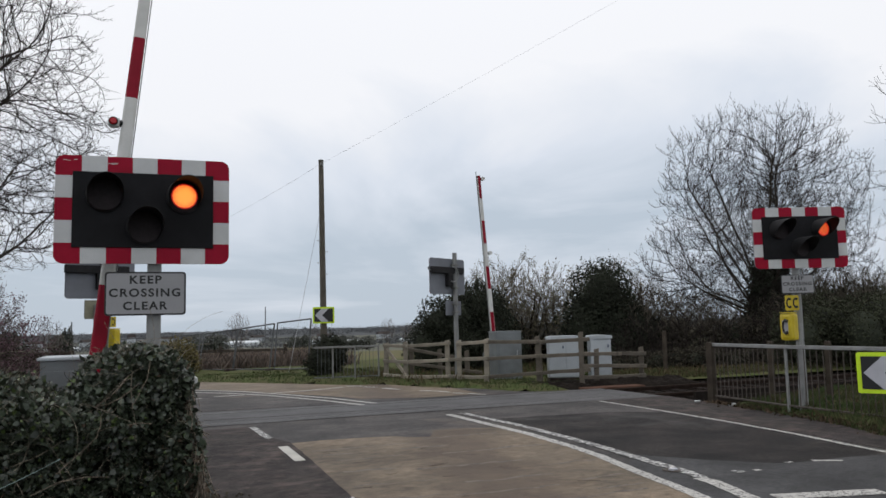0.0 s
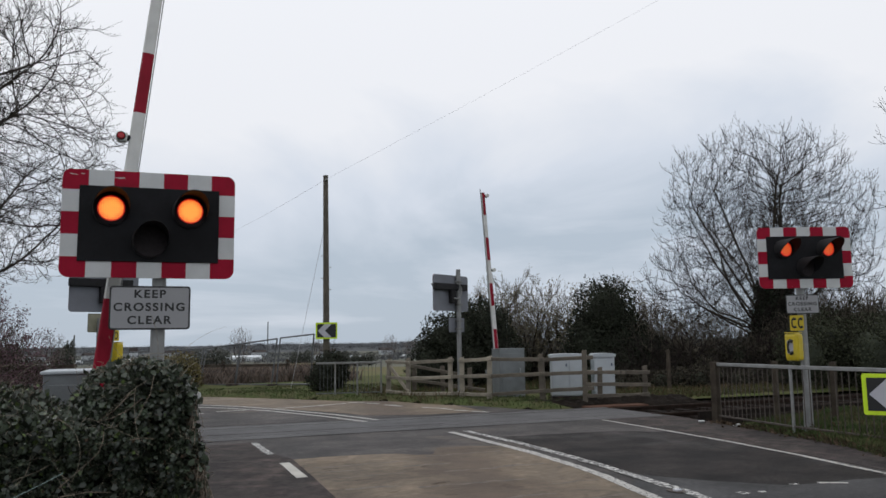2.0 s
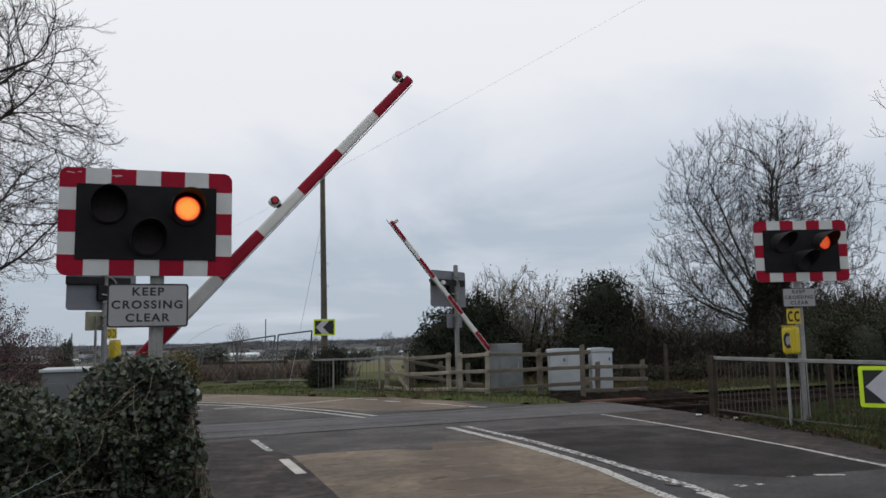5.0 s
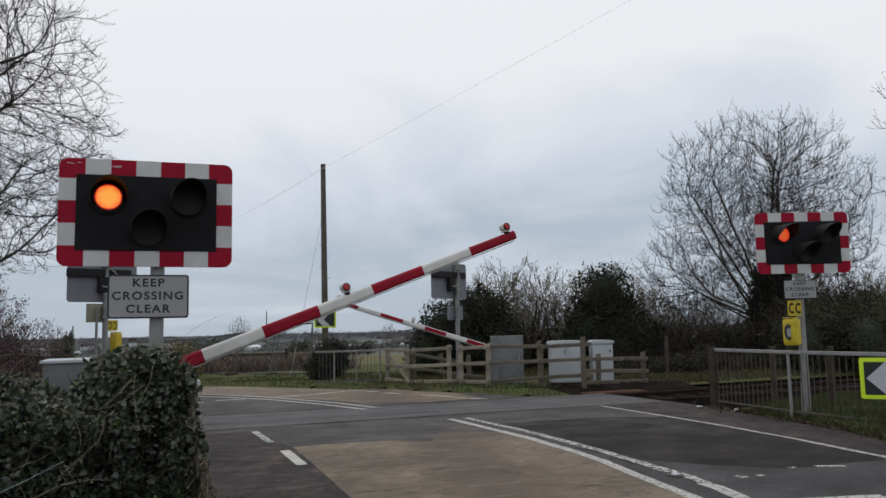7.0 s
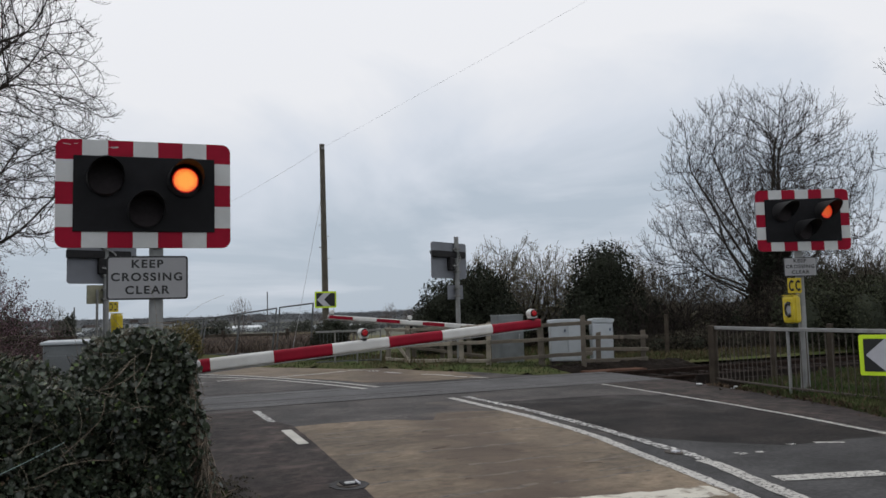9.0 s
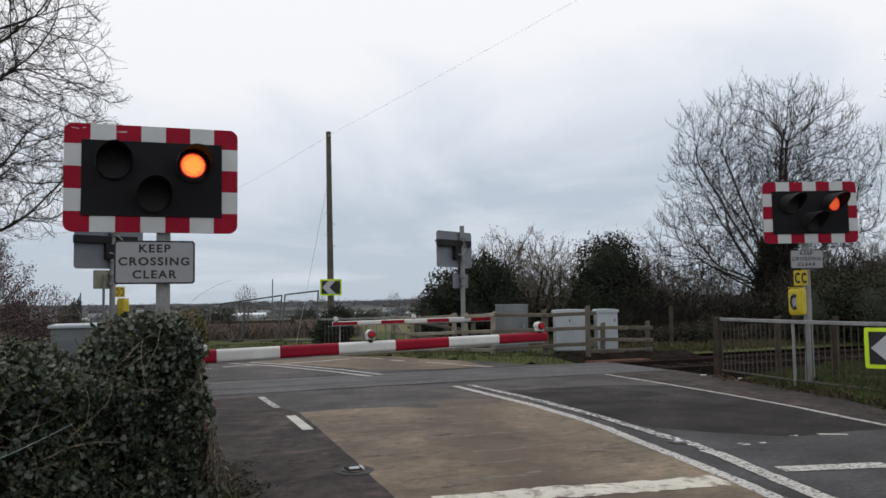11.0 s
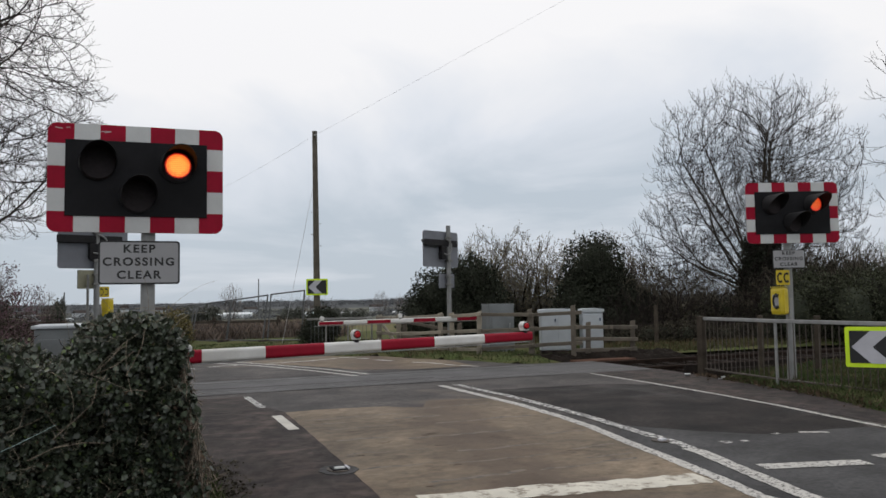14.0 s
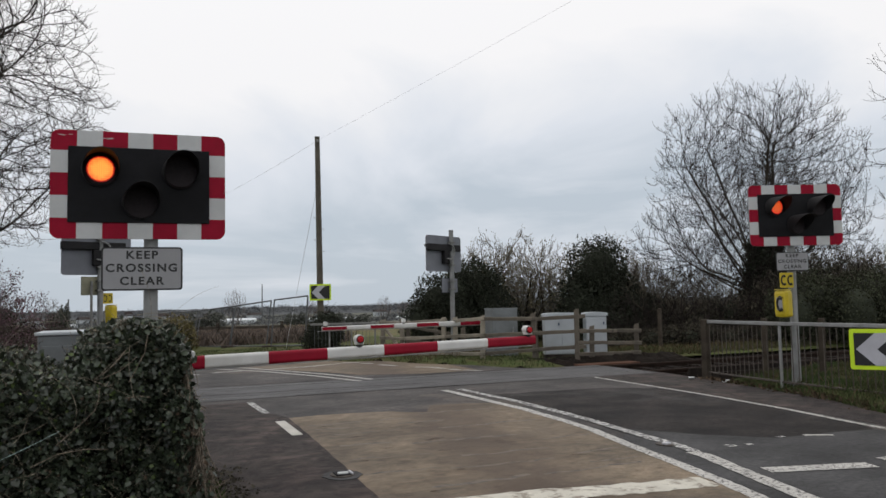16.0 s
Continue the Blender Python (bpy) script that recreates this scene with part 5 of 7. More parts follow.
def chevron_sign(m, w, h, label):
    """A bend sign: black with a grey chevron that points left, in a yellow-green frame. It looks along -y."""
    s = group_at("chevron_sign", m, label, "road sign", "chevron signs")
    part("sign_plate", plate(round_rect(w, h, 0.03), 0.0, 0.012), M_BACK, s)
    part("border", plate(round_rect(w, h, 0.03), -0.004, 0.0), M_FLUO, s, "fluorescent yellow-green border")
    part("panel", plate(round_rect(w * 0.86, h * 0.80, 0.004), -0.008, -0.004), M_INK, s, "black sign panel")
    ph, x0, t, r = h * 0.40, -w * 0.40, w * 0.33, w * 0.30
    part("chevron", plate([(x0, 0), (x0 + r, -ph), (x0 + r + t, -ph), (x0 + t, 0), (x0 + r + t, ph), (x0 + r, ph)], -0.012, -0.008), M_SILVER, s, "grey reflective chevron")
    bm = bmesh.new()
    for z in (-h * 0.25, h * 0.25):
        bx(bm, (0, 0.02, z), (w * 0.9, 0.02, 0.04), 0.004)
        rod(bm, (w * 0.3, 0.012, z), (w * 0.3, 0.15, z), 0.014, n=8)
    part("bracket", bm, M_GALV_OLD, s, "galvanised fixing bracket")
    return s


def cabinet(m, w, d, h, label, doors, mat_, rounded=0.06):
    c = group_at("trackside_cabinet", m, label, "equipment cabinet", "trackside cabinets")
    part("plinth", box((0, 0, 0.03), (w * 0.98, d * 0.98, 0.16)), M_FOOTWAY, c, "concrete plinth")
    part("body", box((0, 0, h / 2 + 0.06), (w, d, h - 0.1), 0.015), mat_, c)
    prof = [(-w / 2 - 0.03, h - 0.03), (w / 2 + 0.03, h - 0.03)] + [((w / 2 + 0.03) * math.cos(a), h + 0.015 + 0.042 * math.sin(a) ** 0.5) for a in (math.pi * k / 14 for k in range(15))]
    part("lid", plate(prof, -d / 2 - 0.035, d / 2 + 0.035), mat_, c)
    for i in range(doors):
        dw = w / doors
        x = -w / 2 + dw * (i + 0.5)
        dr = part("door", box((x, -d / 2 - 0.008, h * 0.52), (dw - 0.03, 0.02, h * 0.8), 0.006), mat_, c)
        part("door_handle", box((x + dw * 0.35, -d / 2 - 0.03, h * 0.80), (0.03, 0.035, 0.07), 0.006), M_HANDLE, dr, "dark blue door handle")
    return c


def telegraph_pole(x, y, h):
    p = group_at("telegraph_pole", pose(x, y, 0), "tall weathered timber telegraph pole at the verge", "utility pole")
    part("shaft", rod(bmesh.new(), (0, 0, -0.3), (-0.06, 0, h), 0.115, 0.08, n=16), M_POLE, p, smooth=False)
    bm = bmesh.new()
    for i in range(4):
        rod(bm, (-0.09 if i % 2 else 0.06, 0, 3.2 + i * 0.36), (-0.2 if i % 2 else 0.14, 0, 3.2 + i * 0.36), 0.010, n=6)
    part("climbing_steps", bm, M_GALV_OLD, p)
    part("pole_cap", rod(bmesh.new(), (-0.06, 0, h), (-0.06, 0, h + 0.03), 0.085, n=16), M_GALV_OLD, p)
    part("cable_clamp", box((-0.06, -0.09, h - 0.12), (0.1, 0.05, 0.08), 0.01), M_GALV_OLD, p)


def cable(p, q, sag, r, label, name="overhead_cable"):
    p, q, segs = Vector(p), Vector(q), []
    n = 40
    pt = lambda i: p + (q - p) * (i / n) - Vector((0, 0, sag * 4 * (i / n) * (1 - i / n)))
    for i in range(n):
        segs.append((*pt(i), *pt(i + 1), r, r))
    tagged(tubes(name, segs, M_WIRE), label, "cable")


def mesh_fence(panels, label):
    """Leaning site fence panels of wire mesh in tube frames; each panel: foot, top, foot, top."""
    g = group_at("site_fence", pose(0, 0, 0), label, "fence")
    for A, ta, B, tb in panels:
        A, ta, B, tb = Vector(A), Vector(ta), Vector(B), Vector(tb)
        bm = bmesh.new()
        for p, q in ((A, ta), (B, tb), (ta, tb), (A.lerp(ta, 0.06), B.lerp(tb, 0.06))):
            rod(bm, p, q, 0.026, n=8)
        pn = part("panel_frame", bm, M_SITE, g)
        segs, l = [], (B - A).length
        for k in range(1, int(l / 0.12)):
            f = k * 0.12 / l
            segs.append((*A.lerp(B, f), *ta.lerp(tb, f), 0.0017, 0.0017))
        for k in range(1, 8):
            segs.append((*A.lerp(ta, k / 8), *B.lerp(tb, k / 8), 0.0017, 0.0017))
        tagged(tubes("wire_mesh", segs, M_SITE, pn, 3), kind="stuff")
        part("foot_block", box((A.x, A.y, 0.06), (0.6, 0.22, 0.13), 0.02), M_FOOTWAY, g)


# ---- plants ----
def bare_tree(m, seed, label, start, eggs, count, step=0.28, reach=2.4, kill=0.34, thin=0.007, twig=0.5, twigs=2, rise=0.2, ivy=0, mat_twig=None, bud=None, bud_n=0, bud_size=0.04, category="tree", name="bare_tree", low=0.6, hold=0.55, lift=0.0, spurs=0.0, knob=0.6):
    """A leafless crown that fills the egg-shaped bodies eggs (centre, radii), on the stem nodes start."""
    rng = np.random.default_rng(seed)
    t = group_at(name, m, label, category, "bare trees and shrubs")
    vol = np.array([e[3] * e[4] * e[5] for e in eggs])
    pts = np.concatenate([egg_points(rng, int(count * v / vol.sum()), e[:3], e[3:6], low) for e, v in zip(eggs, vol)])
    nodes, parent = colonise(rng, start, pts, step, reach, kill, hold=hold, lift=lift)
    segs, tips = limb_segments(rng, nodes, parent, thin, twig=twig, twigs=twigs, rise=rise, spurs=spurs, knob=knob)
    thick, fine = [s for s in segs if s[6] > 0.018], [s for s in segs if s[6] <= 0.018]
    if thick:
        tubes("trunk", thick, M_BARK, t, 7)
    tagged(tubes("twig_mass", fine, mat_twig or M_TWIG, t, 3), kind="stuff")
    if bud is not None and bud_n:
        idx = rng.integers(0, len(tips), bud_n)
        tagged(leaves("bud_mass", tips[idx] + rng.normal(size=(bud_n, 3)) * 0.06, bud_size, bud, t, rng), kind="stuff")
    if ivy:
        a = np.array(thick)
        a = a[(a[:, 2] < ivy) & (a[:, 6] > 0.5 * a[:, 6].max())] if a[:, 6].max() < 0.1 else a[(a[:, 2] < ivy) & (a[:, 6] > 0.05)]
        n = 30000
        weight = a[:, 6] ** 0.6
        idx = rng.choice(len(a), n, p=weight / weight.sum())
        f = rng.random(n)[:, None]
        pos = a[idx, 0:3] * (1 - f) + a[idx, 3:6] * f
        fade = np.clip(1.2 - pos[:, 2] / ivy, 0.15, 1)[:, None]
        pos = pos + rng.normal(size=(n, 3)) * 0.27 * fade
        tagged(leaves("ivy", pos, 0.078, M_IVY_DARK, t, rng), kind="stuff")
    return t


def leafy_bush(m, blobs, n, size, material, seed, label, shoots=0, name="evergreen_bush"):
    """blobs: rows of centre and radii; leaves crowd their shells, with stems inside."""
    rng = np.random.default_rng(seed)
    b = group_at(name, m, label, "bush", "bushes")
    pos, face = [], []
    vol = np.array([(q[3] * q[4] * q[5]) ** 0.67 for q in blobs])
    for q, k in zip(blobs, (vol / vol.sum() * n).astype(int)):
        d = rng.normal(size=(k, 3))
        d /= np.linalg.norm(d, axis=1)[:, None]
        lump = np.array([noise.noise((v[0] * 2.6 + q[0], v[1] * 2.6 + q[1], v[2] * 2.6 + seed)) + 0.5 * noise.noise((v[0] * 6 + q[0], v[1] * 6, v[2] * 6 + seed)) for v in d])
        rad = (1 + 0.42 * lump) * (1 - 0.35 * rng.random(k) ** 2)
        p = np.array(q[:3]) + d * rad[:, None] * np.array(q[3:6])
        keep = p[:, 2] > 0.02
        pos.append(p[keep])
        face.append(d[keep])
    pos, face = np.concatenate(pos), np.concatenate(face)
    tagged(leaves("foliage", pos, size, material, b, rng, face=face * 1.2), kind="stuff")
    segs = []
    for q in blobs:
        for _ in range(10):
            d = rng.normal(size=3)
            d[2] = abs(d[2])
            e = np.array(q[:3]) + d / np.linalg.norm(d) * np.array(q[3:6]) * 0.9
            segs.append((q[0], q[1], 0.0, *e, 0.03, 0.008))
    for _ in range(shoots):
        i = rng.integers(0, len(pos))
        v = face[i] + rng.normal(size=3) * 0.4 + [0, 0, 0.5]
        segs.append((*pos[i], *(pos[i] + v * rng.uniform(0.1, 0.35)), 0.006, 0.003))
    tagged(tubes("stem_mass", segs, M_TWIG, b, 4), kind="stuff")
    # solid dark cores stand in for the shade inside each bush
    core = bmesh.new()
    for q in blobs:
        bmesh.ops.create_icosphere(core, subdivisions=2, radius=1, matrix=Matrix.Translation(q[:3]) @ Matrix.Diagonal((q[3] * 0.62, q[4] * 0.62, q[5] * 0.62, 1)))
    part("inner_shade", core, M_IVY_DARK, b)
    return b


# ---- ivy-covered wall beside the camera's view ----
def hedge_top(x):
    line = np.interp(x, (-0.9, -0.66, -0.57, -0.49, -0.42, -0.35, -0.26, -0.13, 0.01, 0.20, 0.31, 0.40), (1.15, 1.13, 1.05, 0.985, 1.02, 1.17, 1.27, 1.31, 1.325, 1.31, 1.27, 1.17))
    return float(line) + 0.025 * noise.noise((x * 9, 1, 0))


def build_ivy_wall():
    wall = group_at("low_wall", pose(0, 0, 0), "old low brick wall end buried under ivy", "wall", kind="structure")
    brick = bmesh.new()
    bx(brick, (0, 0, 0), (0.215, 0.1, 0.065), 0.006)
    first = part("brick", brick, M_BRICK, wall)
    first.matrix_basis = pose(0.385, 6.15, 0.04, 0, 0, 90)
    for row in range(14):
        for side in range(5):
            if row == 0 and side == 0:
                continue
            ob = new("brick", first.data)
            ob.parent = wall
            off = 0.05 if row % 2 else 0.0
            ob.matrix_basis = pose(0.385, 6.15 + side * 0.225 - off, 0.04 + row * 0.076, 0, 0, 90)
    # dark core added as shade behind the leaves; it closes see-through gaps
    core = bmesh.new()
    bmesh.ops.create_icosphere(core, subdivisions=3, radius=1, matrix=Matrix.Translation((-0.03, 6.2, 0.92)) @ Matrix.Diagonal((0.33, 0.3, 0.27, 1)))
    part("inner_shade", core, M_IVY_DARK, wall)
    part("wall_core", box((-1.02, 6.5, 0.44), (2.58, 0.5, 0.88)), M_BRICK, wall)
    part("coping", box((0.385, 6.12, 1.10), (0.13, 0.42, 0.05), 0.012), M_WHITE, wall, "pale worn coping stone")

    hedge = group_at("ivy_hedge", pose(0, 0, 0), "dense dark green ivy with dry stems over a low wall", "hedge")
    rng = np.random.default_rng(21)

    def front_y(x, z):
        base = 5.72 if x > 0.2 else 5.72 - 0.32 * min(2.5, 0.2 - x)
        return base + 0.13 * noise.noise((x * 2.3, z * 2.6, 2)) + 0.09 * noise.noise((x * 5, z * 5, 5)) + 0.04 * noise.noise((x * 13, z * 13, 3)) + 0.30 * max(0, z - 0.9) ** 1.5 + 0.34 * max(0, 0.85 - z)

    def side_x(y, z):
        return 0.36 + 0.20 * max(0, 1 - z / 1.1) ** 1.1 + 0.07 * noise.noise((y * 3, z * 4, 9)) + 0.03 * noise.noise((y * 9, z * 9, 4))

    def sample(n):
        pos, face = np.zeros((n, 3)), np.zeros((n, 3))
        for i in range(n):
            k = rng.random()
            if k < 0.62:
                x = rng.uniform(-2.4, 0.42)
                z = rng.uniform(0.0, hedge_top(x) - 0.02)
                pos[i], face[i] = (x, front_y(x, z), z), (0, -1, 0.45)
                if x > 0.32:
                    face[i] = (0.7, -0.7, 0.3)
            elif k < 0.82:
                x = rng.uniform(-2.4, 0.40)
                y = rng.uniform(5.65 - 0.1 * max(0, -x), 6.8)
                pos[i], face[i] = (x, y, hedge_top(x) + 0.05 * noise.noise((x * 5, y * 5, 1)) - 0.1 * max(0, x - 0.3)), (0, -0.3, 1)
            else:
                y = rng.uniform(5.75, 7.0)
                z = rng.uniform(0, 1.2)
                pos[i], face[i] = (side_x(y, z), y, z), (1, -0.2, 0.3)
        return pos, face

    pos, face = sample(72000)
    bare = (pos[:, 0] > 0.30) & (pos[:, 2] > 0.72) & (pos[:, 1] > 5.88) & (rng.random(len(pos)) < 0.85)
    pos, face = pos[~bare], face[~bare]
    holes = np.array([noise.noise((p[0] * 4.5, p[1] * 4.5, p[2] * 4.5)) + 0.6 * noise.noise((p[0] * 11, p[1] * 11, p[2] * 11)) for p in pos])
    thick = holes > rng.uniform(-0.5, 0.22, len(pos)) + 0.22 * np.clip((0.75 - pos[:, 2]) / 0.4, 0, 1) + np.where(pos[:, 0] < -0.5, 0.05, 0.0)
    pos, face = pos[thick], face[thick]
    depth = rng.random(len(pos)) ** 1.5
    pos = pos - face / np.linalg.norm(face, axis=1)[:, None] * (0.20 * depth - 0.035)[:, None]
    n = len(pos)
    young = rng.random(n) < np.where((pos[:, 0] < -0.35) & (pos[:, 2] > 0.8), 0.12, 0.03)
    tagged(lobed_leaves("ivy_leaves", pos[~young], 0.029, M_IVY, hedge, rng, face[~young] * 0.6), kind="stuff")
    leaves("young_ivy_leaves", pos[young], 0.028, M_IVY_PALE, hedge, rng, droop=0.6, width=0.9, face=face[young] * 1.1, spread=0.8)
    inner, iface = sample(17000)
    inner -= iface / np.linalg.norm(iface, axis=1)[:, None] * rng.uniform(0.13, 0.30, 17000)[:, None]
    tagged(lobed_leaves("inner_ivy_leaves", inner, 0.036, M_IVY, hedge, rng, iface * 0.6), kind="stuff")
    dead, dface = sample(2400)
    low = (dead[:, 2] < 0.95) & (dead[:, 0] > 0.2) & (rng.random(2400) < 0.6)
    leaves("dead_leaves", (dead + dface * 0.01)[low | (rng.random(2400) < 0.12)], 0.028, M_DEADLEAF, hedge, rng, droop=1.2, width=0.7)
    segs = []
    for i in range(200):
        p, f = sample(1)
        if p[0][0] > 0.28:
            continue
        p, f = p[0] + f[0] * 0.02, f[0] / np.linalg.norm(f[0])
        d = rng.normal(size=3)
        d -= f * d.dot(f) * 0.8
        d[2] -= 0.1
        d /= np.linalg.norm(d)
        r = 0.0008 + 0.0026 * rng.random() ** 3
        bend = rng.normal(size=3) * 0.10
        for k in range(rng.integers(3, 8)):
            q = p + d * 0.05
            segs.append((*p, *q, r, r * 0.93))
            r *= 0.93
            d = d + bend + rng.normal(size=3) * 0.13
            d /= np.linalg.norm(d)
            p = q
    for i in range(1500):
        p, f = sample(1)
        p = p[0] + f[0] * 0.03
        d = rng.normal(size=3)
        d /= np.linalg.norm(d)
        for k in range(rng.integers(1, 4)):
            q = p + d * 0.03
            segs.append((*p, *q, 0.0012, 0.0010))
            d = d + rng.normal(size=3) * 0.35
            d /= np.linalg.norm(d)
            p = q
    # long arching runners over the face, and shoots above the top
    for i in range(150):
        p, f = sample(1)
        if p[0][2] < (0.25 if i < 18 else 0.98) or p[0][0] > 0.3:
            continue
        p, f = p[0] + f[0] * 0.05, f[0] / np.linalg.norm(f[0])
        a = rng.uniform(0, 2 * math.pi)
        d = np.array([math.cos(a), 0.0, math.sin(a) * 0.7]) + f * 0.35
        r, turn = rng.uniform(0.0011, 0.0021), rng.normal(size=3) * 0.05
        for k in range(rng.integers(7, 16)):
            d = d / np.linalg.norm(d) + turn + np.array([0, 0, -0.06]) - f * 0.035
            q = p + d / np.linalg.norm(d) * 0.032
            segs.append((*p, *q, r, r * 0.97))
            r, p = r * 0.97, q
    for i in range(260):
        x = rng.uniform(-1.6, 0.40)
        p = np.array((x, rng.uniform(5.7, 6.3), hedge_top(x) - 0.02))
        d = np.array((rng.normal() * 0.6, rng.normal() * 0.4, 1.0))
        for k in range(rng.integers(2, 6)):
            q = p + d / np.linalg.norm(d) * 0.02
            segs.append((*p, *q, 0.0012, 0.0011))
            d = d + rng.normal(size=3) * 0.25 - np.array([0, 0, 0.08])
            p = q
    tagged(tubes("dry_stem_mass", segs, M_STRAW, hedge, 4), kind="stuff")
    segs = []
    for i in range(70):
        x = rng.uniform(-1.5, -0.25)
        p, d = np.array((x, rng.uniform(5.4, 6.3), hedge_top(x) - 0.05)), np.array((rng.normal() * 0.8, rng.normal() * 0.3, 1.0))
        for k in range(rng.integers(5, 13)):
            q = p + d / np.linalg.norm(d) * 0.022
            segs.append((*p, *q, 0.0017, 0.0015))
            d = d / np.linalg.norm(d) + rng.normal(size=3) * 0.22 - np.array([0, 0, 0.07])
            p = q
    tagged(tubes("dark_twig_mass", segs, M_TWIG, hedge, 4), kind="stuff")
    segs = []
    for i in range(520):
        y, z = rng.uniform(5.75, 6.6), rng.uniform(0.0, 1.15)
        p = np.array((side_x(y, z) + 0.01, y, z))
        d = np.array((rng.normal() * 0.12 + 0.02, rng.normal() * 0.3, -1.0))
        r = rng.uniform(0.0012, 0.0036)
        for k in range(rng.integers(3, 8)):
            q = p + d / np.linalg.norm(d) * 0.05
            if q[2] < 0.01:
                break
            segs.append((*p, *q, r, r * 0.95))
            d = d + rng.normal(size=3) * [0.16, 0.22, 0.2]
            p = q
    tagged(tubes("hanging_root_mass", segs, M_DRYTWIG, hedge, 4), kind="stuff")
    # this dark block stands in for the shade deep in the ivy
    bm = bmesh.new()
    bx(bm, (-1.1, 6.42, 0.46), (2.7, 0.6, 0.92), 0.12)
    part("inner_thicket", bm, M_SOIL_AND_SHADE, hedge)
    for pts, r in (([(-0.175, 5.48, 0.925), (-0.178, 5.46, 0.87), (-0.20, 5.45, 0.80), (-0.27, 5.44, 0.73), (-0.34, 5.43, 0.67), (-0.42, 5.4, 0.60)], 0.0048), ([(-0.02, 5.6, 1.17), (-0.08, 5.56, 1.09), (-0.15, 5.54, 1.03), (-0.21, 5.53, 0.99)], 0.0042), ([(0.05, 5.6, 1.12), (-0.05, 5.56, 1.04), (-0.14, 5.53, 1.0), (-0.22, 5.53, 0.985)], 0.0038),
                   ([(-0.55, 5.3, 0.50), (-0.40, 5.34, 0.56), (-0.25, 5.38, 0.57), (-0.12, 5.42, 0.55)], 0.0045), ([(0.12, 5.66, 1.27), (0.1, 5.6, 1.15), (0.04, 5.56, 1.03), (0.0, 5.54, 0.96)], 0.0036), ([(-0.02, 5.5, 0.86), (0.06, 5.5, 0.87), (0.13, 5.52, 0.855)], 0.004), ([(0.3, 5.75, 1.2), (0.22, 5.7, 1.31), (0.05, 5.75, 1.345), (-0.08, 5.8, 1.34)], 0.0035), ([(0.42, 5.8, 0.75), (0.45, 5.75, 0.45), (0.50, 5.7, 0.2), (0.52, 5.7, 0.02)], 0.005)):
        segs = [(*(Vector(a).lerp(Vector(c), f / 4)), *(Vector(a).lerp(Vector(c), (f + 1) / 4)), r * 0.6, r * 0.55) for a, c in zip(pts, pts[1:]) for f in range(4)]
        tubes("woody_stem", segs, M_DRYTWIG, hedge, 6)
    # a strand of pale blue garden twine strung over the leaves
    segs, p, q = [], Vector((-0.93, 4.9, 0.52)), Vector((-0.389, 5.28, 0.708))
    for i in range(14):
        a, b = p + (q - p) * i / 14 - Vector((0, 0, 0.012 * math.sin(math.pi * i / 14))), p + (q - p) * (i + 1) / 14 - Vector((0, 0, 0.012 * math.sin(math.pi * (i + 1) / 14)))
        segs.append((*a, *b, 0.0019, 0.0019))
    tw = tubes("twine", segs, mat("blue_twine", (0.26, 0.36, 0.34), 0.7, bump=0), hedge)
    tw["label"] = "pale blue-green twine"
    tuft = np.stack([rng.normal(0.52, 0.06, 160), rng.uniform(5.8, 6.9, 160), np.full(160, 0.0)], 1)
    tagged(blades("straw_tuft", tuft, 0.09, M_DRYTWIG, hedge, rng, lean=0.7, w=0.003), kind="stuff")
    tuft = np.stack([rng.normal(0.55, 0.07, 500), rng.uniform(5.6, 6.9, 500), np.full(500, 0.0)], 1)
    tagged(blades("grass_tuft", tuft, 0.08, M_GRASS, hedge, rng, lean=0.5, w=0.006), kind="stuff")
    litter = np.stack([rng.normal(0.66, 0.12, 1600), rng.uniform(4.6, 7.2, 1600), np.full(1600, 0.01)], 1)
    tagged(leaves("leaf_litter", litter, 0.028, M_BRAMBLE, None, rng, droop=0.0, face=np.array([0, 0, 1.5])), "brown leaf litter at the foot of the ivy", "leaf litter", kind="stuff")


# ---- put everything in its place ----
build_ground()
build_road()
build_stud()
build_railway()
build_verges()
build_ivy_wall()

crossing_signal(pose(0.17, 7.25, 0, 0, 0, -3), 2.85, 2.53, -0.085, "crossing signal with chequered border on a post behind ivy", 1.80, -0.065, 0.665, live=True, aim=8)
crossing_signal(pose(9.48, 8.90, 0.08, 0, 0, -21.6), 2.95, 2.60, 0.06, "crossing signal with chequered border and yellow telephone behind the railing", 1.885, -0.02, 0.50, live=True, phone=(-0.22, 1.24), aim=17)
crossing_signal(pose(7.83, 18.55, 0.05, 0, 0, 209), 3.32, 2.69, 0.22, "crossing signal seen from its grey back, beside the timber fence", 1.86, 0.0, 0.66)
crossing_signal(pose(-0.62, 18.0, 0.0, 0, 0, 200), 3.3, 2.68, 0.05, "crossing signal seen from its grey back, with a yellow telephone", 1.98, 0.16, 0.42, phone=(-0.28, 1.35), rear=M_REAR)

NEAR_BOOM = barrier(pose(-0.335, 7.67, -0.012), 1, ((-0.26, 0.5), (0.36, 0.7, 1.24)), "half barrier with banded boom and grey housing behind ivy")
FAR_BOOM = barrier(pose(8.655, 18.0, 0.01), -1, ((0.165, -0.30), (0.71, 0.46, 1.25)), "half barrier with banded boom and grey housing beside timber fence")

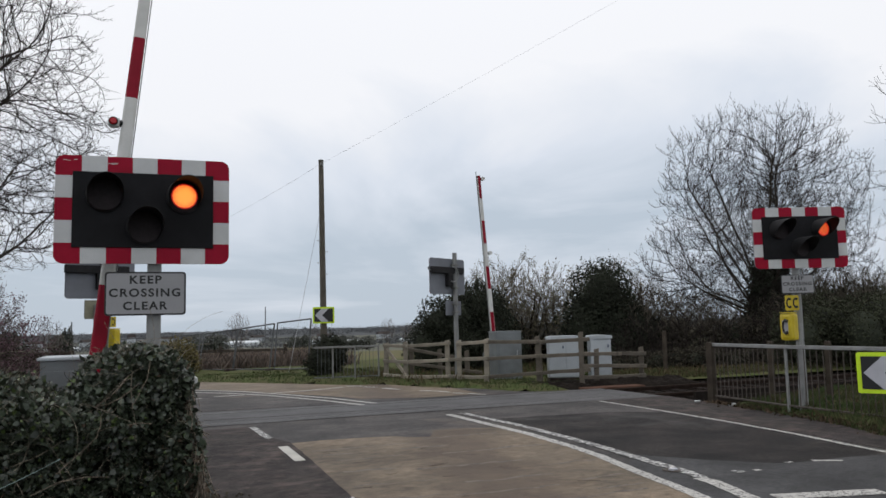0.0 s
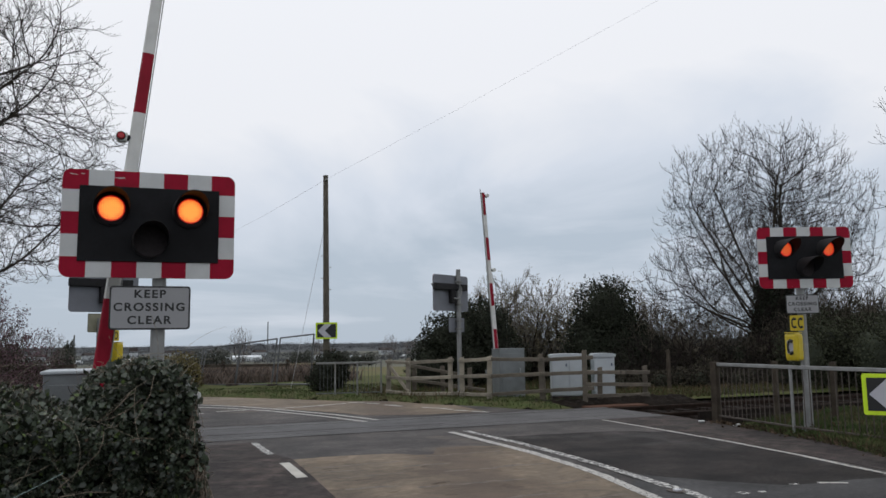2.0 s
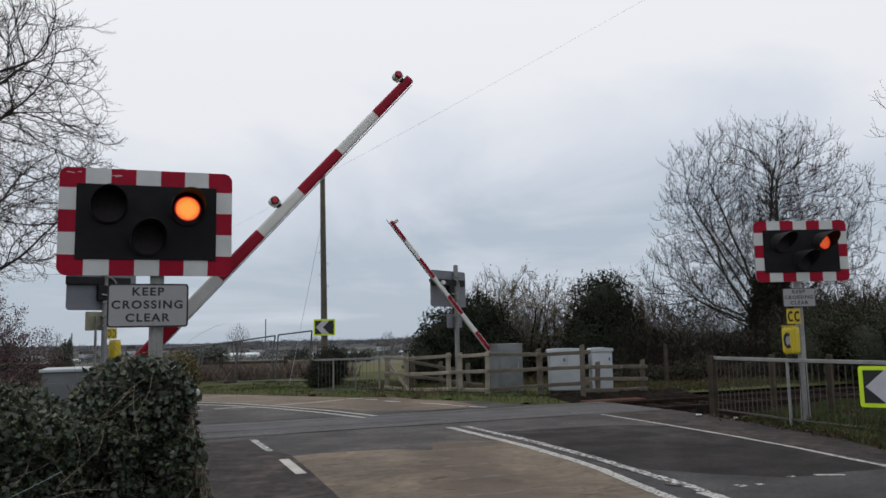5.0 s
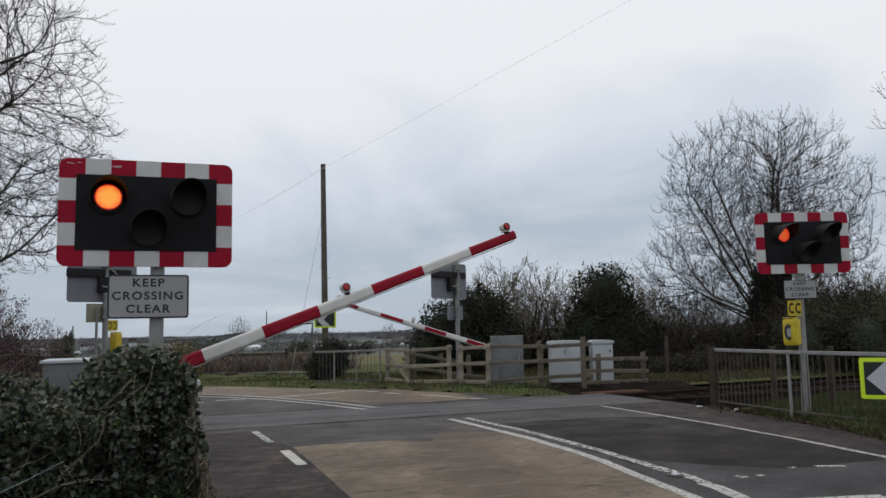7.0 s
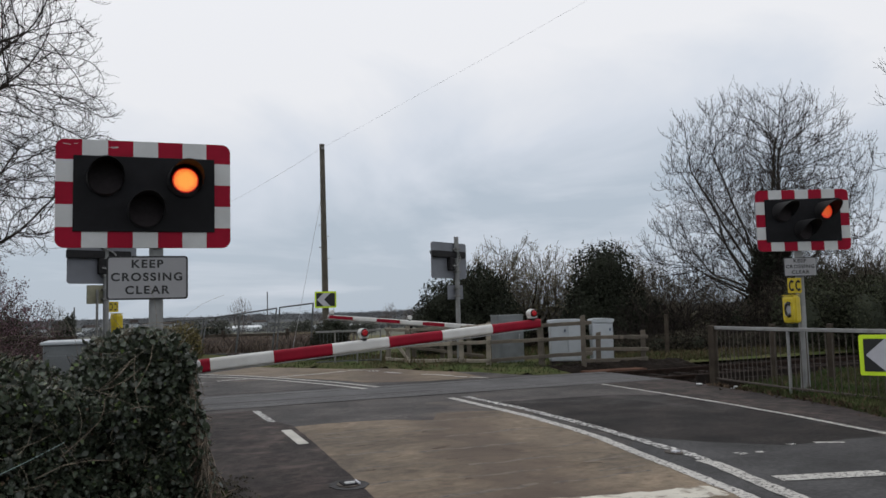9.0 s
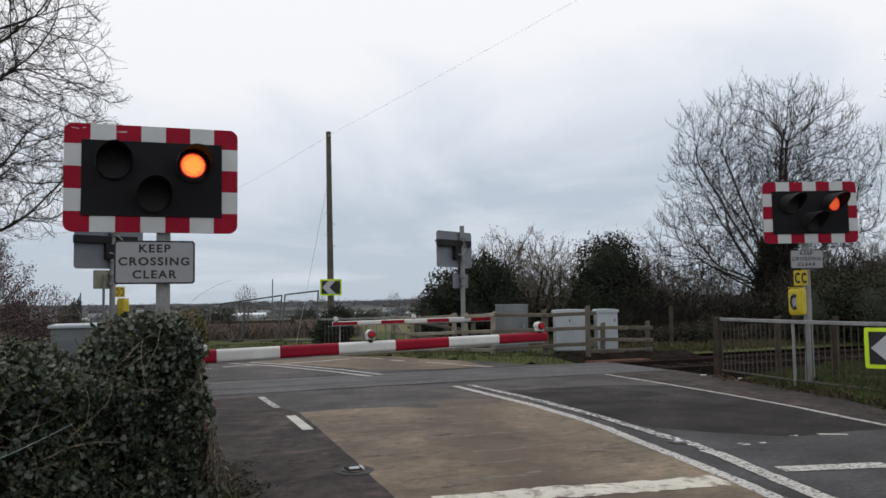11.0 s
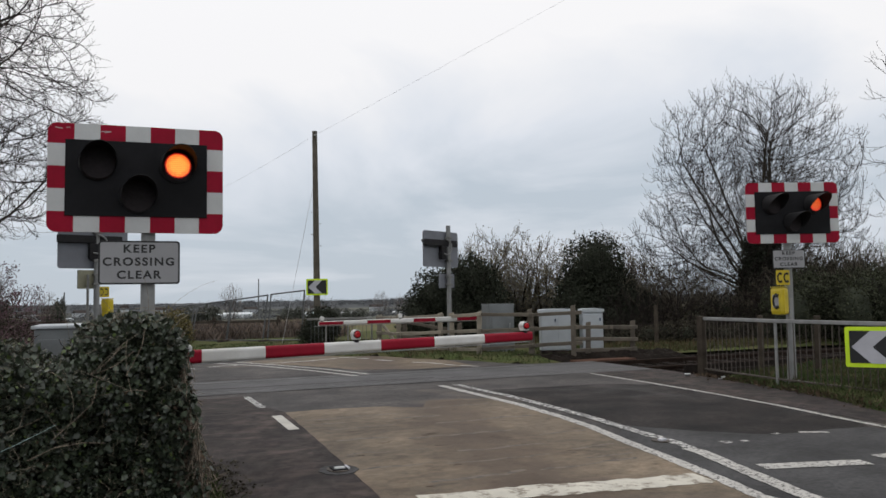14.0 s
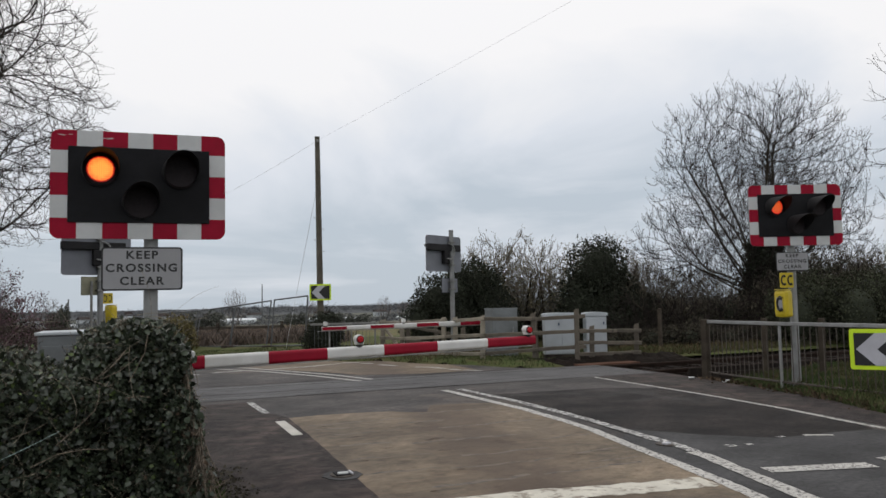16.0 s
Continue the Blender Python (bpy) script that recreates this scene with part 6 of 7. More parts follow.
rail_fence([(6.36, 20.0, 1.03), (6.69, 19.3, 1.06), (7.55, 18.45, 1.08)],
           [[(6.36, 20.0, 0.96), (6.69, 19.3, 0.94)], [(6.36, 20.0, 0.54), (6.69, 19.3, 0.53)], [(6.36, 20.0, 0.17), (6.69, 19.3, 0.14)],
            [(6.69, 19.3, 0.94), (7.55, 18.45, 1.0)], [(6.69, 19.3, 0.53), (7.55, 18.45, 0.58)], [(6.69, 19.3, 0.14), (7.55, 18.45, 0.15)],
            [(6.40, 20.0, 0.86), (6.68, 19.36, 0.24)]], "weathered three-rail timber fence along the far verge", M_WOOD_PALE)
rail_fence([(7.68, 18.0, 1.08), (7.97, 17.0, 1.12)],
           [[(7.68, 18.0, 0.99), (7.97, 17.0, 1.05)], [(7.58, 18.4, 0.58), (7.97, 17.0, 0.64)], [(7.58, 18.4, 0.155), (7.97, 17.0, 0.19)]],
           "short weathered timber fence bay beside the signal post", M_WOOD_PALE)
rail_fence([(8.83, 15.93, 1.16), (8.97, 16.12, 1.02), (9.55, 15.22, 1.24)],
           [[(8.02, 16.95, 1.04), (8.84, 15.9, 1.03)], [(8.02, 16.95, 0.64), (8.84, 15.9, 0.70)], [(8.02, 16.95, 0.20), (8.84, 15.9, 0.31)],
            [(8.84, 15.9, 1.03), (9.66, 15.2, 1.07)], [(8.84, 15.9, 0.70), (9.66, 15.2, 0.74)], [(8.84, 15.9, 0.31), (9.66, 15.2, 0.37)]],
           "weathered three-rail timber fence beside the grey housing", M_WOOD)
rail_fence([(9.98, 15.28, 0.84), (11.38, 15.48, 0.84)],
           [[(9.62, 15.26, 0.73), (10.6, 15.36, 0.71)], [(10.6, 15.36, 0.71), (11.37, 15.45, 0.68)], [(9.62, 15.26, 0.47), (11.37, 15.45, 0.39)], [(9.62, 15.26, 0.20), (11.34, 15.45, 0.16)]],
           "low timber fence in front of the white cabinets", M_WOOD)
rail_fence([(7.44, 20.95, 0.93), (8.03, 20.2, 0.80), (8.56, 19.5, 0.76)],
           [[(7.30, 21.0, 0.82), (8.29, 19.8, 0.59)], [(7.28, 21.0, 0.42), (8.78, 19.2, 0.17)]],
           "older timber fence running back behind the signal", M_WOOD)
timber_fence([(-14, 29.0, 0.9), (-11, 29.2, 0.9), (-8, 29.4, 0.9), (-5, 29.5, 0.9), (-2, 29.6, 0.9), (0.6, 29.7, 0.9), (3.0, 29.8, 0.9), (5.4, 29.9, 0.9)], (0.3, 0.7), "old dark field fence behind the mesh panels", 0.0, mat_=M_WOOD_DARK)
timber_fence([(-9, 20.5, 1.05), (-6, 20.4, 1.05), (-3, 20.2, 1.05), (-1.4, 20.0, 1.05)], (0.6, 1.0), "dark timber fence beyond the low wall", 0.0, mat_=M_WOOD_DARK)
for x, y, h, lab in ((9.44, 10.86, 1.0, "old square timber post at the railing end"), (10.35, 10.4, 1.0, "dark timber post behind the railing"), (10.75, 9.55, 1.0, "dark timber post behind the signal"), (13.4, 17.2, 1.12, "leaning dark timber post beyond the track")):
    bm = box((0, 0, h / 2 - 0.05), (0.12 if y > 10.8 and h < 1.1 else 0.085,) * 2 + (h + 0.15,), 0.015)
    ob = part("timber_post", bm, M_WOOD_DARK)
    ob.matrix_basis = pose(x, y, 0.03, 1.5, -1.0, 12)
    tagged(ob, lab, "post", "timber posts")

steel_railing([(9.45, 10.85), (9.22, 8.95), (9.2, 7.0), (9.18, 5.0), (9.15, 3.0)], 0.985, 0.03, "galvanised steel railing with thin rusty bars", m_bar=M_BARS, skip=1)
steel_railing([(4.46, 20.4), (4.96, 20.35), (5.56, 20.3), (6.2, 20.2)], 0.9, 0.05, "grey pedestrian railing by the telegraph pole", bar_gap=0.1, m_rail=M_GALV_OLD, m_bar=M_SITE, skip=1, bar_r=0.0055)
chevron_sign(pose(8.948, 7.017, 0.725, 0, 0, -55), 0.735, 0.525, "yellow-framed bend sign with grey chevron on the railing")
chevron_sign(pose(5.56, 23.98, 1.88, 0, 0, -14), 0.68, 0.52, "yellow-framed bend sign with grey chevron on the pole")

cabinet(pose(9.80, 16.43, 0.03, 0, 0, -24), 0.82, 0.5, 1.06, "white-blue steel trackside cabinet behind the timber fence", 2, M_CABWHITE)
cabinet(pose(10.60, 16.12, 0.03, 0, 0, -24), 0.5, 0.5, 1.06, "narrow white-blue steel trackside cabinet behind the timber fence", 1, M_CABWHITE)

rng_d = np.random.default_rng(77)
n_d = 1500
f_d = rng_d.random(n_d)
edge = np.stack([np.interp(f_d, (0, 0.35, 0.7, 1), (8.5, 8.95, 9.2, 9.45)), np.interp(f_d, (0, 0.35, 0.7, 1), (6.3, 7.7, 9.0, 11.0)), np.full(n_d, 0.012)], 1) + np.abs(rng_d.normal(size=(n_d, 1))) * np.array([[-0.12, 0.02, 0.0]]) + np.array([[0.12, 0, 0.01]])
tagged(leaves("leaf_litter", edge, 0.05, M_DEADLEAF, None, rng_d, droop=0.0, face=np.array([0, 0, 1.2])), "brown dead leaves and soil along the railing foot", "leaf litter", kind="stuff")
for x, y, a, l in ((9.32, 10.25, 25, 0.13), (9.18, 10.95, -40, 0.10)):
    bm = rod(bmesh.new(), (-l / 2, 0, 0), (l / 2, 0, 0.006), 0.034, 0.027, n=10)
    for v in bm.verts:
        v.co.y += 0.010 * math.sin(v.co.x * 55 + v.co.z * 60)
        v.co.z *= 0.75
    ob = part("crushed_can", bm, M_WHITE)
    ob.matrix_basis = pose(x, y, 0.03, 0, 0, a)
    tagged(ob, "small crushed white drinks can lying at the kerb", "litter", "litter by the railing")

telegraph_pole(5.61, 24.15, 6.9)
cable((5.55, 24.1, 6.8), (22.6, 15.9, 16.7), 0.1, 0.0029, "thin overhead telephone cable rising from the pole")
cable((5.55, 24.1, 6.8), (3.3, 63.0, 9.0), 0.3, 0.0045, "thin overhead telephone cable beyond the pole")
cable((5.53, 24.15, 5.3), (4.55, 24.6, 0.0), 0.0, 0.006, "steel guy wire of the telegraph pole", "guy_wire")
mesh_fence([((-1.2, 31.6, 0), (-1.0, 31.6, 1.22), (2.02, 29.2, 0), (2.26, 29.2, 1.36)), ((2.12, 29.0, 0), (2.34, 29.0, 1.37), (3.21, 28.0, 0), (3.40, 28.0, 1.51)),
            ((3.23, 28.0, 0), (3.42, 28.0, 1.51), (4.33, 27.0, 0), (4.52, 27.0, 1.67)), ((4.48, 26.9, 0), (4.62, 26.95, 1.69), (5.30, 25.2, 0.06), (5.40, 25.1, 1.79))],
           "leaning wire mesh site fence panels on the verge")


def frame_limbs(h, lean, limbs, k=0.28):
    """Trunk nodes and nearly straight main limbs: rows of x, y, z, parent. limbs: height, direction, length."""
    out = [(lean * z, 0.02 * math.sin(z * 3), z, i - 1) for i, z in enumerate(np.arange(0.0, h, k))]
    trunk = len(out)
    r = np.random.default_rng(len(limbs) * 31 + trunk)
    for z, d, l in limbs:
        p = min(int(z / k), trunk - 1)
        q, d = np.array(out[p][:3]), np.array(d, float)
        for _ in range(int(l / k)):
            d = d / np.linalg.norm(d) + r.normal(size=3) * 0.06 + np.array((0, 0, 0.02))
            q = q + d / np.linalg.norm(d) * k
            out.append((*q, p))
            p = len(out) - 1
    return out


stem = lambda h, lx=0.0: frame_limbs(h, lx, [])
FAN = [(1.9, (-1.0, -0.1, 0.10), 4.4), (1.6, (-0.9, -0.3, 0.35), 4.2), (2.0, (1.0, -0.2, 0.2), 3.8)] + [(0.8 + 1.4 * math.cos(radians(a)), (math.sin(radians(a)), 0.5 * math.sin(a * 2.4), math.cos(radians(a))), l) for a, l in ((-78, 2.6), (-62, 3.2), (-48, 3.8), (-36, 4.4), (-25, 4.9), (-14, 5.2), (-5, 5.4), (6, 5.4), (17, 5.2), (28, 4.9), (40, 4.4), (53, 3.8), (68, 3.1))]
REACH = [(1.7 + 0.26 * i, (1.0, 0.7 * math.sin(i * 2.1), (0.35, 0.6, 0.85, 1.15)[i % 4] + 0.02 * i), 3.3 + 0.4 * math.sin(i * 1.7)) for i in range(17)]
bare_tree(pose(-5.05, 16.6, 0), 5, "large bare tree with fine spreading twigs beyond the wall", frame_limbs(6.5, 0.02, REACH, 0.14), [(0, 0, 5.5, 4.5, 3.2, 4.3), (1.5, 0, 4.1, 2.9, 2.4, 1.6)], 12500, step=0.14, reach=1.6, kill=0.25, thin=0.0058, twig=0.36, twigs=0.85, rise=0.16, low=2.75, hold=0.9, lift=0.12, spurs=0.85)
bare_tree(pose(19.85, 20.3, -0.1), 8, "big bare tree with a rounded crown and ivy-clad stems", frame_limbs(4.2, 0.05, FAN, 0.16), [(0.6, 0, 5.1, 4.1, 2.8, 3.95), (-2.1, 0, 2.9, 2.95, 1.8, 1.85), (2.9, 0, 3.5, 2.8, 1.8, 2.0)], 8200, step=0.16, reach=1.8, kill=0.35, thin=0.0067, twig=0.44, twigs=0.8, rise=0.36, ivy=4.8, low=1.7, hold=0.8, lift=0.14, spurs=0.9, knob=1.5)
bare_tree(pose(20.75, 20.4, -0.1), 9, "ivy-clad second stem beside the big bare tree", stem(4.4, 0.03), [(0.2, 0, 5.4, 1.5, 1.4, 2.8)], 800, step=0.16, reach=1.8, kill=0.4, thin=0.0070, twig=0.42, twigs=0.8, rise=0.3, ivy=4.8, low=2.0, hold=1.0, lift=0.14, spurs=0.8, knob=1.25)
bare_tree(pose(15.6, 8.9, 0), 13, "bare tree reaching over the verge with knobbly twigs", stem(2.4), [(0, 0, 4.6, 3.0, 2.6, 3.2)], 1600, step=0.18, reach=2.4, kill=0.40, thin=0.005, twig=0.35, twigs=0.6, rise=0.15, low=1.5, hold=1.0, spurs=0.5, knob=1.3)


def shrub(x, y, h, seed, label, width=1.1, twig=None, bud=None, bud_n=0, dense=1500, thin=0.0068, bud_size=0.04, limb=0.5, limbs=7, kill=0.22, knob=0.7):
    bare_tree(pose(x, y, 0), seed, label, frame_limbs(0.3, 0.0, [(0.1, (math.sin(j * 2.4 + seed) * 0.5, math.cos(j * 2.4 + seed) * 0.5, 1.0), h * limb * (0.85 + 0.15 * math.sin(j * 5.1))) for j in range(limbs)], 0.12), [(0, 0, h * 0.55, width, width * 0.8, h * 0.45), (0.2, 0, h * 0.4, width * 1.15, width * 0.8, h * 0.3)], dense, step=0.12, reach=1.8, kill=kill, knob=knob,
              thin=thin, twig=0.34, twigs=0.85, rise=0.22, spurs=0.45, hold=0.8, lift=0.1, mat_twig=twig or M_TWIG_R, bud=bud, bud_n=bud_n, bud_size=bud_size, category="shrub", name="bare_shrub", low=0.25)


for i, (x, y, h, w) in enumerate(((10.7, 23.8, 3.2, 0.9), (11.4, 23.7, 3.6, 1.0), (12.1, 23.6, 3.3, 0.9), (12.6, 23.5, 3.8, 1.1), (13.4, 23.2, 3.4, 1.0), (15.7, 22.4, 3.6, 1.0), (14.7, 22.4, 3.4, 1.0), (14.1, 22.6, 3.3, 0.9))):
    shrub(x, y, h, 100 + i, "open leafless hedgerow shrub with curved stems and pale buds", w, twig=M_TWIG_MID, bud=M_CREAMBUD, bud_n=1800, dense=1150, thin=0.0086, limb=0.75, limbs=9, kill=0.22, knob=1.4, bud_size=0.045)
for i, (x, y, h, w) in enumerate(((16.8, 21.9, 2.9, 1.2), (18.2, 21.6, 2.7, 1.2), (22.0, 19.8, 2.8, 1.3), (23.8, 19.0, 2.7, 1.4), (25.6, 18.2, 2.8, 1.4), (16.0, 20.9, 2.4, 1.0), (17.6, 20.7, 2.3, 1.0), (19.0, 21.2, 2.5, 1.1), (22.6, 18.6, 2.5, 1.1), (15.4, 21.6, 2.5, 0.9), (16.4, 22.3, 3.0, 1.1))):
    shrub(x, y, h, 105 + i, "leafless brown hedgerow shrub beyond the track", w, dense=800, thin=0.0072, limb=0.7, limbs=8, kill=0.24, knob=1.5)
for i, (x, y, h) in enumerate(((14.2, 19.6, 1.5), (15.6, 19.3, 1.7), (17.0, 18.8, 1.5), (18.4, 18.2, 1.8), (19.8, 17.8, 1.5), (21.2, 17.2, 1.7), (22.8, 16.6, 1.5))):
    shrub(x, y, h, 200 + i, "tangled brown bramble and scrub beyond the track", 1.0, twig=M_TWIG, dense=600)
for i, (x, y, h, w) in enumerate(((16.4, 20.0, 2.4, 1.0), (17.6, 19.6, 1.8, 1.0), (18.6, 19.6, 1.7, 1.0), (19.6, 18.9, 2.2, 1.0), (21.4, 19.4, 3.2, 1.2), (22.4, 19.0, 3.3, 1.3), (23.4, 18.8, 3.1, 1.3), (24.6, 18.3, 3.2, 1.4), (25.8, 17.8, 3.2, 1.4), (15.3, 20.3, 2.6, 1.0))):
    shrub(x, y, h, 230 + i, "leafless thicket of brown twigs beyond the track", w, dense=480 if x < 20 else 1200, thin=0.0075)
shrub(-2.9, 15.2, 2.5, 301, "shrub with dark red buds beyond the low wall", 1.1, bud=M_REDBUD, bud_n=24000, bud_size=0.024)
shrub(-3.7, 14.2, 2.3, 302, "shrub with dark red buds beyond the low wall", 1.1, bud=M_REDBUD, bud_n=24000, bud_size=0.024)
shrub(-2.9, 14.0, 1.3, 303, "dark bare undergrowth beyond the low wall", 1.0)

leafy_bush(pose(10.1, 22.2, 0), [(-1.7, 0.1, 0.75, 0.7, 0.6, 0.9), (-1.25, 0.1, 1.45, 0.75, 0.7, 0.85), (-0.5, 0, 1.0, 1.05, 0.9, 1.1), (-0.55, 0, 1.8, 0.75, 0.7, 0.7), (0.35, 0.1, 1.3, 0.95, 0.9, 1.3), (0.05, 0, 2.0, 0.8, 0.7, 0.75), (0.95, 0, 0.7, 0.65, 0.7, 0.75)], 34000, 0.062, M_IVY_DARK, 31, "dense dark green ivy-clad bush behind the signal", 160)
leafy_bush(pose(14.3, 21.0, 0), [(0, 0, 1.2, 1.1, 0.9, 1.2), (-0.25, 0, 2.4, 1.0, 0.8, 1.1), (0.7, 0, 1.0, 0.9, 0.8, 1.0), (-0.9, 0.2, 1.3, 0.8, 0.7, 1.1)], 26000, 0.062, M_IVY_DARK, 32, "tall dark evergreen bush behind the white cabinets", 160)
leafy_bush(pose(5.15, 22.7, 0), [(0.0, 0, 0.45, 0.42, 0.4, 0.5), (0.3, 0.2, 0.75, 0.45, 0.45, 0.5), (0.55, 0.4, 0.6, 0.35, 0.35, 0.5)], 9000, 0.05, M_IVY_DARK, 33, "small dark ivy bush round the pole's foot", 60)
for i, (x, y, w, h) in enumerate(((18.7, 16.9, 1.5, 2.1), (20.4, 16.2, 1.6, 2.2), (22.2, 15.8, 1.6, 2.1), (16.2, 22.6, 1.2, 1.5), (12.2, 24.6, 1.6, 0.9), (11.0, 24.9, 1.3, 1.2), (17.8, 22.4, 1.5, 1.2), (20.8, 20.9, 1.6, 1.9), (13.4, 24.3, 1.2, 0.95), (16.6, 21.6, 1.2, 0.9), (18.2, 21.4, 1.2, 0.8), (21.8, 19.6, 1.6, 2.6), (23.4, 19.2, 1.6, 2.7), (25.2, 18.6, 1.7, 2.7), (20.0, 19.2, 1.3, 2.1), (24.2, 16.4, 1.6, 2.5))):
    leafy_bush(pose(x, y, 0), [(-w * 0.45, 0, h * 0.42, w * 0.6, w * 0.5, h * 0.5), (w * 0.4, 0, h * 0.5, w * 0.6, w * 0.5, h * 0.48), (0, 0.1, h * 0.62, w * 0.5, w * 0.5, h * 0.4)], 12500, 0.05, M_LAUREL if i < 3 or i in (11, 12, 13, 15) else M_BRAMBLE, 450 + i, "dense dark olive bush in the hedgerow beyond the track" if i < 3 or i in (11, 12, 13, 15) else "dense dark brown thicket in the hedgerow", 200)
for i in range(13):
    x, y = 14.6 + 1.15 * i, 20.6 - 0.42 * i + 0.5 * math.sin(i * 2.2)
    leafy_bush(pose(x, y, 0), [(-0.4, 0, 0.55, 0.75, 0.6, 0.65), (0.4, 0.2, 0.45 if i in (1, 2, 3, 4) else 0.8 + 0.25 * math.sin(i * 1.3), 0.75, 0.6, 0.45 if i in (1, 2, 3, 4) else 0.75)], 4200, 0.085, M_BRAMBLE if i % 3 else M_IVY_DARK, 150 + i, "dark tangled bramble thicket beyond the railway track", 120, "bramble_thicket")
for i, (x, y, w, h, mm, lab) in enumerate(((23.0, 16.6, 1.7, 1.9, M_LAUREL, "dark olive evergreen hedgerow bush beyond the track"), (25.5, 15.6, 1.8, 2.1, M_LAUREL, "dark olive evergreen hedgerow bush beyond the track"), (20.6, 18.2, 1.4, 1.6, M_IVY_DARK, "low dark evergreen bush below the big tree"),
                                     (17.6, 20.2, 1.2, 0.7, M_IVY_DARK, "low dark evergreen bush below the big tree"), (28.5, 14.5, 2.0, 2.3, M_LAUREL, "dark olive evergreen hedgerow bush beyond the track"), (16.3, 21.2, 1.0, 0.9, M_IVY_DARK, "low dark evergreen bush beyond the track"))):
    leafy_bush(pose(x, y, 0), [(-w * 0.4, 0, h * 0.45, w * 0.6, w * 0.5, h * 0.5), (w * 0.4, 0, h * 0.5, w * 0.6, w * 0.5, h * 0.5), (0, 0.1, h * 0.6, w * 0.5, w * 0.5, h * 0.42)], 13000, 0.055, mm, 50 + i, lab, 80)
for i, (x, y, w, h) in enumerate(((12.9, 18.3, 0.7, 0.6), (14.0, 17.9, 0.8, 0.7), (15.2, 17.8, 0.8, 0.75), (16.4, 17.5, 0.8, 0.6), (17.6, 17.2, 0.9, 0.75), (18.9, 16.8, 0.8, 0.55))):
    leafy_bush(pose(x, y, 0), [(-w * 0.4, 0, h * 0.4, w * 0.6, w * 0.4, h * 0.5), (w * 0.4, 0.1, h * 0.5, w * 0.6, w * 0.4, h * 0.5)], 3000, 0.05, M_BRAMBLE, 520 + i, "low brown bramble tangle at the track side", 160, "bramble_thicket")
leafy_bush(pose(15.3, 20.5, 0), [(-0.3, 0, 0.8, 0.7, 0.6, 0.9), (0.4, 0.1, 0.7, 0.7, 0.6, 0.8)], 9000, 0.055, M_IVY_DARK, 530, "dark ivy bush beside the tall evergreen", 80)
leafy_bush(pose(1.15, 27.3, 0), [(0.2, 0, 0.6, 0.55, 0.5, 0.68), (-0.5, 0.1, 0.6, 0.6, 0.5, 0.62), (0.55, 0.1, 0.45, 0.4, 0.4, 0.5)], 6500, 0.06, mat("olive_leaf", (0.13, 0.105, 0.03), 0.7, island=0.4, bump=0), 60, "olive-yellow gorse bush on the verge beyond the road", 60)
leafy_bush(pose(-3.0, 16.8, 0), [(0, 0, 0.75, 1.1, 0.7, 0.78), (0.85, 0.2, 0.65, 0.5, 0.5, 0.6)], 15000, 0.04, M_BRAMBLE, 61, "dark brown undergrowth beyond the low wall", 260)


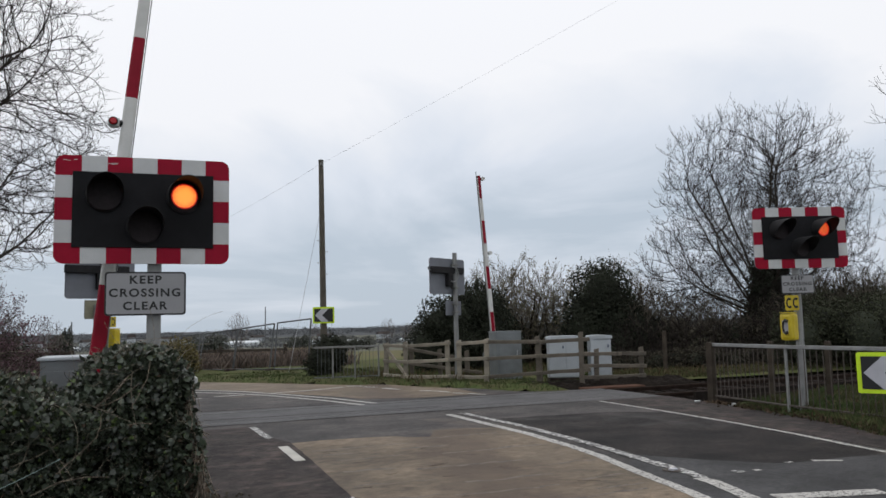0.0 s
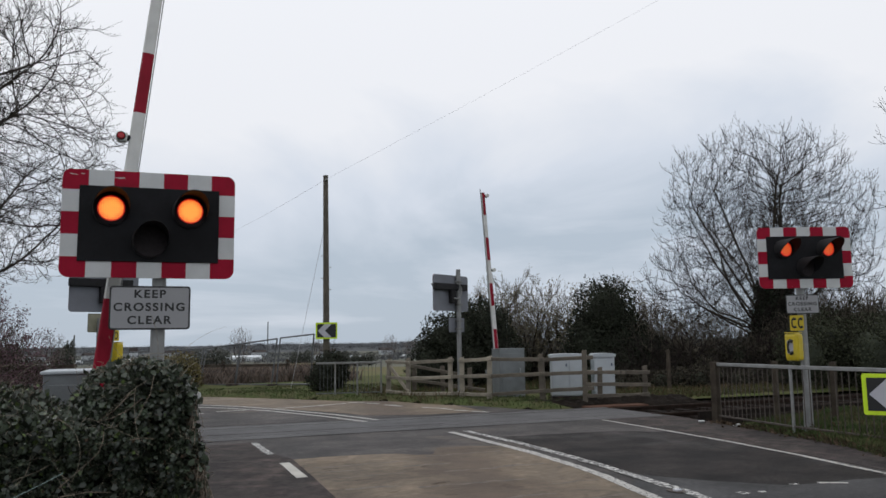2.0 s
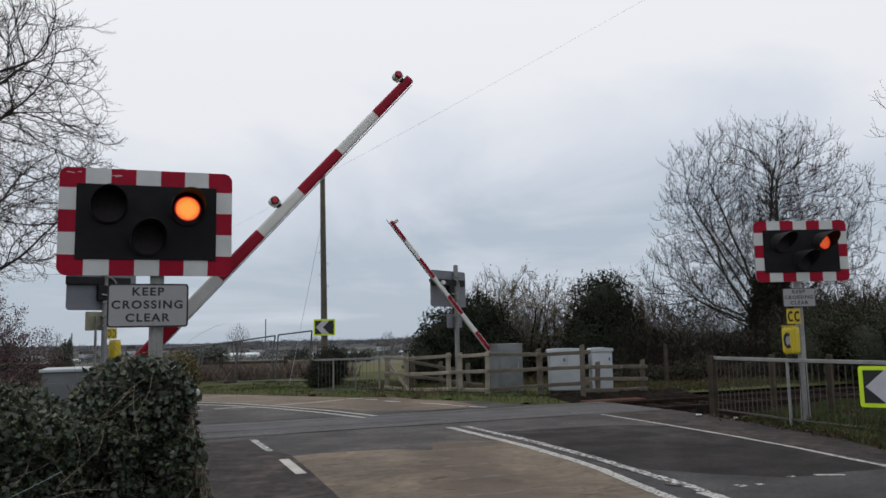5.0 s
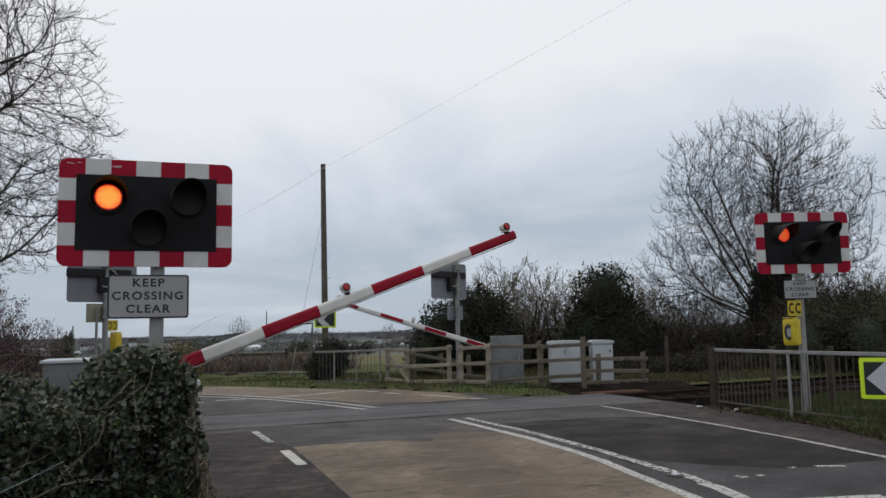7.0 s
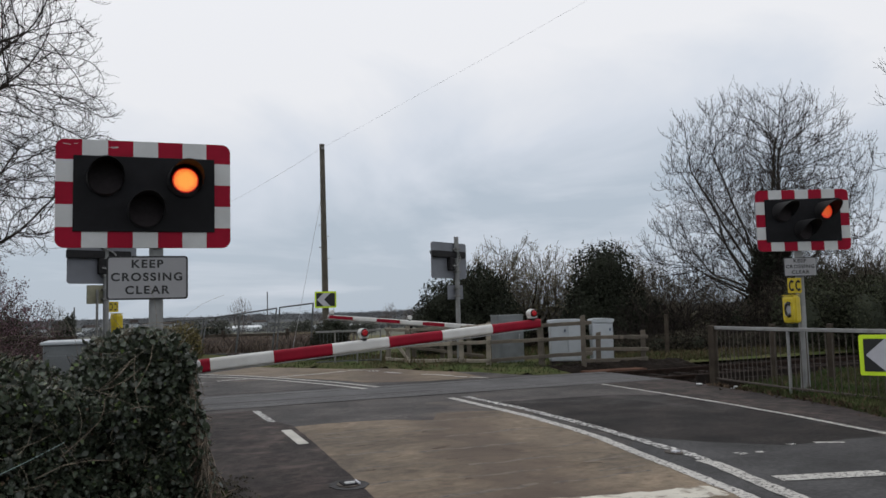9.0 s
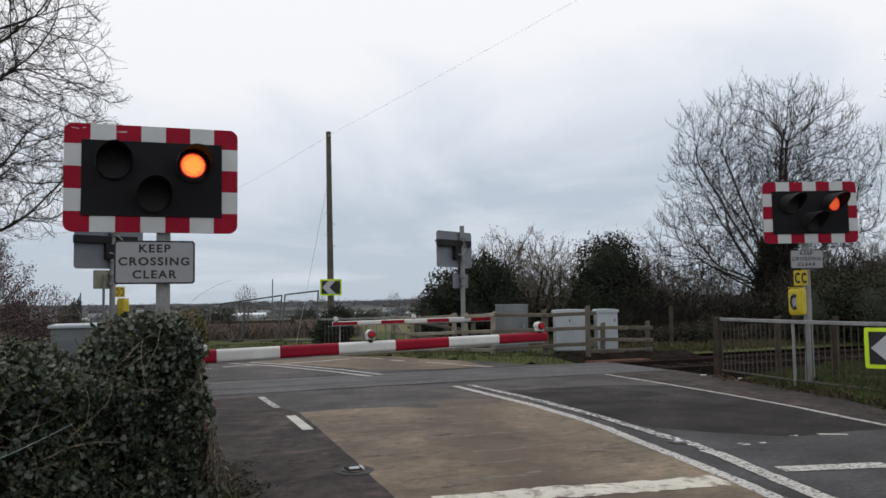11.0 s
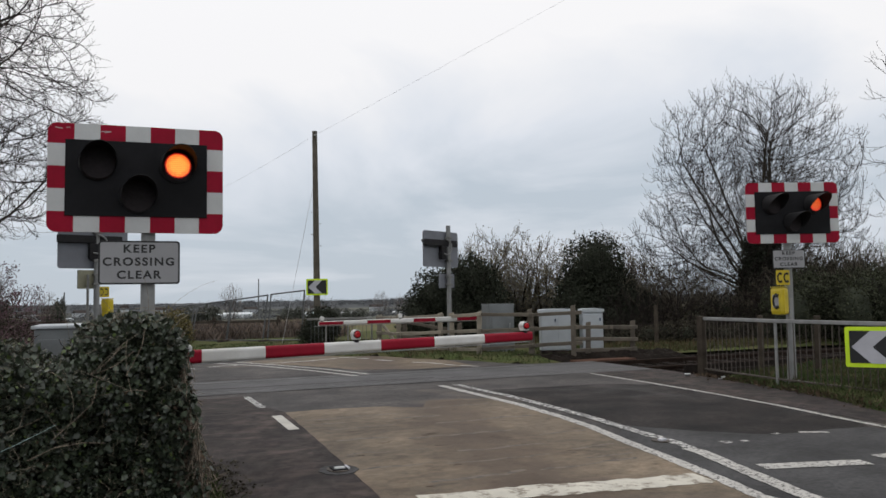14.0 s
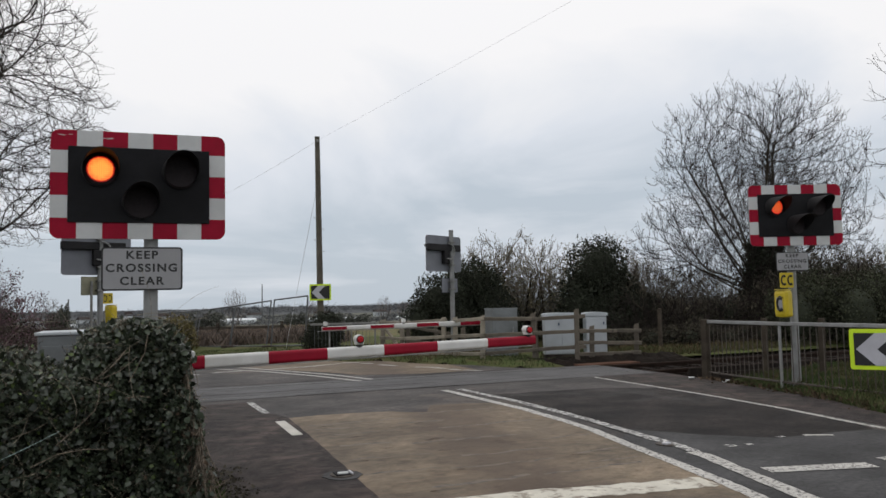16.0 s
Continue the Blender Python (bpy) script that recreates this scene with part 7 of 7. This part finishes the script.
# ---- distance ----
def far_things():
    rng = np.random.default_rng(9)
    for x, y, w, d, h in ((52, 415, 18, 14, 3.0), (85, 405, 17, 14, 2.4), (110, 404, 10, 14, 2.2), (-2, 430, 16, 12, 2.2), (-34, 440, 14, 12, 2.2), (152, 420, 20, 12, 2.2)):
        z = ground_height(x, y)
        bm = bmesh.new()
        v = [bm.verts.new((-w / 2, py, pz)) for py, pz in ((-d / 2, 0), (-d / 2, h * 0.72), (0, h), (d / 2, h * 0.72), (d / 2, 0))]
        u = [bm.verts.new((w / 2, q.co.y, q.co.z)) for q in v]
        bm.faces.new(v)
        bm.faces.new(u[::-1])
        for k in range(5):
            bm.faces.new((v[k], v[(k + 1) % 5], u[(k + 1) % 5], u[k]))
        ob = part("greenhouse", bm, M_GREENHOUSE)
        ob.matrix_basis = pose(x, y, z - 0.1, 0, 0, -12)
        tagged(ob, "long pale glass nursery greenhouse far across the fields", "greenhouse", "far greenhouses")
    pos, scale = [], []
    for i in range(7000):
        a = radians(rng.uniform(-25, 72))
        r = rng.choice((rng.uniform(130, 330), rng.uniform(440, 700), rng.uniform(900, 1250)), p=(0.22, 0.25, 0.53))
        x, y = r * math.sin(a), r * math.cos(a)
        if r < 700 and noise.noise((x * 0.006, y * 0.03, 3)) < (0.12 if r < 400 else 0.0):
            continue
        pos.append((x, y, ground_height(x, y)))
        scale.append(rng.uniform(1.8, 3.6) * (1.0 + 1.1 * max(0.0, noise.noise((a * 22, 0.4, 8.0))) if r > 800 else 1.0 if r > 400 else 0.4))
    for i in range(700):
        a, r = radians(rng.uniform(-25, 60)), rng.uniform(330, 395)
        if noise.noise((a * 14, 2.0, 5)) > -0.05:
            x, y = r * math.sin(a), r * math.cos(a)
            pos.append((x, y, ground_height(x, y)))
            scale.append(rng.uniform(0.8, 2.4))
    pos, scale = np.array(pos), np.array(scale)
    k = 34
    n = len(pos)
    o = rng.normal(size=(n, k, 3)) * [0.9, 0.9, 0.30] + [0, 0, 0.45]
    c = (pos[:, None] + o * scale[:, None, None]).reshape(-1, 3)
    s = np.repeat(scale, k) * 0.22
    d = rng.normal(size=(len(c), 3, 3)) * s[:, None, None] * 0.7
    vs = (c[:, None] + d).reshape(-1, 3)
    fs = np.arange(len(c) * 3).reshape(-1, 3)
    tagged(raw_mesh("far_woodland", vs, fs, [M_WOODLAND_HAZE]), "winter woodland and hedges, coloured haze-grey, on the far plain and hills", "woodland", kind="stuff")
    for i, (x, y, w, h, turn) in enumerate(((55, 600, 9, 5.5, 10), (20, 600, 10, 6.5, -20), (-2.6, 600, 5, 8.0, 15), (-60, 560, 11, 5.0, 5), (90, 620, 10, 5.0, 25), (140, 600, 12, 5.0, -10), (185, 590, 10, 5.5, 0), (-30, 580, 9, 5.2, 30), (33, 560, 8, 4.6, 40))):
        z, hs = ground_height(x, y), group_at("house", pose(x, y, ground_height(x, y), 0, 0, turn), "small pale house far across the plain", "house", "far houses")
        part("wall", box((0, 0, h * 0.3), (w, w * 0.7, h * 0.7)), M_CABWHITE, hs)
        bm = bmesh.new()
        v = [bm.verts.new((sx * w * 0.54, py, pz)) for sx in (-1, 1) for py, pz in ((-w * 0.4, h * 0.63), (0, h), (w * 0.4, h * 0.63))]
        for q in ((0, 1, 4, 3), (1, 2, 5, 4), (2, 0, 3, 5), (0, 2, 1), (3, 4, 5)):
            bm.faces.new([v[j] for j in q])
        part("roof", bm, M_FOOTWAY, hs, "dark pitched roof")
    for x, y, h in ((17.3, 111.5, 6.4), (-6.6, 95, 4.2)):
        z = ground_height(x, y)
        ob = part("distant_pole", rod(bmesh.new(), (0, 0, -0.3), (0, 0, h), 0.10, 0.07, n=8), M_SITE)
        ob.location = (x, y, z)
        tagged(ob, "distant timber pole standing in the fields", "utility pole")
    for i, (x, y, h) in enumerate(((9.0, 74, 4.0), (-9.5, 70, 4.0), (-6.5, 72, 3.4), (38.4, 120, 4.6), (43.0, 124, 4.0), (33.0, 150, 5.0), (47, 130, 4.4))):
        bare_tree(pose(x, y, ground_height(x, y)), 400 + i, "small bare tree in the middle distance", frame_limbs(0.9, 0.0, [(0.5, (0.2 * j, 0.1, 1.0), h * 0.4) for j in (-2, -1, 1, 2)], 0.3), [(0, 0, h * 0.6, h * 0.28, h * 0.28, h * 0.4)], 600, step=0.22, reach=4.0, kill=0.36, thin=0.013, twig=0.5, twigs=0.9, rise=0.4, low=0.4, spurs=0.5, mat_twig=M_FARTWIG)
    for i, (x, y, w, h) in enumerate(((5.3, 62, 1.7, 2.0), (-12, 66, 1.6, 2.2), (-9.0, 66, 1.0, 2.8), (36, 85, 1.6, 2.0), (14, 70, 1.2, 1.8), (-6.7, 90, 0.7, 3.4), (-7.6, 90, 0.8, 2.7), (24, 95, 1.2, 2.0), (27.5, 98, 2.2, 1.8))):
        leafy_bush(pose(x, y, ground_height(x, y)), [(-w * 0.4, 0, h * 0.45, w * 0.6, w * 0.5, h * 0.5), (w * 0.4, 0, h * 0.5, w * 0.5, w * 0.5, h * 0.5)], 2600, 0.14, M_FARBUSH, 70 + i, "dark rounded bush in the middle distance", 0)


far_things()


# ---- what moves: the booms go down, the red lamps flash in turn ----
def motions():
    near = [(0.0, 84.1), (2.4, 84.0), (2.6, 82.6), (3.0, 78.1), (3.5, 69.7), (4.0, 62.3), (4.2, 59.4), (6.5, 27.6), (7.0, 20.5), (7.4, 13.4), (7.5, 12.4), (8.0, 10.2), (8.5, 8.3), (9.0, 4.6), (9.6, 1.8), (10.4, 1.2), (16.0, 1.2)]
    far = [(0.0, 85.9), (2.5, 85.9), (2.7, 84.0), (3.0, 80.7), (3.5, 72.3), (4.0, 64.3), (4.2, 61.9), (6.5, 25.6), (7.0, 16.9), (7.5, 11.7), (8.2, 9.1), (9.0, 5.6), (9.6, 1.3), (10.4, -0.4), (16.0, -0.4)]
    walk(NEAR_BOOM, [(t, pose(0, 0, PIVOT_Z, 0, -a, 0)) for t, a in near])
    walk(FAR_BOOM, [(t, pose(0, 0, PIVOT_Z, 0, a, 0)) for t, a in far])
    # the left lamp is lit from each start for 0.336 s, the right one between
    turns = []
    for k in range(22):
        s = 0.175 + 0.736 * k
        turns += [(s, True), (s + 0.336 + (0.02 if k == 2 else 0.0), False)]
    for lamp, seat, side in LAMPS:
        lit = side == 1
        rows = [(0.0, 0.0 if lit else 178.0)]
        for k, (s, left_on) in enumerate(turns):
            on = left_on if side == 0 else not left_on
            if k == 5 and side == 1:
                s -= 0.1
            f = math.floor(s * FPS + 0.25)
            if on == lit or (f + 2) / FPS > 15.95:
                continue
            a0, a1 = (178.0, 0.0) if on else (0.0, 178.0)
            rows += [((f - 0.0) / FPS, a0), ((f + 1) / FPS, 89.0), ((f + 2) / FPS, a1)]
            lit = on
        rows.append((16.0, rows[-1][1]))
        walk(lamp, [(t, seat @ pose(0, -0.043, 0, 0, 0, a)) for t, a in rows])


motions()
